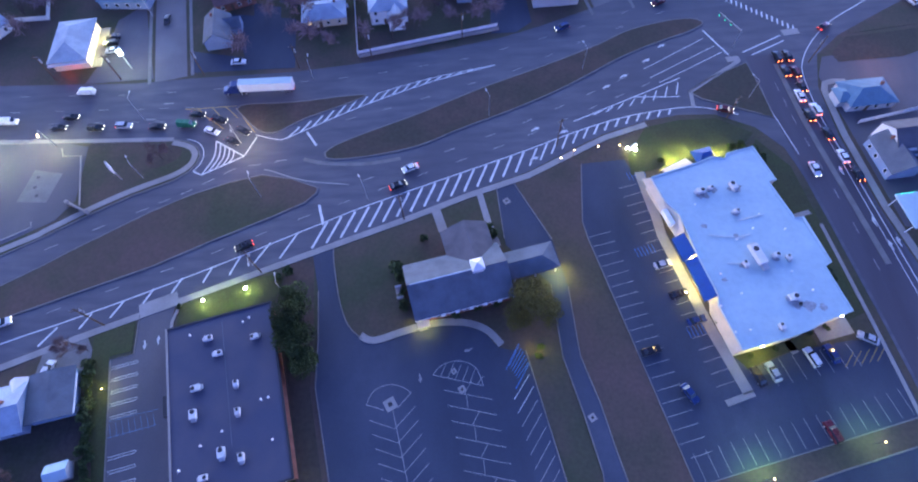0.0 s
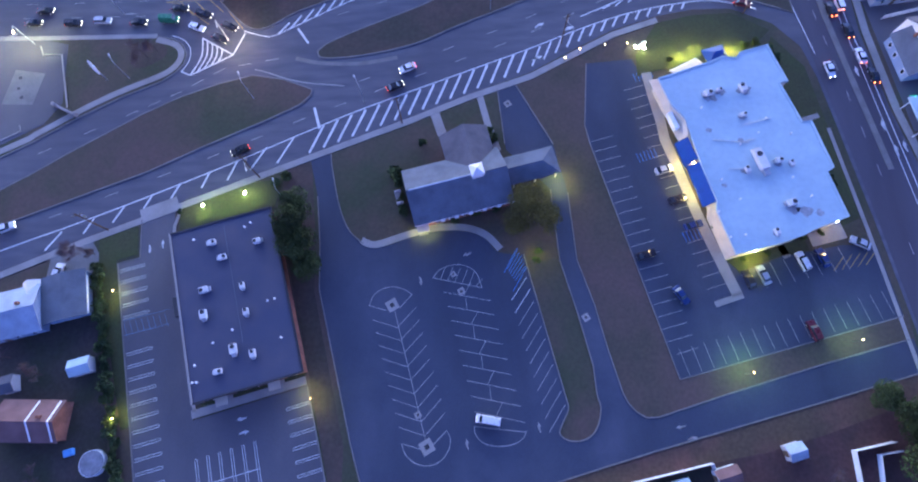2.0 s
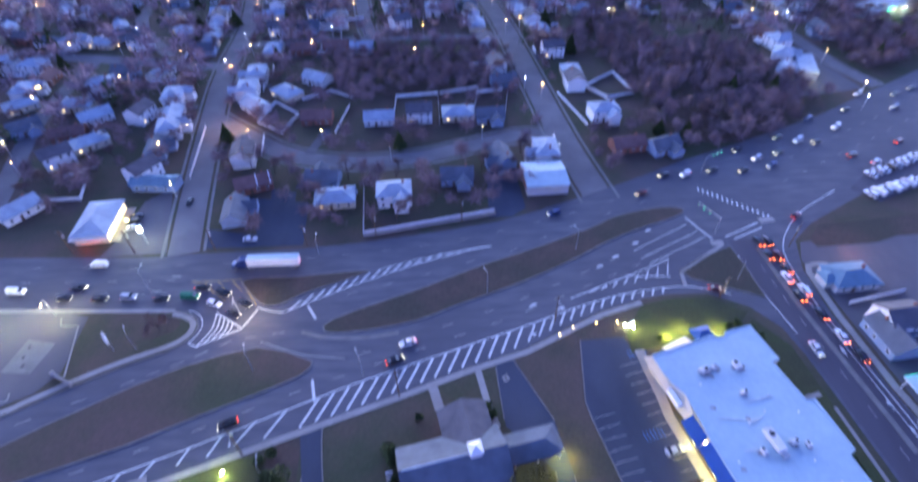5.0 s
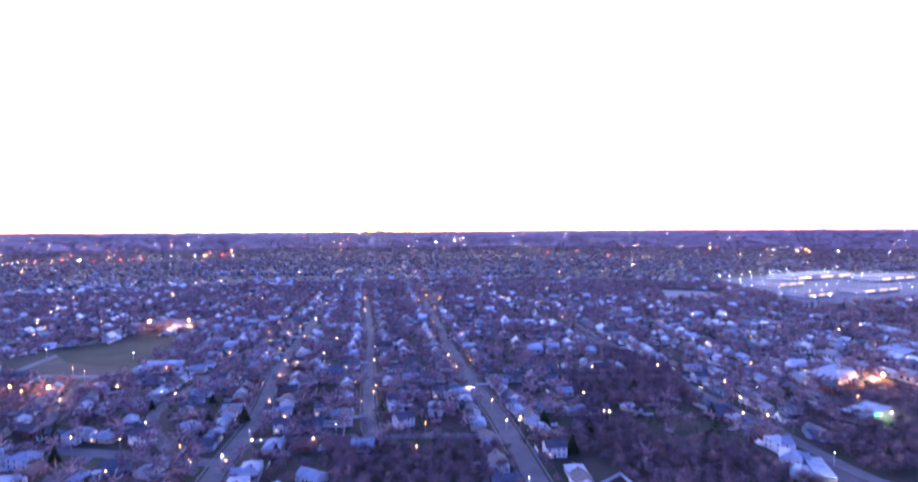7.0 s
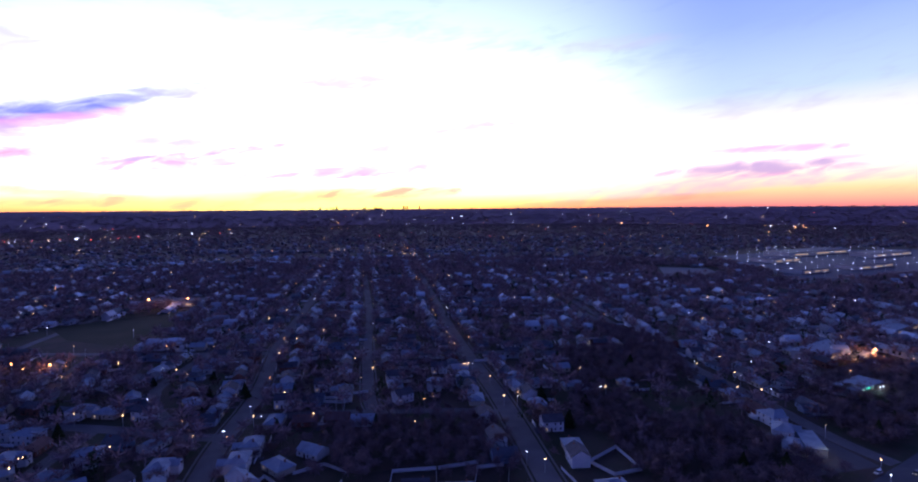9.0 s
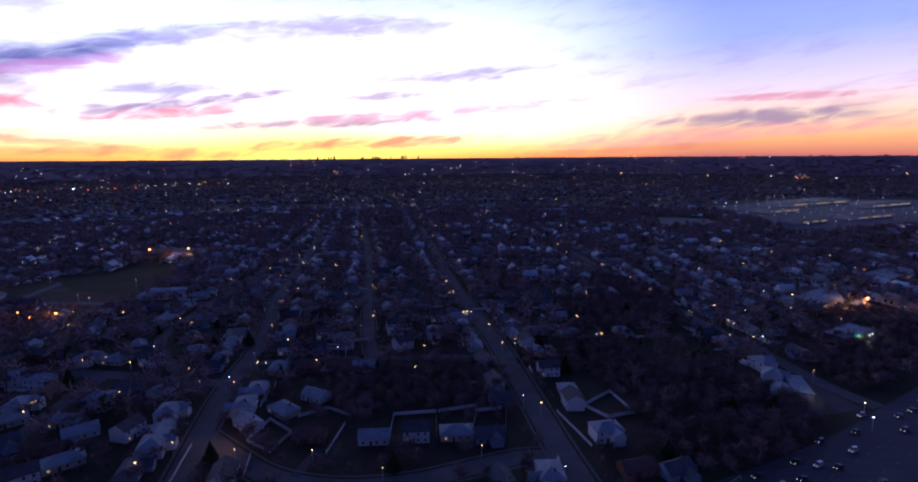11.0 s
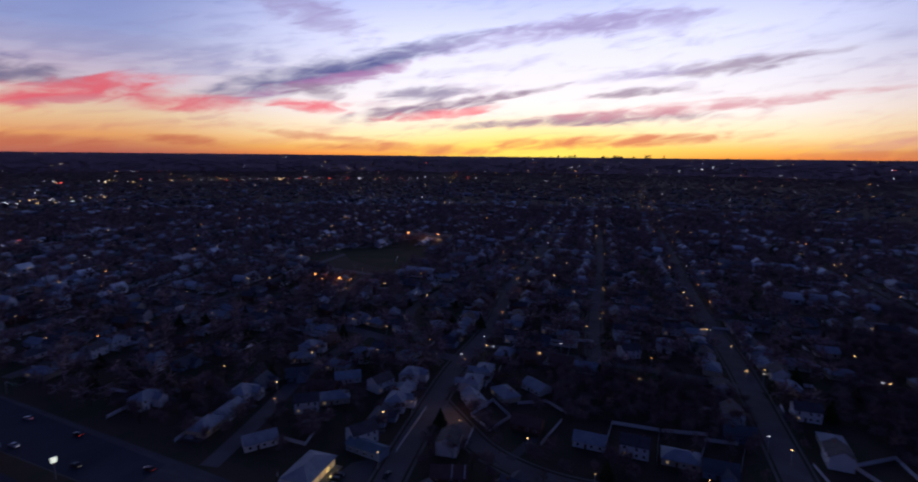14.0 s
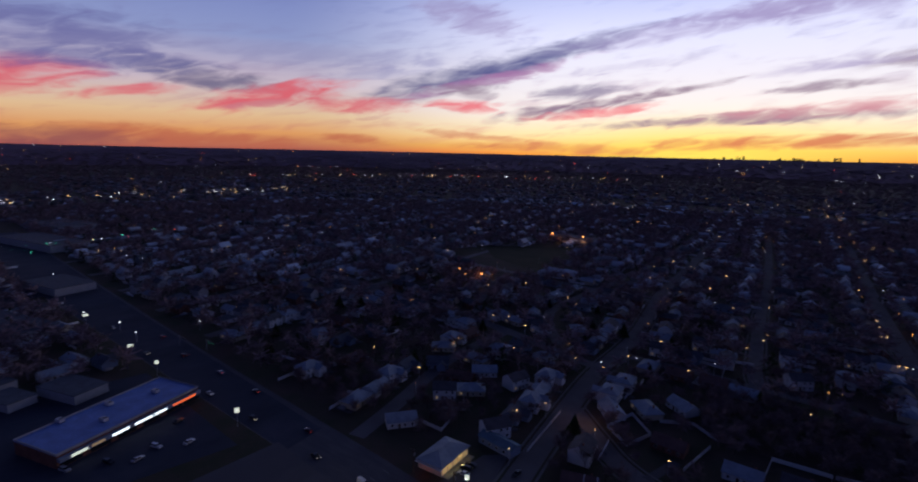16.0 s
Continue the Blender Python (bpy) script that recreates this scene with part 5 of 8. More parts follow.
def canopy(top, low, zt, zl, depth=0.35):
    """A sloping roof slab from an upper edge to a lower one."""
    bm = bmesh.new()
    q = [(*top[0], zt), (*top[1], zt), (*low[1], zl), (*low[0], zl)]
    u = [bm.verts.new(p) for p in q]
    v = [bm.verts.new((p[0], p[1], p[2] - depth)) for p in q]
    bm.faces.new(u)
    bm.faces.new(v[::-1])
    for i in range(4):
        bm.faces.new((u[i], v[i], v[(i + 1) % 4], u[(i + 1) % 4]))
    bmesh.ops.recalc_face_normals(bm, faces=bm.faces[:])
    return bm


part("awning", canopy([(56.3, 52.2), (58.3, 42)], [(53.7, 51.8), (55.8, 41.3)], 5.3, 3.6), M["bluemetal"], shop, "sloping blue metal awning")
part("awning", canopy([(54.6, 58.8), (56, 53)], [(51.9, 58), (53.3, 51.6)], 5.2, 3.7), M["bluemetal"], shop, "sloping blue metal awning")
part("mansard", canopy([(50.2, 75), (51.6, 69.1)], [(48.6, 76.2), (50.2, 70.4)], 5.5, 3.3), M["cream"], shop, "cream sloping fascia above the walk")
part("mansard", canopy([(51.6, 69.1), (54.5, 63.8)], [(50.2, 70.4), (51.8, 63)], 5.48, 3.3), M["cream"], shop, "cream sloping fascia above the walk")
part("mansard", canopy([(54.5, 63.8), (54.7, 59)], [(51.8, 63), (53.2, 58.8)], 5.46, 3.3), M["cream"], shop, "cream sloping fascia above the walk")
part("north_porch", moved(hip(bmesh.new(), 5.4, 4.4, 4.2, 1.7, 0.2, 2.2), pose(66, 82, 0, 0, 0, 14)), M["bluemetal"], shop, "blue hipped porch roof")
part("entrance_front", box(bmesh.new(), 52.1, 63.6, 3.5, 1.3, 4.6, 1.5, 15, 0.1), M["white"], shop, "white entrance fascia")
part("sign_board", canopy([(54.6, 76.4), (61.8, 79)], [(54, 78.6), (61.2, 82)], 5.3, 3.6), M["cream"], shop, "cream sloping gable panel")
for x, y in ((50.5, 72.5), (53.9, 62.8), (55.8, 52.8), (57.1, 45.8)):
    part("wall_lamp", box(bmesh.new(), x, y, 3.0, 0.5, 0.5, 0.3, 14, 0.05), M["bulb_warm"], shop, "warm wall lamp")
for x, y in ((65, 30.0), (84.6, 35.9)):
    part("wall_lamp", box(bmesh.new(), x, y, 4.6, 0.6, 0.3, 0.3, 14, 0.05), M["bulb_white"], shop, "white wall lamp")
for x, y, k, yaw in ((61.1, 69.9, 1.1, 14), (69.7, 71, 1.2, 104), (68.3, 63.5, 0.8, 14), (66.4, 49.2, 0.8, 104), (74.1, 51.1, 0.9, 14), (76.9, 50.3, 0.7, 104), (74.6, 40.5, 1.2, 14), (69.8, 33.8, 0.8, 104), (63.8, 70.6, 0.7, 14)):
    rooftop_unit(x, y, 5.6, 1.8 * k, 1.3 * k, 0.9, yaw, "shop rooftop units")
rooftop_unit(69.8, 51.4, 5.6, 5.2, 2.0, 1.3, 104, "shop rooftop units")
hatch_ = thing("roof_hatch", pose(69.4, 53.6, 5.6, 0, 0, 14), "raised roof hatch with lit lid", "roof hatch")
part("kerb", box(bmesh.new(), 0, 0, 0, 1.9, 1.7, 0.5, 0, 0.04), M["unit"], hatch_)
part("lid", box(bmesh.new(), 0, 0, 0.5, 1.8, 1.6, 0.15, 0, 0.04), M["cream"], hatch_)
rs = random.Random(3)
for x, y, r in ((61.6, 69, 1.9), (64.4, 70.6, 1.5), (70.2, 70.4, 2.0), (68.2, 63, 1.1), (66, 49, 1.2), (74.8, 39.2, 1.6), (77.6, 38.6, 1.9), (70, 33.4, 1.1), (74, 50.4, 1.0), (80.6, 38, 1.1), (59.6, 60, 0.9), (60.6, 45.6, 0.8), (66.6, 57, 0.8)):
    bm = bmesh.new()
    ring_ = [bm.verts.new((x + r * math.cos(a * 0.3927) * rs.uniform(0.5, 1.15), y + r * math.sin(a * 0.3927) * rs.uniform(0.4, 1.0), 5.604)) for a in range(16)]
    c_ = bm.verts.new((x, y, 5.604))
    for a in range(16):
        bm.faces.new((c_, ring_[a], ring_[(a + 1) % 16]))
    part("roof_stain", bm, M["stain"], shop, "dark ponding stain")
for x, y in ((58.8, 66), (60, 47), (63.4, 42), (76.4, 46.8), (78.6, 58), (71, 58.6), (66.2, 55.8), (73.6, 62.4), (79.6, 42), (62.8, 33.4), (57.9, 39.2), (59.4, 33)):
    vent_pipe(x, y, 5.6, 0.5, 0.2, "shop roof vents")
for a, b in (((60, 57.4), (68.4, 56.2)), ((66.4, 56.4), (70, 57.2)), ((62.4, 49.6), (66, 49.6)), ((68, 61), (75, 62.6))):
    t = thing("roof_pipe", Matrix(), "thin grey pipe run across the roof", "pipe", "roof pipes")
    part("pipe", tube(bmesh.new(), (*a, 5.75), (*b, 5.75), 0.07, 0.07, 6), M["metal"], t)


# ---- trees ----
rng = random.Random(7)


def bare_tree_meshes(seed, h):
    """Trunk with limbs, and a crown of thin twigs."""
    r = random.Random(seed)
    trunk, crown = bmesh.new(), bmesh.new()

    def stick(bm, a, b, r0, r1):
        d = (b - a).normalized()
        s = d.orthogonal().normalized()
        t = d.cross(s)
        lo = [bm.verts.new(a + (s * math.cos(k * 2.094) + t * math.sin(k * 2.094)) * r0) for k in range(3)]
        hi = [bm.verts.new(b + (s * math.cos(k * 2.094) + t * math.sin(k * 2.094)) * r1) for k in range(3)]
        for k in range(3):
            bm.faces.new((lo[k], lo[(k + 1) % 3], hi[(k + 1) % 3], hi[k]))

    def twig(a, d, length, w):
        b = a + d * length
        s = d.orthogonal().normalized() * w
        crown.faces.new([crown.verts.new(p) for p in (a - s, a + s, b)])

    def grow(a, d, length, rad, level):
        b = a + d * length
        stick(trunk if level < 2 else crown, a, b, rad, rad * 0.6)
        if level == 3:
            for _ in range(26):
                e = (d + Vector((r.uniform(-1, 1), r.uniform(-1, 1), r.uniform(-0.4, 0.9)))).normalized()
                twig(a.lerp(b, r.uniform(0.2, 1)), e, length * r.uniform(0.6, 1.2), 0.03)
            return
        for _ in range((4, 4, 4)[level]):
            e = (d * 0.7 + Vector((r.uniform(-1, 1), r.uniform(-1, 1), r.uniform(-0.15, 0.75)))).normalized()
            grow(a.lerp(b, r.uniform(0.55, 1.0)), e, length * r.uniform(0.55, 0.8), rad * 0.5, level + 1)

    grow(Vector((0, 0, 0)), Vector((r.uniform(-0.05, 0.05), r.uniform(-0.05, 0.05), 1)).normalized(), h * 0.42, h * 0.022, 0)
    a, b = mesh_of(trunk, "trunk"), mesh_of(crown, "crown")
    a.materials.append(M["bark"])
    b.materials.append(M["twig"])
    return a, b


def leafy_mesh(seed, rad, h, z0, count, size, material, cone=False):
    r = random.Random(seed)
    bm = bmesh.new()
    lobes = [(Vector((r.uniform(-0.5, 0.5) * rad, r.uniform(-0.5, 0.5) * rad, z0 + h * r.uniform(0.15, 0.85))), r.uniform(0.35, 0.62)) for _ in range(9)]
    for _ in range(count):
        if cone:
            s = r.random() ** 1.4
            ang = r.uniform(0, 6.283)
            q = rad * (1 - s) * (0.55 + 0.5 * r.random()) * (1 + 0.2 * math.sin(ang * 3 + seed))
            c = Vector((math.cos(ang) * q, math.sin(ang) * q, z0 + h * s))
        else:
            o, k = r.choice(lobes)
            d = Vector((r.gauss(0, 1), r.gauss(0, 1), r.gauss(0, 1))).normalized()
            c = o + Vector((d.x * rad * k, d.y * rad * k, d.z * h * 0.3 * k * 1.3)) * r.uniform(0.65, 1.05)
        c.z = max(c.z, z0 * 0.5)
        n_ = Vector((r.gauss(0, 1), r.gauss(0, 1), r.gauss(0.5, 1))).normalized()
        u = n_.orthogonal().normalized() * size * r.uniform(0.6, 1.3)
        v = n_.cross(u) * r.uniform(0.5, 1)
        bm.faces.new([bm.verts.new(p) for p in (c - u, c - v, c + u, c + v)])
    me = mesh_of(bm, "crown")
    me.materials.append(M[material])
    return me


bare = [bare_tree_meshes(s, h) for s, h in ((1, 9), (2, 11), (3, 8), (4, 12), (5, 10))]


def bare_tree(x, y, k, yaw, label="leafless purple-brown deciduous tree", group="bare trees"):
    t = thing("bare_tree", pose(x, y, 0, 0, 0, yaw) @ Matrix.Scale(k, 4), label, "tree", group)
    a, b = bare[int(abs(x * 7 + y * 3)) % 5]
    part("trunk", a, None, t)
    part("crown", b, None, t)
    return t


stem = mesh_of(tube(bmesh.new(), (0, 0, 0), (0, 0, 4), 0.28, 0.12, 7), "trunk")
stem.materials.append(M["bark"])
fir = [leafy_mesh(20 + i, 3.0, 8.0, 0.7, 1500, 0.42, "needle", True) for i in range(3)]
round_crown = [leafy_mesh(30 + i, 5.6, 6.5, 1.6, 3400, 0.19, "leaf") for i in range(2)]
bush_crown = [leafy_mesh(40 + i, 1.4, 1.8, 0.2, 420, 0.22, "hedge") for i in range(3)]
ever_crown = [leafy_mesh(50 + i, 4.8, 7.5, 1.2, 5200, 0.21, "needle") for i in range(2)]


def green_tree(name, crown, x, y, k, yaw, label, group):
    t = thing(name, pose(x, y, 0, 0, 0, yaw) @ Matrix.Scale(k, 4), label, "bush" if "bush" in name else "tree", group)
    part("trunk", stem, None, t).scale = (1, 1, 0.2) if "bush" in name else (1, 1, 1)
    part("crown", crown, None, t)


for i, (x, y, k) in enumerate(((-40.6, 46.2, 0.9), (-39.4, 41.6, 1.05), (-37.8, 36.4, 1.0), (-41.6, 39.6, 0.8), (-36.8, 32.2, 0.8))):
    green_tree("evergreen_tree", ever_crown[i % 2], x, y, k, i * 70, "dense dark evergreen tree beside the office", "office evergreens")
for i, (x, y, k) in enumerate(((13.4, 42.6, 0.95), (17.4, 44.2, 1.0), (12.4, 39.2, 0.6), (20.4, 40.4, 0.6))):
    green_tree("olive_tree", round_crown[i % 2], x, y, k, i * 70, "olive-leaved tree lit yellow beside the chapel", "chapel trees")
for i, (x, y, k) in enumerate(((89, -7, 1), (93, -11, 1), (86.6, -2.6, 0.75), (96.6, -6, 0.9), (91, -16, 1.1), (97, -15, 1))):
    green_tree("evergreen_tree", ever_crown[i % 2], x, y, k, i * 50, "dense dark evergreen tree at the back drive", "drive evergreens")
for i, (x, y, k) in enumerate(((16.4, 31.2, 0.8), (17.2, 33.4, 0.7), (59.3, 37.4, 0.9), (59.6, 34.2, 0.5), (88.2, 49.4, 1.1), (88.8, 46.6, 0.9), (87.6, 44, 0.8), (-16.2, 55, 1.5), (-15.4, 52.4, 1.2), (-15, 48, 1.0), (-14.4, 45, 1.1), (7.4, 65.4, 1.0), (8.2, 63.2, 1.2), (-5, 55.4, 0.9), (-2, 42, 0.8), (3, 43.4, 0.8), (8, 44.6, 0.9),
                               (-9.4, 63, 0.9), (64, 29, 0.6), (70, 30.4, 0.6), (79, 33.8, 0.6), (83, 34.8, 0.7), (-46, 54, 1.0), (-43.4, 55.4, 1.1), (-69.2, 47.4, 0.6), (79, 87.2, 1.2), (81.4, 85, 1.3), (83.2, 82.4, 1.2), (56, 84, 0.7), (75.8, 86.8, 1.0))):
    green_tree("bush", bush_crown[i % 3], x, y, k, i * 50, "rounded dark green clipped bush", "bushes")
for i in range(24):
    x, y = lerp((-87.2, 34.4), (-73.6, -19), i / 23)
    green_tree("hedge_bush", bush_crown[i % 3], x + 0.4 * math.sin(i * 2.3), y, 1.15 + 0.25 * math.sin(i * 1.7), i * 47, "bushy green hedge plant beside the car park", "hedge row")
for x, y, k in ((-91.5, 39, 0.75), (-88.6, 37.6, 0.6), (-83.6, 93, 0.65), (-81.2, 95, 0.5), (-85.8, 91, 0.55), (-96, 10, 0.8), (-104, 14, 0.9), (-92, -12, 0.7), (-100, -14, 0.8), (70, -20, 0.9), (78, -22, 0.8), (60, -24, 0.9)):
    bare_tree(x, y, k, x * 31)


# ---- poles, lamps, signs ----
def utility_pole(x, y, h, yaw, arm=True, light=None):
    t = thing("utility_pole", pose(x, y, 0, 0, 0, yaw), "tall weathered wooden utility pole with crossarm", "utility pole", "utility poles")
    part("pole", tube(bmesh.new(), (0, 0, 0), (0, 0, h), 0.2, 0.12, 8), M["wood"], t)
    if arm:
        part("crossarm", box(bmesh.new(), 0, 0, h - 1.0, 2.4, 0.14, 0.16), M["wood"], t)
        for u in (-1, -0.4, 0.4, 1):
            part("insulator", tube(bmesh.new(), (u, 0, h - 0.84), (u, 0, h - 0.6), 0.06, 0.04, 6), M["metal"], t)
        part("transformer", tube(bmesh.new(), (0.35, 0.25, h - 3.2), (0.35, 0.25, h - 2.0), 0.26, 0.26, 10), M["metal"], t)
    if light:
        part("lamp_arm", tube(bmesh.new(), (0, 0, h - 2.4), (0, -2.6, h - 1.9), 0.05, 0.04, 6), M["metal"], t)
        part("lamp_head", box(bmesh.new(), 0, -2.8, h - 2.0, 0.34, 0.8, 0.2, 0, 0.05), M[light], t)
    return t


for x, y, h, yaw, lt in ((-14.6, 69.3, 12, 20, None), (-50.4, 55.9, 12, 20, "metal"), (-86.6, 43.8, 11.5, 20, None), (28.3, 91.2, 11, 24, "metal"), (78.1, 97.8, 9, 20, None), (-104, 125.2, 10, 0, None), (-77.7, 125, 10, 0, None), (-124.7, 126.2, 10, 0, None),
                         (-48, 126.4, 9, 5, None), (-25.4, 129.6, 10, 10, None), (3.6, 136, 10, 10, None), (112.2, 40, 10, 95, "metal"), (108.8, 118, 10, 40, None)):
    utility_pole(x, y, h, yaw, True, lt)


def street_lamp(x, y, h, yaw, bulb="metal", label="grey metal street lamp with arm", group="street lamps", arm=2.2):
    arm = 0.5 if bulb == "bulb_white" else arm
    t = thing("street_lamp", pose(x, y, 0, 0, 0, yaw), label, "street lamp", group)
    part("base", tube(bmesh.new(), (0, 0, 0), (0, 0, 0.5), 0.22, 0.18, 8), M["concrete"], t)
    part("pole", tube(bmesh.new(), (0, 0, 0.4), (0, 0, h), 0.1, 0.06, 8), M["metal"], t)
    part("arm", tube(bmesh.new(), (0, 0, h), (0, arm, h + 0.25), 0.05, 0.04, 6), M["metal"], t)
    k = 0.6 if bulb == "bulb_white" else 1.0
    part("lamp_head", box(bmesh.new(), 0, arm + 0.25, h + 0.14, 0.36 * k, 0.8 * k, 0.2, 0, 0.04), M[bulb], t)


for x, y, h, yaw, b in ((-24.4, 76, 8, 25, "metal"), (-53.6, 78.6, 8, 20, "metal"), (-92.2, 107.8, 9, 0, "metal"), (-43.2, 121.4, 7, 0, "metal"), (-62, 97.4, 8, 200, "metal"), (10, 103, 8, 20, "metal"), (40, 120, 8, 20, "metal"), (86.6, 105, 7, 30, "metal"),
                        (-116, 99.4, 7.4, 200, "bulb_warm"), (-101.6, 129.6, 6, 180, "bulb_white"), (-44.4, 50.5, 5, 14, "metal"), (-87.7, 86.8, 7, 30, "metal")):
    street_lamp(x, y, h, yaw, b)


def flood(x, y, bulb="bulb_lemon", group="ground floodlights"):
    t = thing("floodlight", pose(x, y, 0.05), "small bright ground floodlight on a stake", "floodlight", group)
    part("stake", tube(bmesh.new(), (0, 0, 0), (0, 0, 0.9), 0.05, 0.05, 6), M["dark"], t)
    part("housing", box(bmesh.new(), 0, 0, 0.85, 0.5, 0.4, 0.12, 0, 0.03), M["dark"], t)
    part("lens", tube(bmesh.new(), (0, 0, 0.97), (0, 0, 1.1), 0.34, 0.3, 12), M[bulb], t, "glowing lens")


for x, y in ((-63.4, 48.7), (-53.4, 51.4), (49.6, 87.4), (47.4, 88.2)):
    flood(x, y)
for x, y, h in ((28.3, 84.6, 2.6), (32.3, 87, 2.6), (39, 87.9, 2.6), (44.8, 88, 2.6), (-81.4, 28, 2.3), (-77, 0, 2.3), (-34.6, 2.4, 2.3), (59.6, 3.7, 3.6), (84, 9.5, 3.6)):
    t = thing("bollard_lamp", pose(x, y, 0), "post lamp with a warm glowing globe", "post lamp", "post lamps")
    part("post", tube(bmesh.new(), (0, 0, 0), (0, 0, h), 0.06, 0.05, 6), M["dark"], t)
    bm = bmesh.new()
    bmesh.ops.create_icosphere(bm, subdivisions=2, radius=0.17, matrix=Matrix.Translation((0, 0, h + 0.2)))
    part("globe", bm, M["bulb_warm"], t, "warm glowing globe")


def pole_sign(x, y, z, w, h, yaw, face="lit_sign", label="lit pole sign with blank pale panel", base=True):
    t = thing("pole_sign", pose(x, y, 0, 0, 0, yaw), label, "sign", "pole signs")
    part("post", tube(bmesh.new(), (0, 0, 0), (0, 0, z), 0.14, 0.12, 8), M["metal"], t)
    part("cabinet", box(bmesh.new(), 0, 0, z, w, 0.5, h, 0, 0.06), M["white"], t)
    for s in (1, -1):
        part("panel", box(bmesh.new(), 0, s * 0.26, z + h * 0.08, w * 0.92, 0.04, h * 0.84), M[face], t)


pole_sign(-93.6, 86.6, 4.4, 3.2, 2.4, 130, "white", "white fuel price sign on a post")
ps = scene.objects["pole_sign"]
for u, z, m_ in ((0.7, 6.0, "paint_yellow"), (0.7, 5.3, "tarp"), (-0.6, 5.0, "hedge")):
    for s in (1, -1):
        part("price_panel", box(bmesh.new(), u, s * 0.29, z - 0.3, 1.0, 0.03, 0.5), M[m_], ps, "coloured price panel")
part("top_panel", box(bmesh.new(), 0, 0, 6.79, 3.0, 0.44, 0.04), M["siding"], ps)
pole_sign(48.8, 88.0, 1.0, 2.4, 1.4, 30)
pole_sign(-203, 98.8, 6.8, 2, 2.4, 70)
pole_sign(-282, 96.4, 6.8, 2, 2.0, 70)
pole_sign(-316, 95.4, 7.2, 2.8, 1.8, 70)
pole_sign(-317, 93, 3.6, 2.4, 1.2, 70)
pole_sign(-400, 96.4, 6, 3, 1.8, 70)
pole_sign(-103.2, 131.5, 4, 1.6, 2.2, 20, "lit_sign")
gate = thing("entry_wall", pose(-103.0, 77.6, 0.15, 0, 0, -28), "low pale wall and piers at the forecourt corner", "wall")
part("wall", box(bmesh.new(), 0, 0, 0, 7.4, 0.6, 1.0, 0, 0.05), M["concrete"], gate)
part("pier", box(bmesh.new(), -3.4, 0, 0, 0.9, 0.9, 1.5, 0, 0.05), M["concrete"], gate)
part("pier", box(bmesh.new(), 3.4, 0, 0, 0.9, 0.9, 1.5, 0, 0.05), M["concrete"], gate)
for pts in ([(-114, 98.4), (-112.8, 95.6), (-107.6, 95.4), (-103, 78.6)], [(-124, 67), (-114, 72.2), (-114.6, 74)], [(-140, 101.6), (-126, 101), (-121.6, 103)]):
    solid("kerb_line", ribbon(bmesh.new(), pts, 0.4, 0.15, 0.2), M["concrete"], "pale concrete kerb of the forecourt", "kerb", kind="structure")


# ---- vehicles ----
def extruded(profile, half, z=0.0, taper=0.0):
    """A side profile (x, z) drawn out to both sides; the upper points may lean inwards."""
    bm = bmesh.new()
    top = max(p[1] for p in profile)
    bot = min(p[1] for p in profile)
    sides = []
    for s in (1, -1):
        sides.append([bm.verts.new((x, s * (half - taper * (h - bot) / (top - bot)), z + h)) for x, h in profile])
    n = len(profile)
    bm.faces.new(sides[0])
    bm.faces.new(sides[1][::-1])
    for i in range(n):
        bm.faces.new((sides[0][i], sides[1][i], sides[1][(i + 1) % n], sides[0][(i + 1) % n]))
    bmesh.ops.recalc_face_normals(bm, faces=bm.faces[:])
    bmesh.ops.bevel(bm, geom=bm.edges[:], offset=0.05, segments=1, affect="EDGES")
    return bm


wheel_bm = tube(bmesh.new(), (0, -0.11, 0), (0, 0.11, 0), 0.33, 0.33, 14)
tyre_me = mesh_of(wheel_bm, "tyre")
tyre_me.materials.append(M["rubber"])
rim_me = mesh_of(tube(bmesh.new(), (0, -0.125, 0), (0, 0.125, 0), 0.2, 0.2, 10), "rim")
rim_me.materials.append(M["metal"])
SEDAN = ([(-2.3, 0.3), (2.3, 0.3), (2.35, 0.6), (2.2, 0.78), (1.0, 0.92), (-1.5, 0.95), (-2.25, 0.92), (-2.35, 0.6)], [(-1.75, 0.92), (1.1, 0.92), (0.35, 1.38), (-1.1, 1.4)], (-1.05, 0.35, 1.39))
SUV = ([(-2.3, 0.35), (2.3, 0.35), (2.35, 0.75), (2.2, 0.98), (1.1, 1.1), (-2.2, 1.12), (-2.35, 0.7)], [(-2.2, 1.1), (1.15, 1.1), (0.5, 1.66), (-2.0, 1.68)], (-1.95, 0.5, 1.67))
VAN = ([(-2.7, 0.35), (2.6, 0.35), (2.65, 0.9), (2.3, 1.2), (1.7, 1.3), (-2.65, 1.3), (-2.75, 0.7)], [(-2.65, 1.28), (1.8, 1.28), (1.2, 2.05), (-2.55, 2.1)], (-2.5, 1.15, 2.08))
paints = dict(white=car_paint("white_car_paint", (0.75, 0.75, 0.75)), black=car_paint("black_car_paint", (0.012, 0.012, 0.016)), silver=car_paint("silver_car_paint", (0.42, 0.43, 0.46)), red=car_paint("dark_red_car_paint", (0.09, 0.01, 0.018)), blue=car_paint("dark_blue_car_paint", (0.02, 0.04, 0.14)), green=car_paint("green_car_paint", (0.03, 0.16, 0.08)))
made_cars = {}


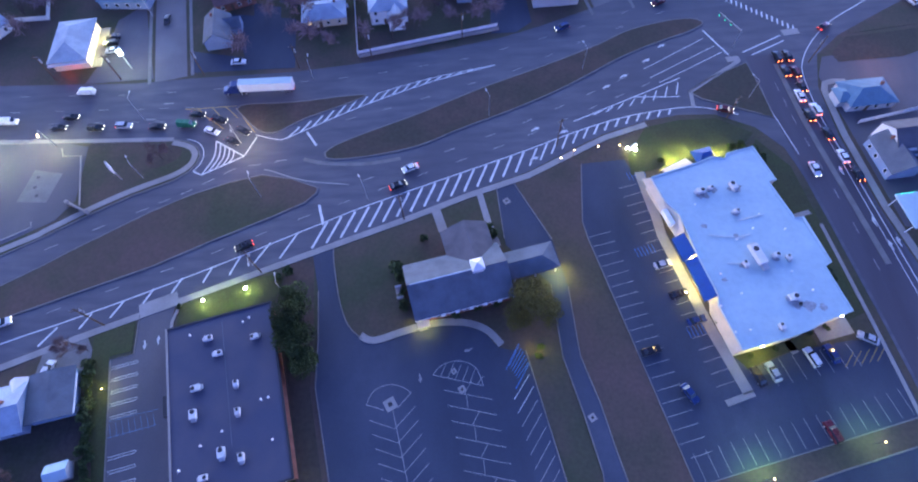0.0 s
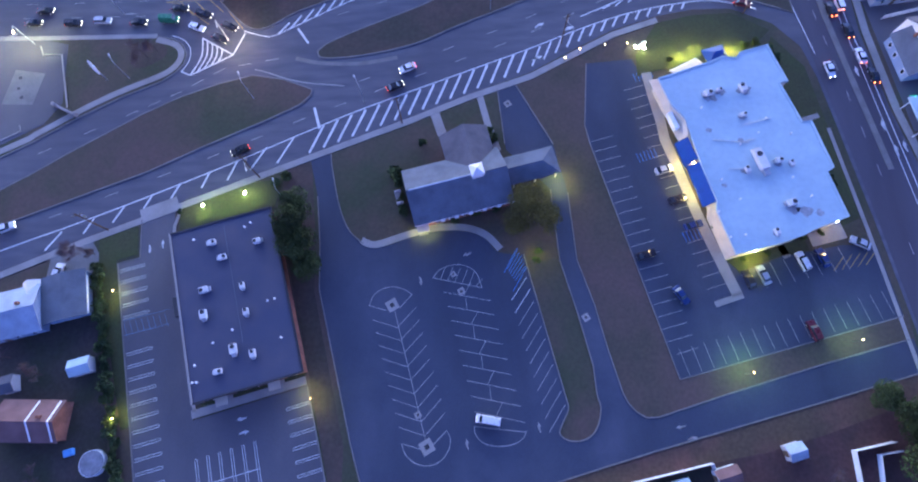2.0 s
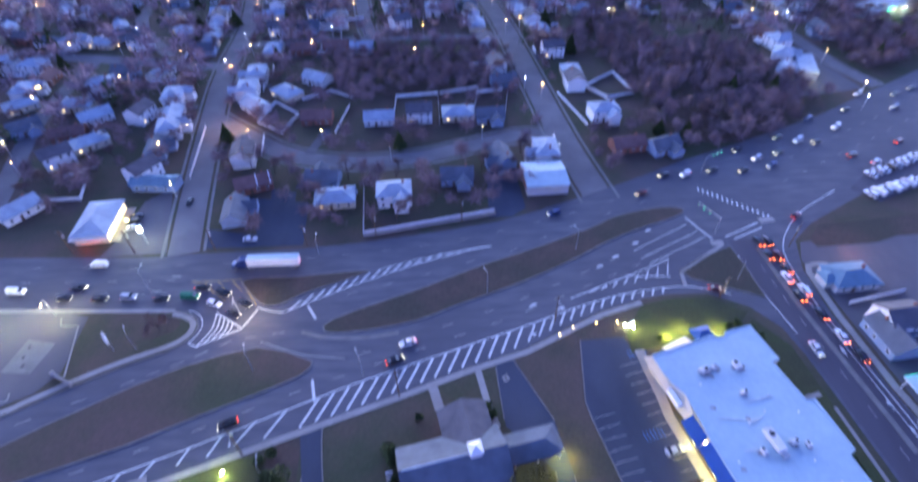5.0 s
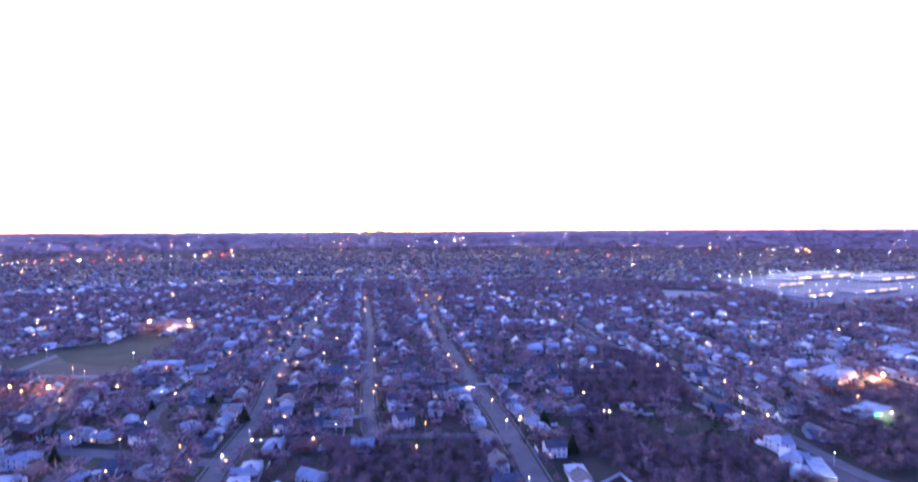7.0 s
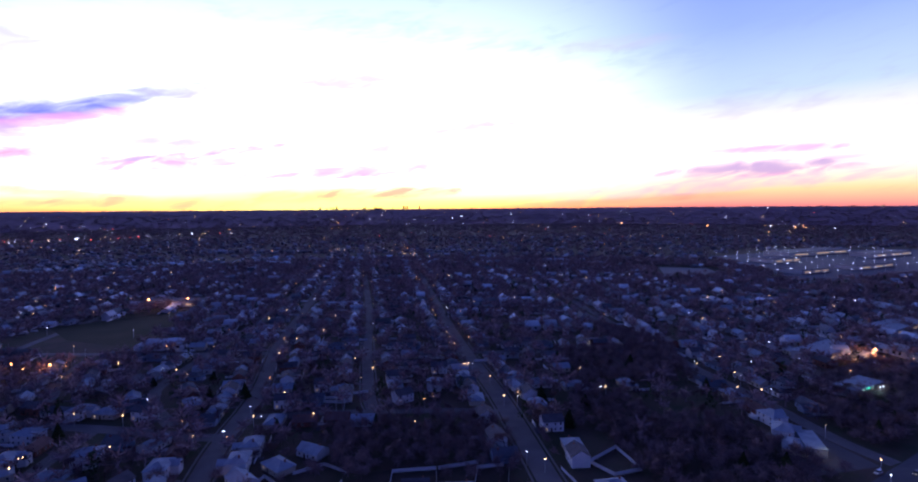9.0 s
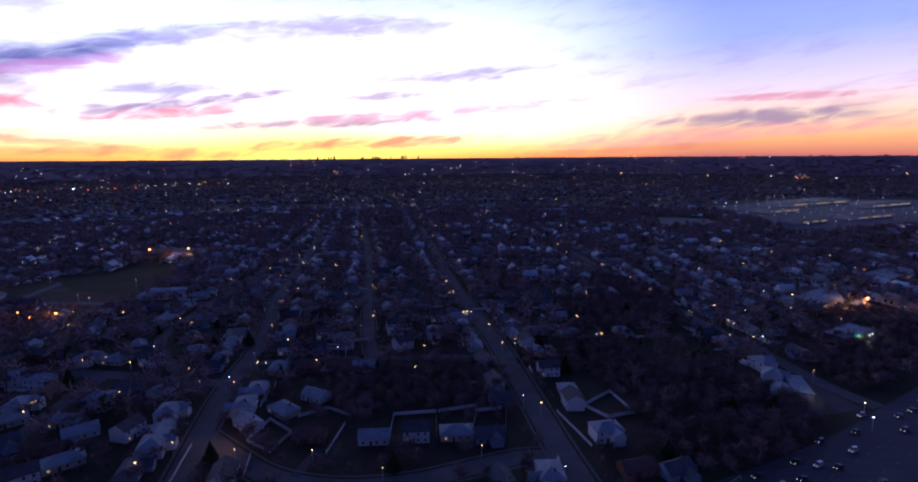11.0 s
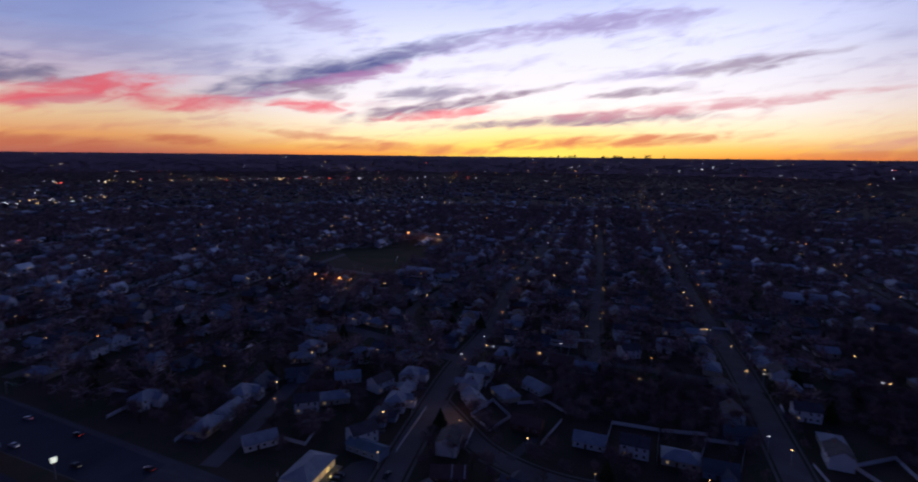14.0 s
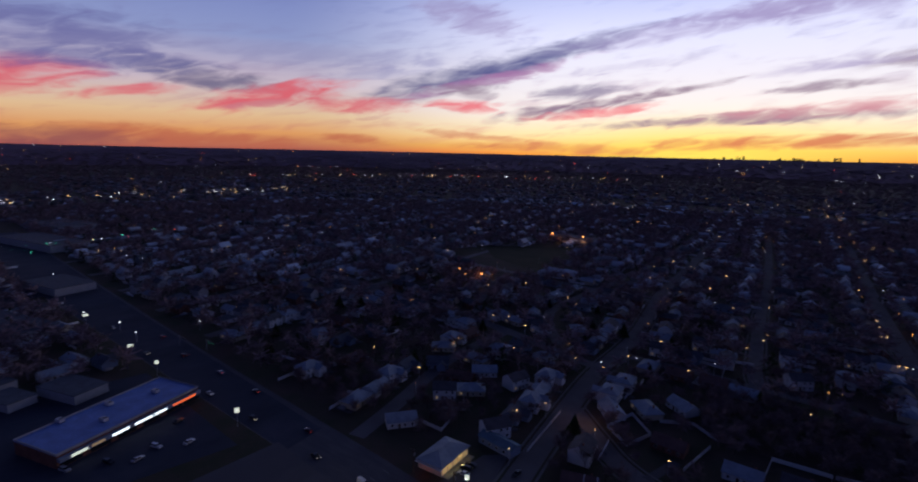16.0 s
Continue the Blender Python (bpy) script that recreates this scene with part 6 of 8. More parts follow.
def car(x, y, yaw, colour, style="sedan", lights="both", note="on the road", group="traffic"):
    m = pose(x, y, 0.06, 0, 0, yaw)
    key = (colour, style, lights, note, group)
    if key in made_cars:
        return copy_thing(made_cars[key], m)
    body, cabin, (r0, r1, rz) = dict(sedan=SEDAN, suv=SUV, van=VAN)[style]
    word = dict(sedan="saloon car", suv="boxy sport utility car", van="panel van")[style]
    t = thing("car" if style != "van" else "van", m, "%s %s %s" % (dict(red="dark red", blue="dark blue").get(colour, colour), word, note), "van" if style == "van" else "car", group)
    made_cars[key] = t
    p = paints[colour]
    part("body", extruded(body, 0.9, 0, 0.06), p, t)
    part("cabin_glass", extruded(cabin, 0.84, 0, 0.17), M["glass"] if style != "van" else p, t, "dark glass" if style != "van" else "")
    part("roof_panel", box(bmesh.new(), (r0 + r1) / 2, 0, rz, r1 - r0 + 0.1, 1.36, 0.05, 0, 0.02), p, t)
    if style == "van":
        part("windscreen", moved(box(bmesh.new(), 0, 0, 0, 0.9, 1.4, 0.05), pose(1.53, 0, 1.66, 0, 52, 0)), M["glass"], t, "dark glass")
    wb = body[1][0] - 0.9
    for sx in (wb, -wb):
        for sy in (0.82, -0.82):
            w = part("wheel", tyre_me, None, t)
            w.matrix_basis = pose(sx, sy, 0.33)
            part("rim", rim_me, None, w)
    L = body[2][0]
    hz = body[2][1] + 0.02
    for sy in (0.62, -0.62):
        part("headlight", box(bmesh.new(), L - 0.06, sy, hz - 0.08, 0.14, 0.3, 0.16, 0, 0.03), M["bulb_head"] if lights == "both" else M["glass"], t, "glowing headlight" if lights == "both" else "")
        part("taillight", box(bmesh.new(), -L + 0.04, sy, hz, 0.14, 0.34, 0.18, 0, 0.03), M["bulb_brake"] if lights == "rear" else M["bulb_tail"] if lights else M["glass"], t, "red tail light" if lights else "")
    return t


for x, y, yaw, c, st in (  # queue at the junction, heading east
        (-132.8, 109.1, -3, "white", "van"), (-117.1, 106.1, -3, "black", "sedan"), (-105.8, 105.2, -3, "black", "suv"), (-114.6, 110.0, -3, "black", "sedan"), (-97.5, 105.5, -3, "silver", "suv"), (-87.5, 104.5, -3, "black", "sedan"),
        (-78.8, 104.8, -5, "green", "van"), (-76.4, 108.6, -8, "black", "sedan"), (-70.9, 101.9, -25, "white", "sedan"), (-69.3, 106, -20, "black", "suv"), (-64.2, 97.9, -30, "black", "sedan"), (-61.7, 101.6, -30, "black", "sedan"),
        # along the lower carriageway, heading west
        (-13, 85.3, 202, "white", "sedan"), (-16.3, 79.9, 22, "black", "sedan"), (-55.6, 63.3, 202, "black", "suv"), (-111.6, 45.4, 20, "white", "suv"), (78.3, 100.6, -20, "red", "sedan"),
        (35.9, 137.9, 205, "blue", "suv"), (69.2, 147.6, 205, "red", "sedan"), (-112.8, 119.7, 178, "white", "van")):
    car(x, y, yaw, c, st)
for x, y, c, st in (  # queue on the cross street
        (99.7, 120.3, "black", "suv"), (103.0, 120.6, "black", "sedan"), (100.2, 114.4, "black", "sedan"), (103.1, 113.8, "red", "suv"), (103.0, 108.2, "black", "sedan"), (101.2, 104.4, "white", "sedan"), (103.8, 98.9, "white", "suv"), (101.2, 97.0, "black", "suv"),
        (104.1, 90.2, "black", "sedan"), (105.3, 82.2, "white", "sedan"), (107.0, 76.2, "black", "sedan")):
    car(x, y, 94, c, st, "rear", "waiting in the queue")
car(118.5, 132.6, 35, "red", "sedan")
car(96.3, 78.5, -84, "white", "sedan")
for i, (x, y) in enumerate(((115.5, 173.6), (155.4, 195.2), (135.7, 181.5), (120.4, 167.1), (130.7, 170.8), (142.8, 178.9), (149.5, 177.4), (124, 162.1), (112, 159.5), (189.7, 215.8), (176, 202.1), (163.9, 188.2), (206.3, 215), (198.2, 202.6), (216.9, 219.5), (231.1, 229.7), (80.8, 158.1), (89.1, 158.1), (100, 160.5))):
    car(x, y, 208, ("black", "blue", "black", "silver", "black", "white")[i % 6], ("sedan", "suv")[i % 2])
for i, (x, y) in enumerate(((158.4, 167.5), (182.7, 176.1), (164.7, 162.1), (206.6, 190.7), (230, 198), (252, 216), (268, 230))):
    car(x, y, 28, ("black", "red", "silver", "white")[i % 4], ("suv", "sedan")[i % 2])
for x, y, yaw, c, st, note in ((49.5, 52.6, 14, "silver", "sedan", "parked in the lot"), (48.5, 21.4, -60, "blue", "sedan", "parked in the lot"), (64.4, 24.3, 106, "black", "sedan", "parked in the lot"), (67.9, 25.2, 106, "silver", "sedan", "parked in the lot"), (77.4, 28, 106, "white", "suv", "parked in the lot"),
                               (82.2, 28.6, 106, "blue", "sedan", "parked in the lot"), (76.2, 12.2, 104, "red", "suv", "parked in the lot"), (54.1, 37.9, 14, "blue", "sedan", "parked in the lot"), (51.5, 44.7, 14, "black", "sedan", "parked in the lot"), (42, 31.3, 14, "black", "sedan", "parked in the lot"),
                               (91.6, 31.8, 150, "silver", "sedan", "parked in the lot"), (3.2, -3.6, 168, "white", "van", "parked in the lot"), (-111.1, 143.8, 190, "black", "sedan", "parked in the lot"), (-111, 140.8, 190, "black", "suv", "parked in the lot"), (-109.7, 137.6, 190, "white", "sedan", "parked in the lot"),
                               (-94.9, 151, -85, "black", "sedan", "parked in the lot"), (-67.5, 129.6, 0, "white", "sedan", "parked in the lot"), (-96.4, 33.4, 80, "white", "suv", "parked in the lot")):
    car(x, y, yaw, c, st, False, note, "parked cars")


sheet("dealer_lot", [(146, 147), (160, 158), (192, 172), (204, 164), (180, 150), (152, 139)], 0.07, M["asphalt_dark"], "dark asphalt lot with rows of parked cars", "car park")
for i in range(10):
    x, y = lerp((158, 154.4), (188, 167.4), i / 9)
    car(x, y, 118, ("white", "silver", "white", "black", "silver")[i % 5], ("sedan", "suv")[i % 2], False, "parked in the lot", "parked cars")
for i in range(7):
    x, y = lerp((150.6, 142.6), (171.6, 149.6), i / 6)
    car(x, y, 112, ("white", "white", "silver")[i % 3], ("suv", "van")[i % 2], False, "parked in the lot", "parked cars")


def semi_truck(x, y, yaw):
    t = thing("semi_truck", pose(x, y, 0.06, 0, 0, yaw), "blue lorry tractor with long white box trailer", "truck", "traffic")
    tr = part("trailer", box(bmesh.new(), -4.6, 0, 1.15, 16.2, 2.6, 2.9, 0, 0.06), M["white"], t, "long white box trailer")
    part("trailer_roof", box(bmesh.new(), -4.6, 0, 4.06, 16.0, 2.5, 0.05), M["membrane"], tr)
    part("cab", extruded([(3.9, 0.6), (8.6, 0.6), (8.6, 1.6), (7.3, 1.9), (6.6, 3.0), (5.6, 3.7), (3.9, 3.7)], 1.2, 0, 0.08), paints["blue"], t, "blue tractor cab")
    part("windscreen", moved(box(bmesh.new(), 0, 0, 0, 1.2, 2.0, 0.06), pose(6.98, 0, 2.44, 0, 57, 0)), M["glass"], t)
    for xx in (-11.4, -10.1, 2.0, 3.3, 7.6):
        for s in (1, -1):
            w = part("wheel", tyre_me, None, t)
            w.matrix_basis = pose(xx, s * 1.1, 0.5) @ Matrix.Scale(1.5, 4)
            part("rim", rim_me, None, w)
    for s in (0.8, -0.8):
        part("headlight", box(bmesh.new(), 8.6, s, 1.0, 0.12, 0.4, 0.24, 0, 0.03), M["bulb_head"], t)
        part("taillight", box(bmesh.new(), -12.7, s, 1.0, 0.1, 0.4, 0.2, 0, 0.03), M["bulb_tail"], t)
    return t

for x, y, yaw, c in ((-228, 121, 180, "black"), (-262, 120, 180, "silver"), (-300, 117, 180, "black"), (-340, 121, 180, "black"), (-205, 107, 0, "black"), (-242, 105, 0, "white"), (-318, 104, 0, "black"), (-380, 106, 0, "silver"), (-178, 117, 180, "red"), (-160, 108, 0, "black")):
    car(x, y, yaw, c)


semi_truck(-61, 117.2, 180)


# ---- houses, built once and copied ----
def house_kit(w, d, h, rh, wall, roof, kind, storeys=1, lit=0, wing=False, label=""):
    t = thing("house", Matrix(), label, "house", "suburban houses")
    if kind == "gable":
        part("wall", gabled_wall(bmesh.new(), w, d, h, rh), M[wall], t)
        part("roof", gable(bmesh.new(), w, d, h, rh), M[roof], t)
    else:
        part("wall", box(bmesh.new(), 0, 0, 0, w, d, h), M[wall], t)
        part("roof", hip(bmesh.new(), w, d, h, rh), M[roof], t)
    if wing:
        part("wing_wall", moved(gabled_wall(bmesh.new(), d * 0.7, w * 0.42, h * 0.85, rh * 0.7), pose(w * 0.2, -d * 0.55, 0, 0, 0, 90)), M[wall], t)
        part("wing_roof", moved(gable(bmesh.new(), d * 0.7, w * 0.42, h * 0.85, rh * 0.7), pose(w * 0.2, -d * 0.55, 0, 0, 0, 90)), M[roof], t)
    part("chimney", box(bmesh.new(), w * 0.28, d * 0.12, h * 0.9, 0.7, 0.6, rh + 0.7), M["brick"], t, "brick chimney")
    part("door", box(bmesh.new(), -w * 0.1, -d / 2 - 0.04, 0, 1.0, 0.12, 2.1), M["wood"], t)
    k = 0
    for s in range(storeys):
        for u in (-0.34, 0.08, 0.34):
            for yy in (-d / 2 - 0.02, d / 2 + 0.02):
                if not (wing and u > 0 and yy < 0):
                    window(t, u * w, yy, 0.9 + 2.7 * s, 1.1, 1.3, "y", k < lit)
                    k += 1
    return t


kits = [
    house_kit(13, 8.5, 3.0, 2.4, "white", "shingle_light", "gable", 1, 0, False, "single-storey white-sided house with pale blue-grey roof"),
    house_kit(11, 8.5, 5.4, 2.6, "white", "shingle_dark", "gable", 2, 1, False, "white two-storey house with dark gabled roof"),
    house_kit(14, 9, 3.0, 2.4, "cream", "shingle_light", "hip", 1, 1, False, "cream bungalow with pale hipped roof"),
    house_kit(12, 8, 3.2, 2.8, "siding_blue", "shingle", "gable", 1, 0, True, "blue-sided house with cross-gabled grey roof"),
    house_kit(12, 9, 5.2, 2.4, "white", "shingle_light", "hip", 2, 0, True, "white two-storey house with pale hipped roof"),
    house_kit(13, 8, 3.0, 2.6, "brick", "shingle_red", "gable", 1, 0, False, "brick house with reddish shingle roof"),
]
# the first of each kind stands by the loop street
kit_spots = [(-88, 219, -45), (-12.5, 206, 2), (4.6, 207, 2), (18.4, 204, 4), (68, 203, 8), (-57.5, 207, 0)]
for k_, (x, y, yaw) in zip(kits, kit_spots):
    k_.matrix_basis = pose(x, y, 0, 0, 0, yaw)
spots = [(-75.5, 142.4, 98, 3), (-73.4, 159.4, 20, 5), (-30, 205, 2, 0), (-158, 214, 40, 0), (-184, 205, 40, 3), (-137, 213, 75, 1), (-168, 242, 20, 4), (-145, 256, 75, 0), (-198, 226, 40, 2), (-150, 192, 40, 2), (172, 254, 60, 4), (86, 176, 20, 3), (-41.5, 149, 6, 2), (-20.2, 149, 4, 4), (2.6, 160, 0, 3), (62, 244, 92, 2), (61, 232, 92, 1), (-117.6, 168, 60, 1), (-156.6, 180, 40, 1), (-154, 148, 55, 0), (168, 240, 60, 2), (-76, 231, -42, 2), (-64, 245, -30, 0), (72, 178, 10, 5),
         (121.6, 85.4, 5, 1), (117.2, 80.6, 95, 3), (-94.4, 0.2, -3, 5), (56, -25.5, 12, 0), (70, -34, 10, 0), (133, 82, 6, 3), (128, 66, 5, 0)]
for x, y, yaw, k in spots:
    h_ = copy_thing(kits[k], pose(x, y, 0, 0, 0, yaw))
    if k == 5 and x < 0:
        for u in (1.2, 5.9):
            part("roof_trim", moved(gable(bmesh.new(), 0.1, 8, 3.07, 2.6, 0.14), pose(u, 0, 0)), M["white"], h_, "white trim across the roof")

wh = house_kit(14.5, 10.5, 3.0, 2.3, "siding_blue", "shingle_light", "gable", 1, 0, False, "blue-sided house with pale roof and attached garage")
wh.matrix_basis = pose(-104.4, 23.4, 0, 0, 0, 12)
part("garage_wall", box(bmesh.new(), 12.6, 1.2, 0, 9.4, 10.2, 2.7), M["siding_blue"], wh)
part("garage_roof", moved(gable(bmesh.new(), 10.6, 9.6, 2.7, 0.9, 0.3), pose(12.6, 1.2, 0, 0, 0, 90)), M["shingle"], wh, "grey low-pitched garage roof")
part("gutter", box(bmesh.new(), 17.7, 0.4, 2.4, 0.5, 9.0, 0.3, 0, 0.04), M["white"], wh, "white eave of the garage")
part("porch_roof", moved(gable(bmesh.new(), 4.4, 3.6, 2.6, 1.2, 0.2), pose(5.2, 4.4, 0, 0, 0, 90)), M["white"], wh, "white gabled porch")
tea = house_kit(13.6, 9.0, 2.7, 1.9, "siding", "shingle_teal", "hip", 1, 0, False, "white bungalow with teal-grey hipped roof beside the cross street")
tea.matrix_basis = pose(118.8, 102.8, 0, 0, 0, 4)
part("end_bay", moved(hip(bmesh.new(), 3.6, 5.0, 2.6, 1.2, 0.3, 1.0), pose(-7.2, 0, 0)), M["shingle_teal"], tea, "teal-grey roof of the end bay")
part("end_bay_wall", box(bmesh.new(), -7.2, 0, 0, 3.4, 4.6, 2.55), M["siding"], tea)

# corner store with lit front
st = thing("corner_store", pose(-121.2, 139.4, 0, 0, 0, 6), "corner store with pale hipped roof and floodlit front", "store")
part("wall", box(bmesh.new(), 0, 0, 0, 10.8, 18, 3.8), M["cream"], st)
part("roof", moved(hip(bmesh.new(), 18, 10.8, 3.8, 2.6, 0.7), pose(0, 0, 0, 0, 0, 90)), M["shingle_light"], st, "pale hipped shingle roof")
part("front_step", box(bmesh.new(), 7.0, 0, 0.02, 3.0, 18, 0.18, 0, 0.03), M["concrete"], st, "concrete step along the lit front")
part("south_canopy", box(bmesh.new(), 0, -9.8, 2.9, 12, 1.2, 0.3, 0, 0.05), M["white"], st, "white canopy edge")
for y in (-7, -3.5, 0, 3.5, 7):
    part("shop_window", box(bmesh.new(), 5.44, y, 0.5, 0.1, 2.8, 2.2), M["lit_window"], st, "warmly lit shop window")
ul = thing("store_annex", pose(-110.5, 161.4, 0, 0, 0, -5), "low building with blue-grey roof behind the store", "building")
part("wall", box(bmesh.new(), 0, 0, 0, 17, 6.4, 3.2), M["siding_blue"], ul)
part("roof", gable(bmesh.new(), 17, 6.4, 3.2, 1.4, 0.4), M["shingle_teal"], ul, "blue-grey gabled roof")
for x in (-6, -2.4, 1.2, 5):
    window(ul, x, -3.22, 0.9, 1.2, 1.3, "y")
bw = thing("white_roof_building", pose(35, 156.4, 0, 0, 0, 3), "low shop with white ribbed metal roof", "building")
part("wall", box(bmesh.new(), 0, 0, 0, 15, 15, 4.2), M["siding"], bw)
part("roof", moved(gable(bmesh.new(), 15, 15, 4.2, 1.2, 0.4), Matrix()), M["membrane"], bw, "pale low-pitched metal roof")
part("red_fascia", box(bmesh.new(), -8.0, 0, 2.6, 0.5, 14, 1.4, 0, 0.05), M["brick"], bw, "red fascia")
sheet("white_building_lot", [(14.5, 168.9), (25, 168.5), (26.6, 142), (21.1, 137.4), (13, 137.4)], 0.05, M["asphalt_new"], "dark asphalt drive beside the white-roofed shop", "car park")
lc = thing("store_canopy", pose(114, 62.6, 0, 0, 0, 5), "flat white canopy with green-lit edge", "canopy")
part("roof", box(bmesh.new(), 0, 0, 3.6, 6, 10, 0.5, 0, 0.06), M["membrane"], lc)
for sx in (-2.4, 2.4):
    for sy in (-4, 4):
        part("post", tube(bmesh.new(), (sx, sy, 0), (sx, sy, 3.6), 0.12, 0.12, 8), M["white"], lc)
part("edge_light", box(bmesh.new(), 0, 5.04, 3.7, 5, 0.08, 0.3), M["bulb_green"], lc)

# strip of shops beyond the fuel station
sm = thing("strip_mall", pose(-244, 66, 0, 0, 0, 108), "long strip of shops with blue roof and lit fronts", "building")
part("wall", box(bmesh.new(), 0, 0, 0, 62, 25, 5.6), M["brick"], sm)
part("roof", box(bmesh.new(), 0, 0, 5.61, 62.4, 25.4, 0.25, 0, 0.05), M["blueroof"], sm, "blue membrane roof")
part("parapet", ribbon(bmesh.new(), [(-31, -12.6), (31, -12.6), (31, 12.6), (-31, 12.6), (-31, -12.6)], 0.5, 5.5, 0.9), M["siding"], sm)
part("fascia", box(bmesh.new(), 0, -13.6, 3.2, 62, 1.6, 1.6, 0, 0.06), M["siding_blue"], sm)
for u, w, m_ in ((22, 12, "lit_red"), (10, 6, "lit_strip"), (2, 8, "lit_strip"), (-8, 7, "lit_strip"), (-17, 5, "lit_window"), (-24, 6, "bulb_green")):
    part("shop_sign", box(bmesh.new(), u, -14.45, 3.5, w, 0.12, 0.9), M[m_ if m_ != "bulb_green" else "lit_sign"], sm, "lit blank fascia sign")
for u in (-26, -15, -4, 7, 18, 27):
    part("shop_window", box(bmesh.new(), u, -12.56, 0.4, 8, 0.1, 2.6), M["glass"], sm, "dark shop window")
for i, (x, y) in enumerate(((-250, 48), (-252, 66), (-250, 84), (-238, 60))):
    rooftop_unit(x, y, 5.9, 3, 2, 1.4, 18, "strip mall rooftop units")
sheet("strip_mall_lot", [(-300, 20), (-200, 24), (-190, 92), (-290, 94)], 0.17, M["asphalt_new"], "dim asphalt car park of the shops", "car park")
for i, (x, y) in enumerate(((-212, 70), (-208, 62), (-214, 54), (-206, 80), (-220, 42), (-226, 84))):
    car(x, y, 20 + 90 * (i % 2), ("white", "silver", "black")[i % 3], ("suv", "sedan")[i % 2], False, "parked in the lot", "parked cars")


# ---- fences ----
def fence(pts, h, material, label, step=3.0):
    t = thing("fence", Matrix(), label, "fence", "yard fences")
    for a, b in zip(pts, pts[1:]):
        L = (Vector(b) - Vector(a)).length
        n_ = max(1, round(L / step))
        yaw = math.degrees(math.atan2(b[1] - a[1], b[0] - a[0]))
        for i in range(n_):
            c = lerp(a, b, (i + 0.5) / n_)
            part("panel", box(bmesh.new(), *c, 0.08, L / n_ - 0.12, 0.06, h - 0.1, yaw), M[material], t)
            q = lerp(a, b, i / n_)
            part("post", box(bmesh.new(), *q, 0, 0.14, 0.14, h + 0.08, yaw), M[material], t)
    return t


for pts, h in (([(-32.2, 157), (-29.7, 130.3), (-13.3, 133.8), (15.3, 140)], 1.9), ([(-146.9, 154.2), (-136.1, 154.6), (-139.3, 165)], 1.8), ([(114.1, 93.6), (133, 97.5)], 1.7), ([(10.7, -20.9), (48.8, -13.9), (50.8, -24)], 1.9), ([(77.8, -20), (78.2, -12.6), (86.9, -11.2)], 1.8), ([(82.4, -19), (83.2, -13.6), (88, -13)], 1.6),
               ([(-24, 200), (-24, 226), (-4.4, 228), (-3.6, 200)], 1.8), ([(-3.4, 228), (15, 233), (12, 212)], 1.8), ([(66, 231), (83, 245), (87.6, 223), (74, 219), (66, 231)], 1.8), ([(-84, 206), (-80, 224), (-67, 212), (-71.5, 197), (-84, 206)], 1.8), ([(-48.4, 195), (-45, 219)], 1.7), ([(-94, 281), (-92, 314), (-61, 311), (-57, 279)], 1.8), ([(-68, 226), (-56, 234), (-44, 226)], 1.7), ([(26, 210), (30, 236)], 1.6), ([(-160, 196), (-140, 176), (-150, 168)], 1.8), ([(-100, 166), (-106, 204)], 1.5), ([(60, 196), (52, 226)], 1.5)):
    fence(pts, h, "fence_white", "white vinyl privacy fence round a yard")
ret = solid("retaining_wall", ribbon(bmesh.new(), [(-29.4, 129.7), (-13.2, 133.1), (15.5, 139.2)], 0.8, 0, 1.0), M["concrete"], "low pale concrete wall along the highway", "wall", kind="structure")
pl_ = thing("round_pool", pose(-80.9, -8.9, 0), "round above-ground pool with grey winter cover", "pool")
part("pool_wall", tube(bmesh.new(), (0, 0, 0), (0, 0, 1.2), 2.7, 2.7, 24), M["white"], pl_)
part("cover", tube(bmesh.new(), (0, 0, 1.2), (0, 0, 1.28), 2.6, 2.5, 24), M["pool"], pl_)
for x, y, w, d, rf, lab in ((-86.4, 11.3, 3.4, 4.4, "membrane", "small garden shed with pale roof"), (51.2, -16.2, 3, 4.6, "shingle_red", "garden shed with reddish roof"), (65.8, -12.2, 3.0, 3.4, "shingle_light", "small shed with pale stained roof"), (41, -21, 8, 6, "membrane", "outbuilding with bright white roof"), (-101.9, 8.1, 3.6, 2.6, "shingle_dark", "small dark-roofed garden shed")):
    s_ = thing("garden_shed", pose(x, y, 0, 0, 0, 14), lab, "shed", "garden sheds")
    part("wall", gabled_wall(bmesh.new(), d, w, 2.2, 0.8), M["siding"], s_)
    part("roof", gable(bmesh.new(), d, w, 2.2, 0.8, 0.2, 0.1), M[rf], s_)
    part("door", box(bmesh.new(), -d / 2 - 0.03, 0, 0, 0.08, 1.2, 1.9), M["wood"], s_)
tp = thing("tarp_stack", pose(-86.6, -6.6, 0, 0, 0, 14), "small stack under a blue tarp", "stack")
part("tarp", box(bmesh.new(), 0, 0, 0, 2.2, 1.5, 1.0, 0, 0.2), M["tarp"], tp)

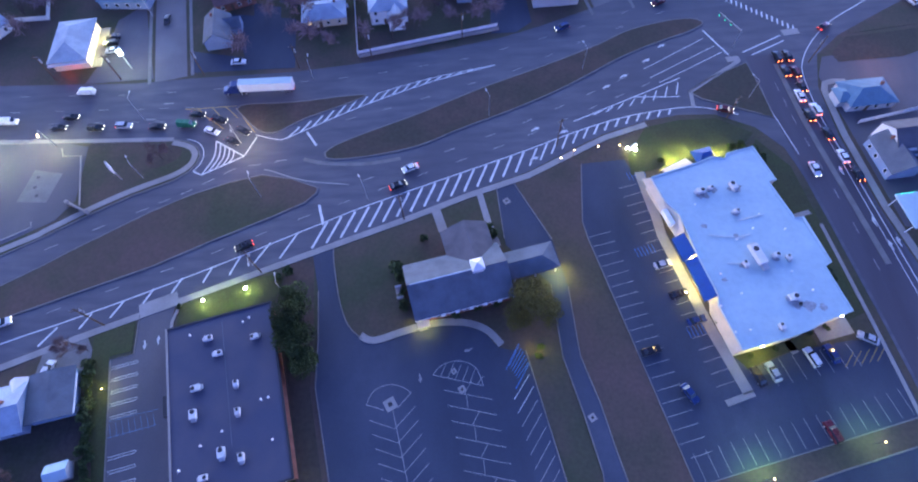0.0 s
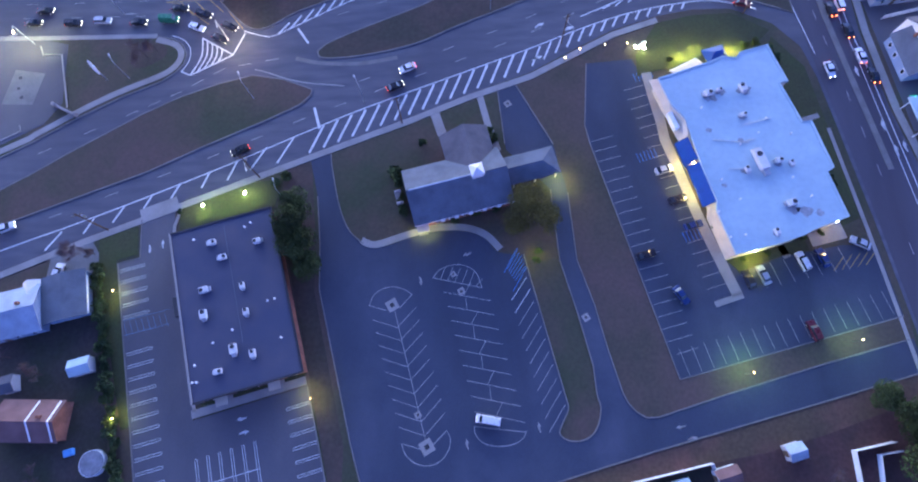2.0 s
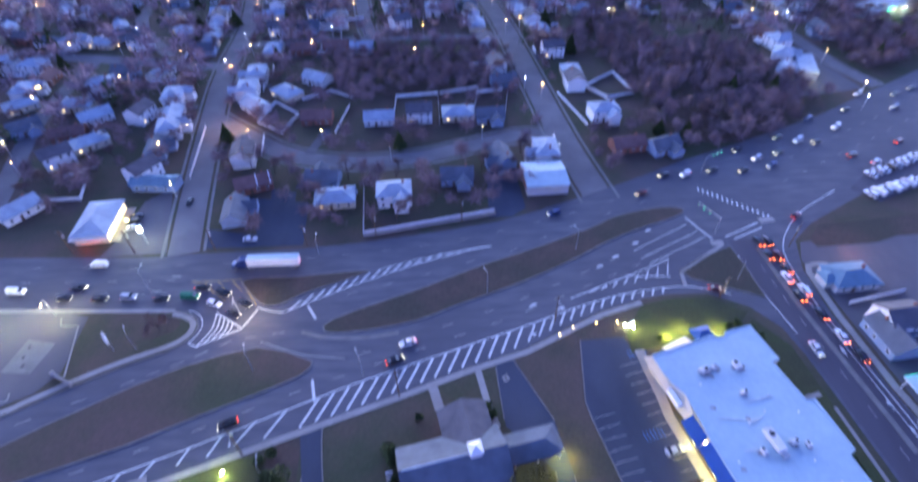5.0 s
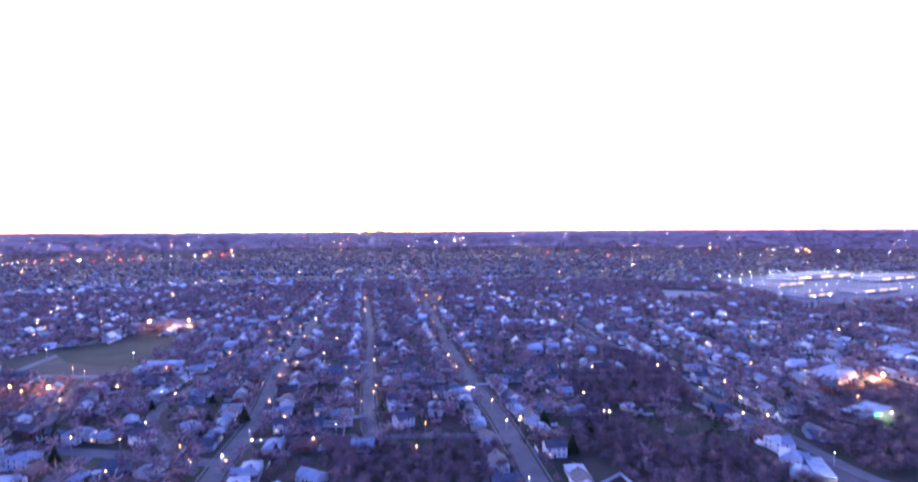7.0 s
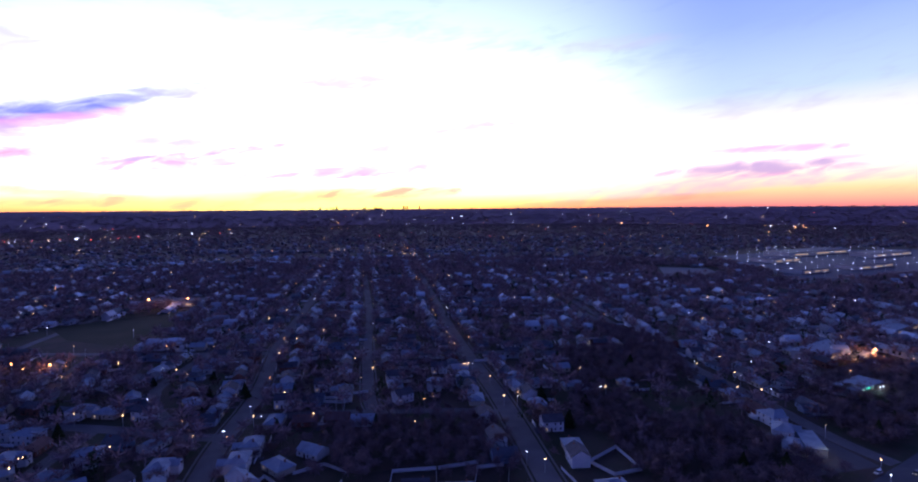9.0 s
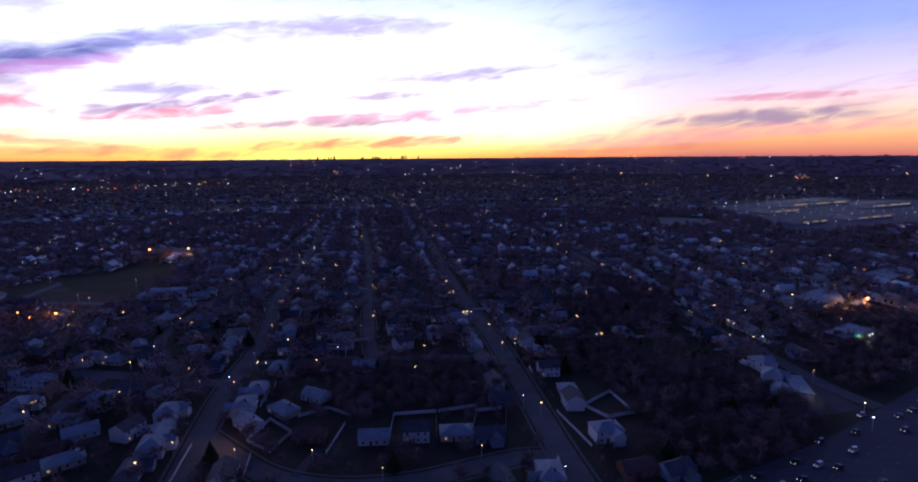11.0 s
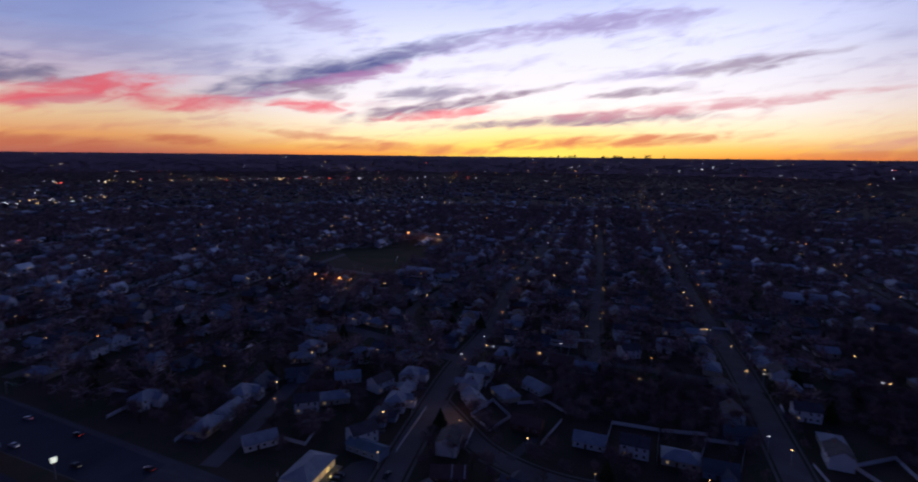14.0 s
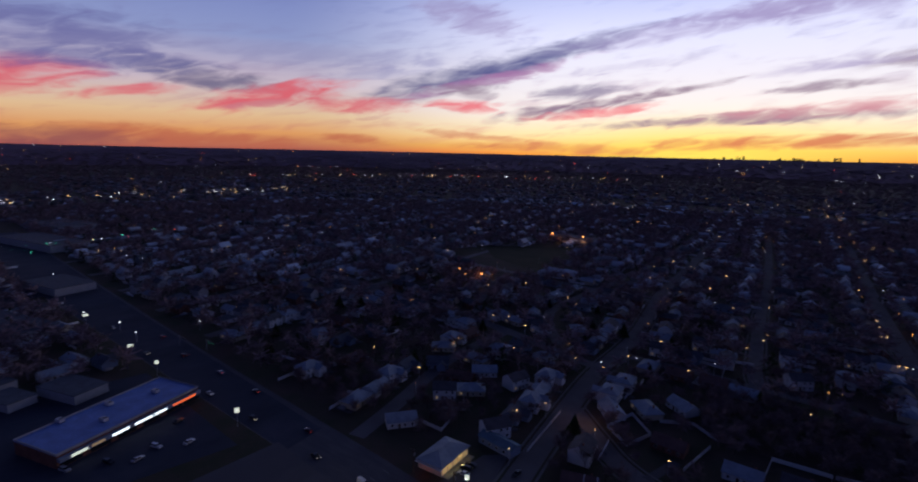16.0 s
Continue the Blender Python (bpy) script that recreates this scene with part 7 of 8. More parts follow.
# ---- the suburb: streets ----
STREETS = [
    ([(54, 145), (48, 184), (41.6, 246), (33.5, 320), (18, 415), (2, 532), (-22, 741), (-51, 986), (-127, 1587), (-170, 1960)], 11),
    ([(-36, 297), (-46, 312), (-67, 445), (-82, 565), (-116, 774), (-150, 990), (-236, 1600)], 8),
    ([(-118, 292), (-68, 297), (-36, 297), (2, 297), (31, 294)], 7),
    ([(-88, 124), (-97, 166), (-108, 223), (-114, 262), (-119, 323), (-134, 400), (-148, 469), (-163, 602), (-206, 913), (-300, 1560)], 10),
    ([(-104, 212), (-84.4, 195), (-69, 183), (-53.4, 176.5), (-34.2, 173.6), (-11, 176.4), (8.4, 183), (30, 190), (46, 190)], 9),
    ([(-420, 300), (-250, 288), (-182, 279), (-134, 268), (-114, 266)], 9),
    ([(205, 224), (197, 250), (192, 303), (184, 357), (172, 434), (150, 600), (110, 860), (60, 1200)], 9),
    ([(-150, 282), (-190, 340), (-192, 451), (-199, 572), (-205, 690), (-260, 1100)], 8),
    ([(-160, 128), (-168, 158), (-185, 216), (-189, 278)], 8),
]
for k in (-9, -8, -7, -6, -5, -4, -3, -2, 3, 4, 5, 6, 7):
    x0 = -50 + k * 78
    if k < -2:
        STREETS.append(([(x0 + 40, 320 if k > -4 else 140), (x0, 420), (x0 - 40, 760), (x0 - 95, 1250)], 8))
    elif k > 2:
        STREETS.append(([(x0 + 10, 260 + 12 * k), (x0 - 6, 420), (x0 - 40, 700 if k > 5 else 900)], 8))
for y0 in (420, 640, 860, 1100, 1400):
    STREETS.append(([(-700, y0 + 40), (-300, y0 + 10), (0, y0), (330 if y0 > 700 else 500, y0 - 20)], 8))
for i, (pts, w) in enumerate(STREETS):
    solid("street_%d" % (i + 1), ribbon(bmesh.new(), smooth_line(pts, 4), w, -0.05, 0.07 + 0.0016 * i), M["street"], "narrow grey asphalt residential street", "street", kind="structure")
for i in (0, 1, 3, 4):
    pts, w = STREETS[i]
    for s in (1, -1):
        near = [p for p in smooth_line(pts, 3) if p[1] < 520]
        off_ = []
        for a, b in zip(near, near[1:]):
            d = (Vector(b) - Vector(a)).normalized()
            off_.append((a[0] - d.y * s * (w / 2 + 1.6), a[1] + d.x * s * (w / 2 + 1.6)))
        solid("pavement_street_%d" % (2 * i + (s + 1) // 2 + 1), ribbon(bmesh.new(), off_, 1.0, -0.05, 0.14), M["pad"], "grey concrete residential pavement", "pavement", kind="structure")

sheet("sports_field", [(-398, 530), (-300, 622), (-285, 560), (-268, 465), (-285, 454), (-345, 478)], 0.06, M["field"], "dull green sports field", "field")
sheet("field_lot", [(-371, 441), (-343, 474), (-296, 482), (-272, 431), (-290, 402), (-330, 400)], 0.05, M["soil"], "bare worn lot beside the field", "car park")
sheet("mall_lot", [(602, 1036), (634, 1197), (875, 1320), (1246, 1339), (1180, 1000), (784, 842), (560, 780)], 0.06, M["tar"], "large floodlit car park of a shopping centre", "car park")
sheet("mall_lot_small", [(419, 998), (499, 965), (481, 879), (376, 871)], 0.06, M["concrete"], "pale floodlit lot", "car park")
sheet("corner_clearing", [(104, 180), (130, 179), (170, 205), (168, 232), (120, 240), (88, 190)], 0.03, M["soil"], "bare brown clearing beside the highway", "soil")
sheet("loop_yards", [(-46, 186), (-45, 219), (-30, 228), (10, 232), (28, 226), (26, 197), (8, 190), (-11, 184), (-34, 181)], 0.03, M["soil"], "brown yards of the loop street", "yard")
sheet("house_drive", [(-62.2, 127.7), (-54.3, 127.3), (-57.2, 155.3), (-66.8, 158)], 0.03, M["asphalt_new"], "dark asphalt drive beside a house", "drive")
sheet("loop_drive", [(-59, 181), (-55, 180), (-50.5, 199), (-54, 200)], 0.05, M["asphalt_old"], "pale asphalt drive of a house", "drive")
sheet("store_lot_north", [(160, 215), (196, 222), (190, 262), (160, 258)], 0.05, M["asphalt_old"], "store car park beside the street", "car park")


def seg_dist(x, y, pts):
    best = 1e9
    for a, b in zip(pts, pts[1:]):
        dx_, dy_ = b[0] - a[0], b[1] - a[1]
        s = max(0.0, min(1.0, ((x - a[0]) * dx_ + (y - a[1]) * dy_) / (dx_ * dx_ + dy_ * dy_)))
        best = min(best, math.hypot(x - a[0] - s * dx_, y - a[1] - s * dy_))
    return best


def inside(x, y, poly):
    hit = False
    for (x0, y0), (x1, y1) in zip(poly, poly[1:] + poly[:1]):
        if (y0 > y) != (y1 > y) and x < (x1 - x0) * (y - y0) / (y1 - y0) + x0:
            hit = not hit
    return hit


WOODS = [[(104, 273), (146, 279), (169, 245), (169, 210), (129, 182), (98, 176), (84, 190)], [(-58, 274), (-14, 286), (26, 280), (30, 262), (14, 240), (-3, 240), (-24, 234), (-40, 218), (-50, 226)], [(240, 330), (330, 380), (330, 300), (240, 270)], [(90, 420), (160, 420), (160, 340), (95, 345)], [(91, 357), (118, 291), (88, 246), (70, 282)], [(212, 304), (257, 276), (230, 246), (206, 240)], [(146, 516), (192, 442), (166, 337), (146, 422)]]
OPEN = [[(-402, 530), (-300, 628), (-262, 465), (-270, 395), (-380, 430)], [(590, 1036), (625, 1210), (875, 1340), (1260, 1350), (1180, 980), (784, 830), (540, 770)], [(410, 1010), (510, 970), (490, 870), (360, 860)], [(-70, 200), (-92, 232), (40, 225), (32, 192), (0, 190), (-30, 181)], [(52, 190), (52, 268), (84, 268), (84, 195)], [(155, 210), (200, 215), (195, 268), (155, 265)], [(-150, 120), (-88, 120), (-92, 175), (-130, 176)]]


def road_north(x):
    """The far edge of the highway at x."""
    if x < -142:
        return 128 - (x + 142) * 0.03
    for (a, b), (c, d) in zip(((-142, 125), (-50, 125), (16, 135), (50, 148), (92, 168), (161, 198), (244, 246), (420, 340)), ((-50, 125), (16, 135), (50, 148), (92, 168), (161, 198), (244, 246), (420, 340), (2600, 1500))):
        if a <= x <= c:
            return b + (d - b) * (x - a) / (c - a)
    return 200


def free(x, y, gap=0.0, woods=True):
    if y < road_north(x) + 6 + gap:
        return -900 < x < -300 and y < 90 and y > -40 - (x + 300) * 0.2
    if math.hypot(x, y) < 900 and any(abs(x - p[0][0]) < 900 and seg_dist(x, y, p) < w / 2 + gap for p, w in STREETS):
        return False
    if any(inside(x, y, p) for p in OPEN):
        return False
    return not (woods and any(inside(x, y, p) for p in WOODS))


def seen(x, y):
    """Only the sector that the place is seen in."""
    a = math.degrees(math.atan2(-x, y))
    return -52 < a < 97


rng = random.Random(11)
lots = []
grid = {}


def claim(x, y, r):
    cx, cy = int(x // 12), int(y // 12)
    for i in (-1, 0, 1):
        for j in (-1, 0, 1):
            for a, b in grid.get((cx + i, cy + j), ()):
                if (a - x) ** 2 + (b - y) ** 2 < r * r:
                    return False
    grid.setdefault((cx, cy), []).append((x, y))
    return True


for x, y, *_ in spots + kit_spots:
    claim(x, y, 1)
for x, y in ((-120.6, 135), (-120.6, 145), (-110.5, 158), (35, 156), (30, 150), (40, 160), (-71, 141), (-103, 140), (-103, 150), (-65, 145), (-60, 135), (22, 150)):
    claim(x, y, 1)
for pts, w in STREETS:
    for a, b in zip(pts, pts[1:]):
        L = math.hypot(b[0] - a[0], b[1] - a[1])
        ux, uy = (b[0] - a[0]) / L, (b[1] - a[1]) / L
        s = 8
        while s < L - 6:
            for side in (1, -1):
                set_back = w / 2 + 11 + rng.uniform(-1.5, 2.5)
                x, y = a[0] + ux * s - uy * side * set_back, a[1] + uy * s + ux * side * set_back
                if seen(x, y) and free(x, y, 6) and claim(x, y, 12.5):
                    lots.append((x, y, math.degrees(math.atan2(uy, ux)) + (0 if side > 0 else 180) + rng.choice((0, 0, 0, 90)) + rng.uniform(-4, 4)))
            s += rng.uniform(13.5, 17)
# blocks further out, in rows
for row in range(0, 46):
    y = 330 + row * 40 + (0 if row % 2 else 6)
    x = -2300.0
    while x < 1900:
        x += rng.uniform(14, 22)
        yy = y - 0.03 * x + rng.uniform(-4, 4)
        xx = x - 0.12 * (yy - 300)
        if math.hypot(xx, yy) < 2300 and seen(xx, yy) and free(xx, yy, 5) and rng.random() < (0.62 if yy < 900 else 0.36) and claim(xx, yy, 13):
            lots.append((xx, yy, rng.choice((0, 90, 180, 270)) + 6 + rng.uniform(-4, 4)))
for _ in range(900):
    x, y = rng.uniform(-1600, -190), rng.uniform(-10, 330)
    if seen(x, y) and free(x, y, 7) and not (-310 < x < -185 and y < 100) and claim(x, y, 16):
        lots.append((x, y, rng.choice((0, 90, 180)) + 8))
lots.sort(key=lambda p: p[0] ** 2 + p[1] ** 2)
near_lots = [p for p in lots if math.hypot(p[0], p[1]) < 640][:290]
rest = lots[len(near_lots):]


def small_house(w, d, h, rh, wall, roof, kind, label):
    """A plainer house for the blocks further off."""
    t = thing("house", pose(0, 0, 0), label, "house", "suburban houses")
    part("wall", gabled_wall(bmesh.new(), w, d, h, rh) if kind == "gable" else box(bmesh.new(), 0, 0, 0, w, d, h), M[wall], t)
    part("roof", (gable if kind == "gable" else hip)(bmesh.new(), w, d, h, rh), M[roof], t)
    part("door", box(bmesh.new(), -w * 0.1, -d / 2 - 0.04, 0, 1.0, 0.12, 2.1), M["wood"], t)
    for u, s in ((-0.32, -1), (0.28, -1), (0.3, 1)):
        part("window", box(bmesh.new(), u * w, s * (d / 2 + 0.02), 0.9, 1.3, 0.1, 1.3), M["glass"], t)
    return t


small = []
for w, d, h, rh, wall, roof, kind, lab in ((13, 8, 3, 2.3, "white", "shingle_light", "gable", "white bungalow with pale gabled roof"), (11, 8.4, 5.3, 2.4, "siding", "shingle_dark", "gable", "grey two-storey house with dark roof"), (14, 9, 3, 2.2, "siding_blue", "shingle", "hip", "blue-sided bungalow with hipped grey roof"),
                                            (12, 8, 3.2, 2.6, "cream", "shingle_light", "gable", "cream house with pale gabled roof"), (12.5, 8.6, 3, 2.4, "white", "shingle", "hip", "white bungalow with hipped grey roof"), (12, 8, 4.4, 2.6, "brick", "shingle_dark", "gable", "brick house with dark gabled roof")):
    x, y, yaw = near_lots.pop()
    k_ = small_house(w, d, h, rh, wall, roof, kind, lab)
    k_.matrix_basis = pose(x, y, 0, 0, 0, yaw)
    small.append(k_)
for i, (x, y, yaw) in enumerate(near_lots):
    copy_thing((kits if i < 95 else small)[rng.randrange(6)], pose(x, y, 0, 0, 0, yaw))


def joined(name, parts_, label, category):
    """One object of many small pieces; parts_: (vertices array, faces array, material)."""
    top = None
    for k, (pname, V, F, m_) in enumerate(parts_):
        me = bpy.data.meshes.new(pname)
        n, f, c = len(V), len(F), F.shape[1]
        me.vertices.add(n)
        me.vertices.foreach_set("co", V.astype(np.float32).ravel())
        me.loops.add(f * c)
        me.loops.foreach_set("vertex_index", F.astype(np.int32).ravel())
        me.polygons.add(f)
        me.polygons.foreach_set("loop_start", np.arange(0, f * c, c, dtype=np.int32))
        me.update(calc_edges=True)
        me.materials.append(m_)
        ob = new(name if top is None else pname, me)
        if top is None:
            top = tagged(ob, label, category, kind="stuff")
        else:
            ob.parent = top
    return top


def scatter(V, F, places):
    """Copies of a template (vertices, faces) at (x, y, z, yaw, sx, sy, sz)."""
    p = np.array(places, dtype=np.float64)
    c, s = np.cos(np.radians(p[:, 3])), np.sin(np.radians(p[:, 3]))
    vx, vy, vz = V[None, :, 0] * p[:, 4:5], V[None, :, 1] * p[:, 5:6], V[None, :, 2] * p[:, 6:7]
    out_ = np.stack([c[:, None] * vx - s[:, None] * vy + p[:, 0:1], s[:, None] * vx + c[:, None] * vy + p[:, 1:2], vz + p[:, 2:3]], -1)
    n = len(p)
    return out_.reshape(-1, 3), (F[None] + (np.arange(n) * len(V))[:, None, None]).reshape(-1, F.shape[1])


WALL_V = np.array([(-.5, -.5, 0), (.5, -.5, 0), (.5, .5, 0), (-.5, .5, 0), (-.5, -.5, 1), (.5, -.5, 1), (.5, .5, 1), (-.5, .5, 1), (-.5, 0, 1.75), (.5, 0, 1.75)])
WALL_F = np.array([(0, 1, 5), (0, 5, 4), (2, 3, 7), (2, 7, 6), (1, 2, 6), (1, 6, 5), (3, 0, 4), (3, 4, 7), (5, 6, 9), (7, 4, 8)])
ROOF_V = np.array([(-.54, -.58, .92), (.54, -.58, .92), (.54, 0, 1.8), (-.54, 0, 1.8), (.54, .58, .92), (-.54, .58, .92), (-.54, -.58, .86), (.54, -.58, .86), (.54, .58, .86), (-.54, .58, .86)])
ROOF_F = np.array([(0, 1, 2, 3), (3, 2, 4, 5), (6, 7, 1, 0), (9, 5, 4, 8), (6, 9, 8, 7)])
WIN_V = np.array([(-.3, -.51, .3), (-.12, -.51, .3), (-.12, -.51, .72), (-.3, -.51, .72), (.12, -.51, .3), (.3, -.51, .3), (.3, -.51, .72), (.12, -.51, .72), (.3, .51, .3), (.12, .51, .3), (.12, .51, .72), (.3, .51, .72), (-.12, .51, .3), (-.3, .51, .3), (-.3, .51, .72), (-.12, .51, .72)])
WIN_F = np.arange(16).reshape(4, 4)
bands = ((0, 700, "nearer"), (700, 1300, "middle"), (1300, 2600, "far"))
for lo, hi, word in bands:
    pl = [(x, y, 0, yaw, rng.uniform(10, 15), rng.uniform(7.5, 10), rng.choice((3, 3.2, 3.4, 5.2))) for x, y, yaw in rest if lo <= math.hypot(x, y) < hi]
    pl += [(x + 9 * math.cos(yaw), y + 9 * math.sin(yaw), 0, a, 4 + 2 * (yaw % 1), 4, 2.2) for x, y, _, a, yaw, _, _ in pl if rng.random() < (0.8 if lo < 1000 else 0.3)]
    if not pl:
        continue
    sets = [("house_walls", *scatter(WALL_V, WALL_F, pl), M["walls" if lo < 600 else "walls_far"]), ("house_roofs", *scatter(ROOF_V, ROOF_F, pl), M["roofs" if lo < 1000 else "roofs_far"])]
    if lo < 1000:
        sets.append(("house_windows", *scatter(WIN_V, WIN_F, pl), M["glass"]))
    joined("suburb_houses", sets, "rows of small gabled suburban houses in blue dusk", "houses")

# pale yard fences and drives between the houses
pale = []
for x, y, yaw in near_lots + rest:
    if math.hypot(x, y) < 900 and rng.random() < 0.85:
        a = radians(yaw)
        u = rng.choice((-1, 1)) * rng.uniform(8, 10)
        pale.append((x + u * math.cos(a) - 6 * math.sin(a), y + u * math.sin(a) + 6 * math.cos(a), 0, yaw + rng.choice((0, 90)), rng.uniform(6, 16), 0.12, 1.7))
CUBE_V = np.array([(-.5, -.5, 0), (.5, -.5, 0), (.5, .5, 0), (-.5, .5, 0), (-.5, -.5, 1), (.5, -.5, 1), (.5, .5, 1), (-.5, .5, 1)])
CUBE_F = np.array([(0, 1, 5, 4), (1, 2, 6, 5), (2, 3, 7, 6), (3, 0, 4, 7), (4, 5, 6, 7)])
joined("yard_fences", [("fence_panels", *scatter(CUBE_V, CUBE_F, pale), M["fence_white"])], "pale panel fences between suburban yards", "fences")
drv = []
for x, y, yaw in near_lots + rest:
    if math.hypot(x, y) < 1000:
        a = radians(yaw + rng.choice((0, 180)))
        drv.append((x + 8.4 * math.cos(a) + 2 * math.sin(a), y + 8.4 * math.sin(a) - 2 * math.cos(a), 0.0, yaw + 90, rng.uniform(10, 16), 3.2, 0.03 + 0.0004 * (len(drv) % 40)))
joined("driveways", [("drive_slabs", *scatter(CUBE_V, CUBE_F, drv), M["asphalt_old"])], "grey driveways beside the houses", "driveways")

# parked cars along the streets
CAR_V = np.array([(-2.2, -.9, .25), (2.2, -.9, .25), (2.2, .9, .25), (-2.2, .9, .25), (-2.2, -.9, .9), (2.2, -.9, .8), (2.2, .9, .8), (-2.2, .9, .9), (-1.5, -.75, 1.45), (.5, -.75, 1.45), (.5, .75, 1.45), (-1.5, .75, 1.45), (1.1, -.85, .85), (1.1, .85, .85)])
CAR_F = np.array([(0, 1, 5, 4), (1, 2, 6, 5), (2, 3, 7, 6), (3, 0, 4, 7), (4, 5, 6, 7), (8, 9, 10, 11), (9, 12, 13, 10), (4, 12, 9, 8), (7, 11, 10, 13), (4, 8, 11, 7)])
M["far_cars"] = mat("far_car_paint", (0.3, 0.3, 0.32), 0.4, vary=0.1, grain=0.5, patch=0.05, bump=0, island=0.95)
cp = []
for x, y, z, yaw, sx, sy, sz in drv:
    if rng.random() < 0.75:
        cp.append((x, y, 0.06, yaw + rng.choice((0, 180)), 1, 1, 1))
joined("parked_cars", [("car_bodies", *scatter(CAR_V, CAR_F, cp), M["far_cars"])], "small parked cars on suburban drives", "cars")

# ---- trees of the suburb ----
def twig_template(seed, n):
    r = random.Random(seed)
    V, F = [(-.03, 0, 0), (.02, 0, 0), (0, 0, .6)], [(0, 1, 2)]
    for _ in range(n):
        d = Vector((r.gauss(0, 1), r.gauss(0, 1), r.gauss(0.5, 0.8))).normalized()
        a = Vector((0, 0, 0.3 + 0.3 * r.random())) + Vector((d.x, d.y, d.z * 0.5)) * 0.12 * r.random()
        b = a + Vector((d.x * 0.42, d.y * 0.42, d.z * 0.4)) * r.uniform(0.5, 1)
        b.z = max(b.z, 0.2)
        s = d.orthogonal().normalized() * 0.034
        k = len(V)
        V += [tuple(a - s), tuple(a + s), tuple(b)]
        F.append((k, k + 1, k + 2))
        for _ in range(2):
            c = a.lerp(b, r.uniform(0.4, 0.9))
            e = c + Vector((r.gauss(0, 1), r.gauss(0, 1), r.gauss(0.3, 1))).normalized() * 0.2
            k = len(V)
            V += [tuple(c - s * 0.8), tuple(c + s * 0.8), tuple(e)]
            F.append((k, k + 1, k + 2))
    return np.array(V), np.array(F)


near_trees, mid, wide, green, thick = [], [], [], [], []
tries = 0
while len(near_trees) < 240 and tries < 9000:
    tries += 1
    x, y = rng.uniform(-330, 260), rng.uniform(130, 400)
    if math.hypot(x, y) < 400 and seen(x, y) and free(x, y, 1, False) and claim(x, y, 6.0):
        near_trees.append((x, y))
for p in WOODS:
    xs, ys = [q[0] for q in p], [q[1] for q in p]
    for _ in range(700):
        x, y = rng.uniform(min(xs), max(xs)), rng.uniform(min(ys), max(ys))
        if inside(x, y, p) and claim(x, y, 4.6):
            thick.append((x, y, 0, rng.uniform(0, 360), 11, 11, rng.uniform(6, 10)))
for i, (x, y) in enumerate(near_trees):
    if i % 6 == 0:
        green_tree("evergreen_tree", fir[i % 3], x, y, rng.uniform(0.7, 1.2), i * 50, "tall dark conifer in a yard", "yard conifers")
    else:
        bare_tree(x, y, rng.uniform(0.65, 1.05), i * 37)
for _ in range(60000):
    r_, a = math.sqrt(rng.uniform(270 ** 2, 1200 ** 2)), radians(rng.uniform(-50, 95))
    x, y = -r_ * math.sin(a), r_ * math.cos(a)
    if len(mid) < 9000 and free(x, y, 0.5, False) and claim(x, y, 5.4):
        k = rng.uniform(8, 13.5)
        (green if rng.random() < 0.05 else mid).append((x, y, 0, rng.uniform(0, 360), k * 1.45, k * 1.45, k * 1.1))
for _ in range(6500):
    r_, a = rng.uniform(3450, 4640), radians(rng.uniform(-50, 95))
    k = rng.uniform(9, 14)
    wide.append((-r_ * math.sin(a), r_ * math.cos(a), max(0.0, (r_ - 3600) * 0.104), rng.uniform(0, 360), k * 3.6, k * 3.6, k))
for _ in range(15000):
    r_, a = math.sqrt(rng.uniform(1000 ** 2, 3600 ** 2)), radians(rng.uniform(-50, 95))
    x, y = -r_ * math.sin(a), r_ * math.cos(a)
    if not any(inside(x, y, p) for p in OPEN):
        k = rng.uniform(9, 15) * (1 + max(0, r_ - 1500) / 2500)
        wide.append((x, y, 0, rng.uniform(0, 360), k * 1.5, k * 1.5, k if r_ < 2000 else 12))
near_houses = [(p[0], p[1]) for p in spots + kit_spots]
for _ in range(5000):
    x, y = rng.uniform(-300, 230), rng.uniform(132, 290)
    if len(thick) < 2600 and math.hypot(x, y) < 285 and y > road_north(x) + 9 and not inside(x, y, OPEN[-1]) and not inside(x, y, OPEN[4]) and all(seg_dist(x, y, p) > w / 2 + 2.5 for p, w in STREETS) and all(math.hypot(x - a, y - b) > 11 for a, b in near_houses) and (not inside(x, y, OPEN[3]) or rng.random() < 0.12) and claim(x, y, 5.6):
        k = rng.uniform(5, 9.5)
        thick.append((x, y, 0, rng.uniform(0, 360), k * 1.3, k * 1.3, k))
tw = [twig_template(60 + i, 26) for i in range(4)]
third = [mid[i::4] for i in range(4)]
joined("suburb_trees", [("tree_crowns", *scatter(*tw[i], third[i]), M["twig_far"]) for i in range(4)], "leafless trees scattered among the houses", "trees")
tf = [twig_template(80 + i, 70) for i in range(3)]
for V, F in tf:
    V3 = V.reshape(-1, 3, 3)
    V3[:, :2] = V3[:, :2].mean(1, keepdims=True) + (V3[:, :2] - V3[:, :2].mean(1, keepdims=True)) * 0.6
joined("thickets", [("thicket_crowns", *scatter(*tf[i], thick[i::3]), M["thicket"]) for i in range(3)], "dark leafless trees and thickets between the yards", "woods")
cl = [twig_template(70 + i, 9) for i in range(2)]
fat = []
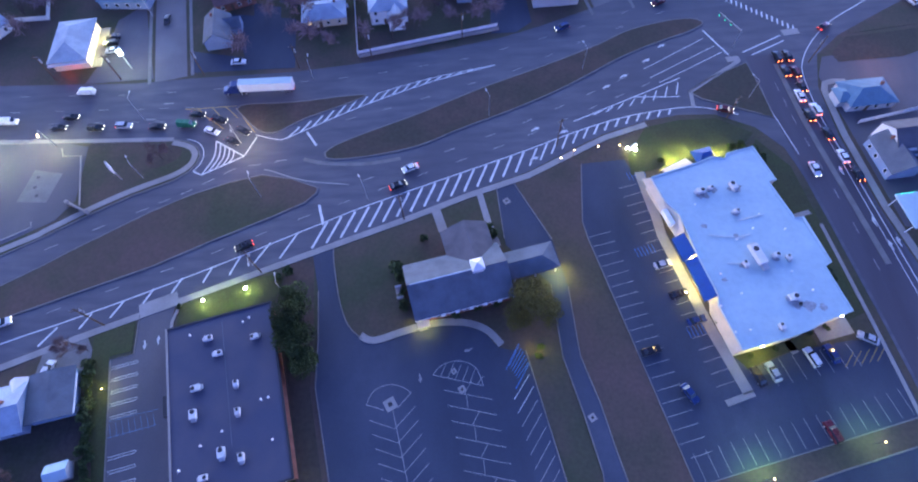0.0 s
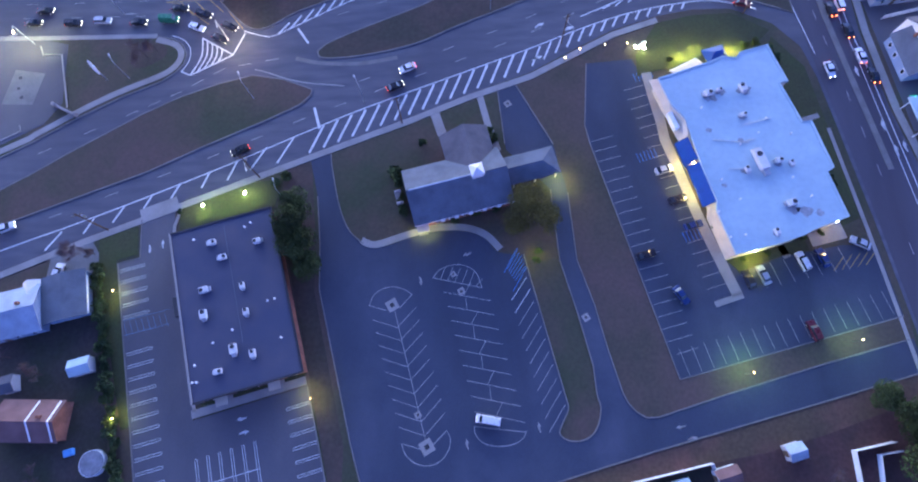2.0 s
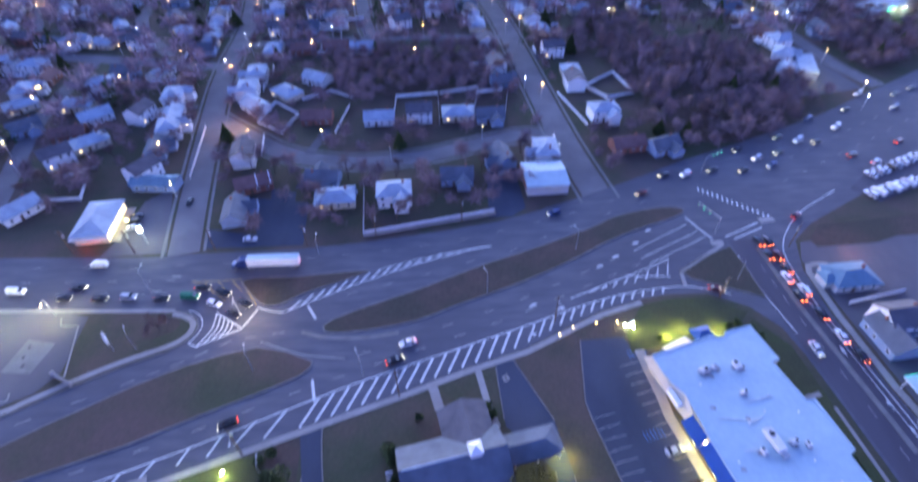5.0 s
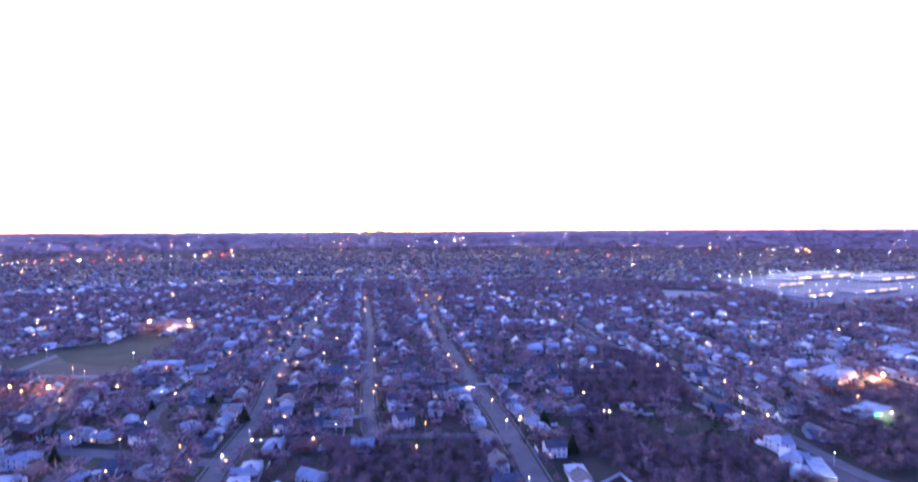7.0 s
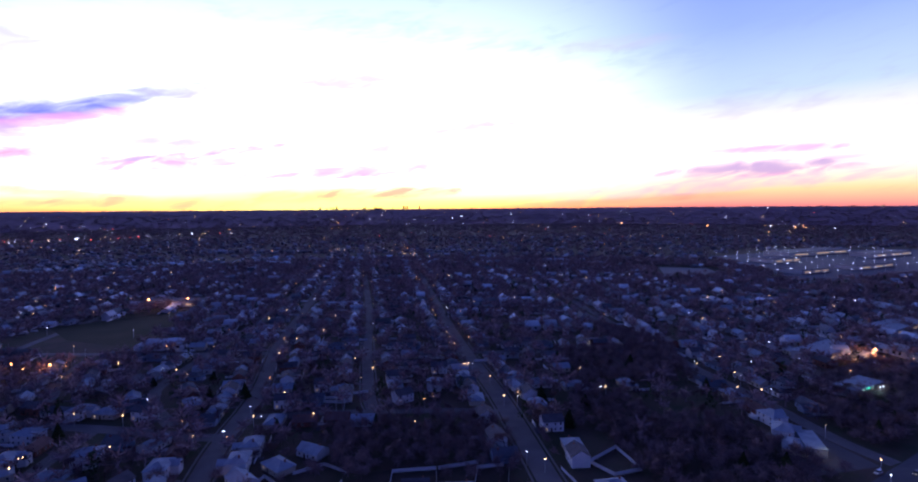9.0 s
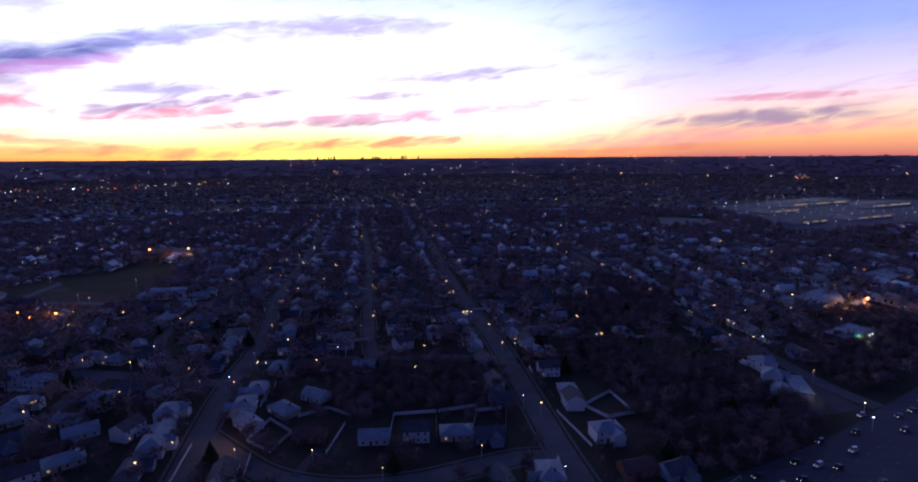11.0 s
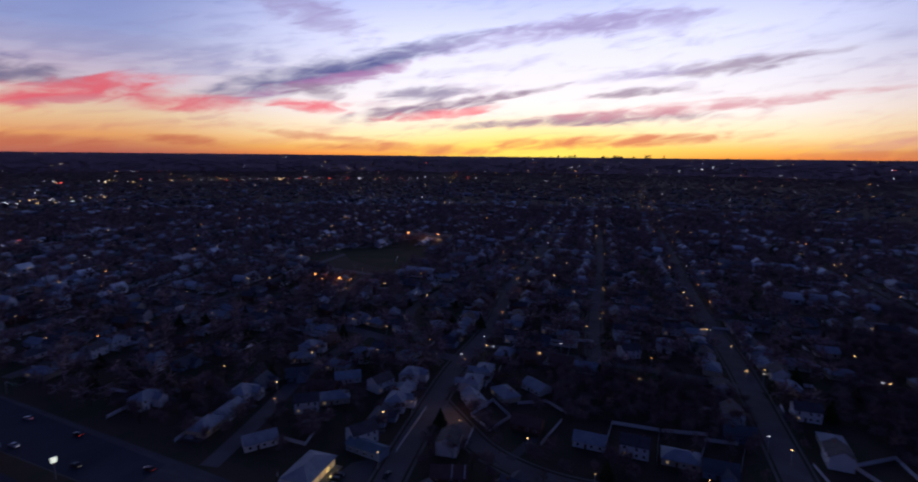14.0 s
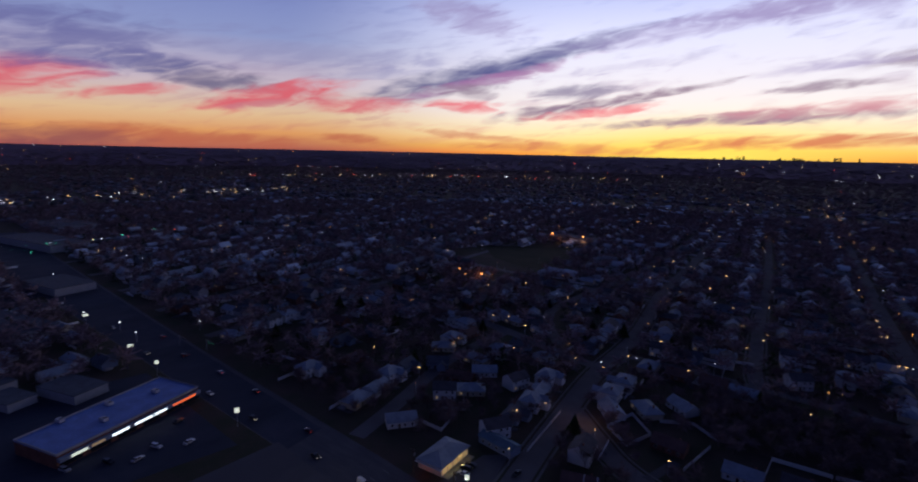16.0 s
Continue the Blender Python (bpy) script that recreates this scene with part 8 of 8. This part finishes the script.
for V, F in cl:
    V = V.copy()
    c = V.reshape(-1, 3, 3).mean(1, keepdims=True)
    V = (c + (V.reshape(-1, 3, 3) - c) * np.array([2.2, 2.2, 1.3])).reshape(-1, 3)
    V[:, 2] = np.maximum(V[:, 2], 0.0)
    fat.append((V, F))
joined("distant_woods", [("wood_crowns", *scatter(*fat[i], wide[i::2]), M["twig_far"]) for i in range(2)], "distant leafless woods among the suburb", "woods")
r9 = random.Random(9)
gv = []
for _ in range(60):
    s, ang = r9.random() ** 1.3, r9.uniform(0, 6.283)
    q = 0.26 * (1 - s) * r9.uniform(0.5, 1.1)
    c = Vector((math.cos(ang) * q, math.sin(ang) * q, 0.06 + 0.92 * s))
    u = Vector((r9.gauss(0, 1), r9.gauss(0, 1), r9.gauss(0, 1))).normalized() * 0.07
    v = u.orthogonal().normalized() * 0.07
    gv += [tuple(c - u), tuple(c - v), tuple(c + u)]
joined("suburb_conifers", [("conifer_crowns", *scatter(np.array(gv), np.arange(len(gv)).reshape(-1, 3), green), M["hedge"])], "dark conifers scattered among the houses", "trees")

# ---- lights of the suburb ----
OCT_V = np.array([(1, 0, 0), (-1, 0, 0), (0, 1, 0), (0, -1, 0), (0, 0, 1), (0, 0, -1)], dtype=float)
OCT_F = np.array([(0, 2, 4), (2, 1, 4), (1, 3, 4), (3, 0, 4), (2, 0, 5), (1, 2, 5), (3, 1, 5), (0, 3, 5)])
FAR = {"bulb_warm": glow("far_warm_lamp", (1, 0.54, 0.18), 4.2), "bulb_white": glow("far_white_lamp", (0.95, 0.97, 1), 3.0), "bulb_orange": glow("far_sodium_lamp", (1, 0.34, 0.07), 6), "bulb_red": glow("far_red_lamp", (1, 0.07, 0.04), 5), "bulb_green": glow("far_green_lamp", (0.1, 1, 0.55), 3), "bulb_lot": glow("far_lot_lamp", (0.85, 0.92, 1), 4.5)}
heads, masts = {"bulb_warm": [], "bulb_white": [], "bulb_orange": [], "bulb_red": []}, []
# the brightest street and yard lamps
BRIGHT = [(-180, 533), (-175, 576), (-266, 582), (-228, 434), (-239, 381), (-188, 363), (-125, 254), (-104, 278), (-176, 282), (-159, 244), (-190, 225), (-98, 314), (-126, 407), (-112, 478), (-114, 543), (-54, 941), (-12, 862), (-28, 678), (-13, 567), (-2, 489), (2, 465), (8, 425), (-51, 361), (-30, 314), (-7, 303), (-16, 267), (-430, 658), (-537, 1127), (-366, 1231), (-459, 1998), (-306, 1402), (-137, 873), (-119, 755), (94, 353), (100, 315), (35, 302), (204, 374), (195, 338), (180, 309)]
BRIGHT += [(192, 304), (257, 505), (282, 503), (282, 400), (336, 425), (191, 216), (44, 223), (30, 339), (14, 367), (66, 685), (-25, 362), (17, 368), (-157, 708), (-52, 188), (-116, 182), (-72, 280), (-445, 222), (-526, 274), (-446, 268), (-350, 174), (-219, 189), (-180, 186), (-344, 352), (-391, 450), (139, 823)]
PALE = [(-112, 259), (330, 827), (200, 1013), (249, 1016), (97, 315), (393, 531), (480, 588), (184, 203), (-112, 1092), (-78, 1747), (-552, 113), (-538, 149), (-410, 98), (-370, 107), (-342, 107), (-336, 142)]
for kind, spots_ in (("bulb_warm", BRIGHT), ("bulb_white", PALE)):
    for x, y in spots_:
        k = 0.28 + math.hypot(x, y) * 0.0005
        heads[kind].append((x, y, 6.4, 0, k, k, k * 0.7))
        masts.append((x, y, 0, 0, 0.14, 0.14, 6.2))
for pts, w in STREETS:
    line = smooth_line(pts, 4)
    run = 0
    for a, b in zip(line, line[1:]):
        L = math.hypot(b[0] - a[0], b[1] - a[1])
        run += L
        if run > rng.uniform(34, 66):
            run = 0
            x, y = a[0] + (w / 2 + 1) * rng.choice((-1, 1)), a[1]
            if math.hypot(x, y) > 150 and y > road_north(x) + 4:
                k = 0.2 + math.hypot(x, y) * 0.0003
                heads[rng.choice(("bulb_warm", "bulb_warm", "bulb_orange", "bulb_white"))].append((x, y, 7.2, 0, k, k, k * 0.7))
                masts.append((x, y, 0, 0, 0.14, 0.14, 7))
for x, y, yaw in near_lots + rest:
    d = math.hypot(x, y)
    if rng.random() < (0.12 if d < 900 else 0.08):
        a = radians(yaw)
        k = 0.16 + d * 0.0004 * rng.uniform(0.5, 1.2)
        heads[rng.choice(("bulb_warm", "bulb_warm", "bulb_warm", "bulb_white", "bulb_orange"))].append((x + 7 * math.sin(a), y - 7 * math.cos(a), rng.uniform(3.5, 6.5), 0, k, k, k))
for _ in range(330):
    r_, a = math.sqrt(rng.uniform(1300 ** 2, 4500 ** 2)), radians(rng.uniform(-48, 92))
    k = 0.2 + r_ * 0.0003 * rng.uniform(0.4, 1.4)
    heads[rng.choice(("bulb_warm", "bulb_warm", "bulb_white", "bulb_white", "bulb_orange", "bulb_red"))].append((-r_ * math.sin(a), r_ * math.cos(a), 13.5 + max(0.0, (r_ - 3600) * 0.112), 0, k, k, k))
for _ in range(130):
    r_, a = rng.uniform(3300, 4560), radians(rng.uniform(-48, 92))
    k = r_ * 0.0004 * rng.uniform(0.4, 1.3)
    heads[rng.choice(("bulb_warm", "bulb_white", "bulb_white", "bulb_orange"))].append((-r_ * math.sin(a), r_ * math.cos(a), 10 + max(0.0, (r_ - 3600) * 0.112), 0, k * 1.4, k, k * 0.8))
# lit business strips far off, and the shopping centre's lamp posts
for a0, a1, r0, r1, n, kinds in ((22, 62, 2500, 2300, 130, ("bulb_white", "bulb_white", "bulb_warm", "bulb_white", "bulb_red")), (58, 84, 1500, 1250, 90, ("bulb_white", "bulb_warm")), (-2, 14, 3900, 4000, 14, ("bulb_white", "bulb_white")), (-38, -18, 3000, 3600, 26, ("bulb_orange", "bulb_white")), (62, 90, 800, 620, 40, ("bulb_white", "bulb_red", "bulb_green"))):
    for _ in range(n * 2 // 3):
        s = rng.random()
        a, r_ = radians(a0 + (a1 - a0) * s), (r0 + (r1 - r0) * s) * rng.uniform(0.95, 1.05)
        k = r_ * 0.0006 * rng.uniform(0.4, 1.4)
        heads.setdefault(rng.choice(kinds), []).append((-r_ * math.sin(a), r_ * math.cos(a), 12 + max(0.0, (r_ - 3600) * 0.112), 0, k * 1.6, k * 1.6, k * 0.7))
for k_ in range(190):
    u, v = (k_ % 19) * 36 + rng.uniform(-3, 3), (k_ // 19) * 52
    x, y = 580 + u * 0.914 - v * 0.407, 800 + u * 0.407 + v * 0.914
    if inside(x, y, OPEN[1]):
        heads.setdefault("bulb_lot", []).append((x, y, 11, 0, 0.9, 0.9, 0.35))
        masts.append((x, y, 0, 0, 0.14, 0.14, 11))
for x, y, z, k in ((-355, 629, 11, 1.6), (-311, 634, 11, 1.4), (-278, 368, 10, 1.0), (-307, 371, 10, 0.7), (325, 377, 9, 1.3), (-300, 372, 6, 0.6), (-276, 380, 5, 0.5)):
    heads["bulb_orange"].append((x, y, z, 0, k, k, k * 0.8))
    masts.append((x, y, 0, 0, 0.2, 0.2, z))
joined("suburb_lamps", [("lamp_masts", *scatter(CUBE_V, CUBE_F, masts), M["metal"])] + [("lamp_heads", *scatter(OCT_V, OCT_F, p), FAR[m_]) for m_, p in heads.items() if p], "scattered glowing street and porch lamps of the suburb", "street lamps")

# ---- larger buildings further out ----
big = [(880, 1230, 0, 24, 240, 60, 10), (700, 1080, 0, 24, 90, 60, 8), (1020, 1180, 0, 24, 160, 50, 9), (640, 900, 0, 24, 80, 40, 7), (800, 960, 0, 24, 120, 40, 7), (-290, 62, 0, 20, 26, 16, 4.5), (-298, 40, 0, 20, 18, 12, 4), (-330, 30, 0, 18, 40, 20, 5),
       (300, 395, 0, 30, 60, 22, 6), (262, 316, 0, 28, 34, 14, 5), (420, 470, 0, 30, 60, 24, 6), (178, 242, 0, 70, 22, 8, 3.8), (-330, 650, 0, -6, 70, 24, 7), (-420, 60, 0, 18, 60, 26, 6), (-520, 110, 0, 12, 50, 30, 6), (-760, 150, 0, 12, 120, 40, 8), (-900, 200, 0, 12, 90, 50, 8), (380, 610, 0, 20, 40, 16, 6)]
for x, y, z, yaw, sx, sy, sz in big:
    t = thing("flat_roofed_building", pose(x, y, 0, 0, 0, yaw), "large low commercial building with flat roof", "building", "commercial buildings")
    part("wall", box(bmesh.new(), 0, 0, 0, sx, sy, sz), M["siding"], t)
    part("roof", box(bmesh.new(), 0, 0, sz + 0.005, sx + 0.5, sy + 0.5, 0.4, 0, 0.08), M["concrete"] if y > 1100 else M["tar"] if y > 800 else M["shingle_light"] if x > 0 else M["shingle"], t)
    if y > 200:
        for s in (-0.3, 0.05, 0.34):
            part("lit_front", box(bmesh.new(), s * sx, -sy / 2 - 0.12, sz * 0.35, sx * 0.2, 0.2, sz * 0.28), M["lit_window"], t, "lit shop front")
for x, y, m_ in ((262, 308, "bulb_green"), (272, 309.6, "bulb_white"), (252, 306, "bulb_white")):
    t = thing("canopy_sign", pose(x, y, 0, 0, 0, 28), "small lit canopy sign on posts", "sign", "canopy signs")
    part("post", tube(bmesh.new(), (0, 0, 0), (0, 0, 4), 0.12, 0.12, 6), M["metal"], t)
    part("panel", box(bmesh.new(), 0, 0, 4, 5, 0.4, 1.2, 0, 0.05), M[m_], t)
for x, y, yaw in ((96, 160, 30), (88, 126, 120), (-300, 130, 0), (-318, 122, 0)):
    t = thing("traffic_signal", pose(x, y, 0, 0, 0, yaw), "traffic signal on a curved mast arm", "traffic signal", "traffic signals")
    part("mast", tube(bmesh.new(), (0, 0, 0), (0, 0, 6.4), 0.14, 0.1, 8), M["metal"], t)
    part("mast_arm", tube(bmesh.new(), (0, 0, 6.2), (9, 0, 6.7), 0.09, 0.06, 8), M["metal"], t)
    for u in (4, 6.4, 8.8):
        h_ = part("signal_head", box(bmesh.new(), u, 0, 5.5, 0.4, 0.35, 1.1, 0, 0.04), M["dark"], t)
        part("lens", box(bmesh.new(), u, -0.2, 5.6, 0.22, 0.08, 0.22, 0, 0.02), M["bulb_green"], h_)
        part("lens", box(bmesh.new(), u, 0.2, 5.6, 0.22, 0.08, 0.22, 0, 0.02), M["bulb_green"], h_)

# ---- distance: wooded ridge and skyline ----
bm = bmesh.new()
ring = []
for i in range(421):
    a = radians(-70 + i * 0.45)
    h = 113 + 2.5 * noise.noise(Vector((i * 0.021, 0.3, 0))) + 2.4 * noise.noise(Vector((i * 0.16, 4.3, 0))) + 1.2 * noise.noise(Vector((i * 0.7, 7.3, 0)))
    ring.append([bm.verts.new((-r * math.sin(a), r * math.cos(a), z)) for r, z in ((3600, 2), (4100, h * 0.5), (4500, h * 0.9), (4650, h), (4900, h * 0.7))])
for p, q in zip(ring, ring[1:]):
    for k in range(4):
        bm.faces.new((p[k], p[k + 1], q[k + 1], q[k]))
solid("backdrop_ridge", bm, M["ridge"], "distant dark wooded ridge on the horizon", "hills", kind="structure")
tw_, r5 = [], random.Random(5)
for a0, n, hmax in ((12.4, 9, 17), (7.0, 16, 14), (3.4, 4, 19)):
    for _ in range(n):
        a = radians(a0 + r5.gauss(0, 0.75))
        tw_.append((-4620 * math.sin(a), 4620 * math.cos(a), 95, math.degrees(a), r5.uniform(6, 14), 10, 17 + r5.uniform(4, hmax * 1.5)))
joined("backdrop_skyline", [("towers", *scatter(CUBE_V, CUBE_F, tw_), M["dark"])], "tiny dark city skyline on the horizon", "skyline")
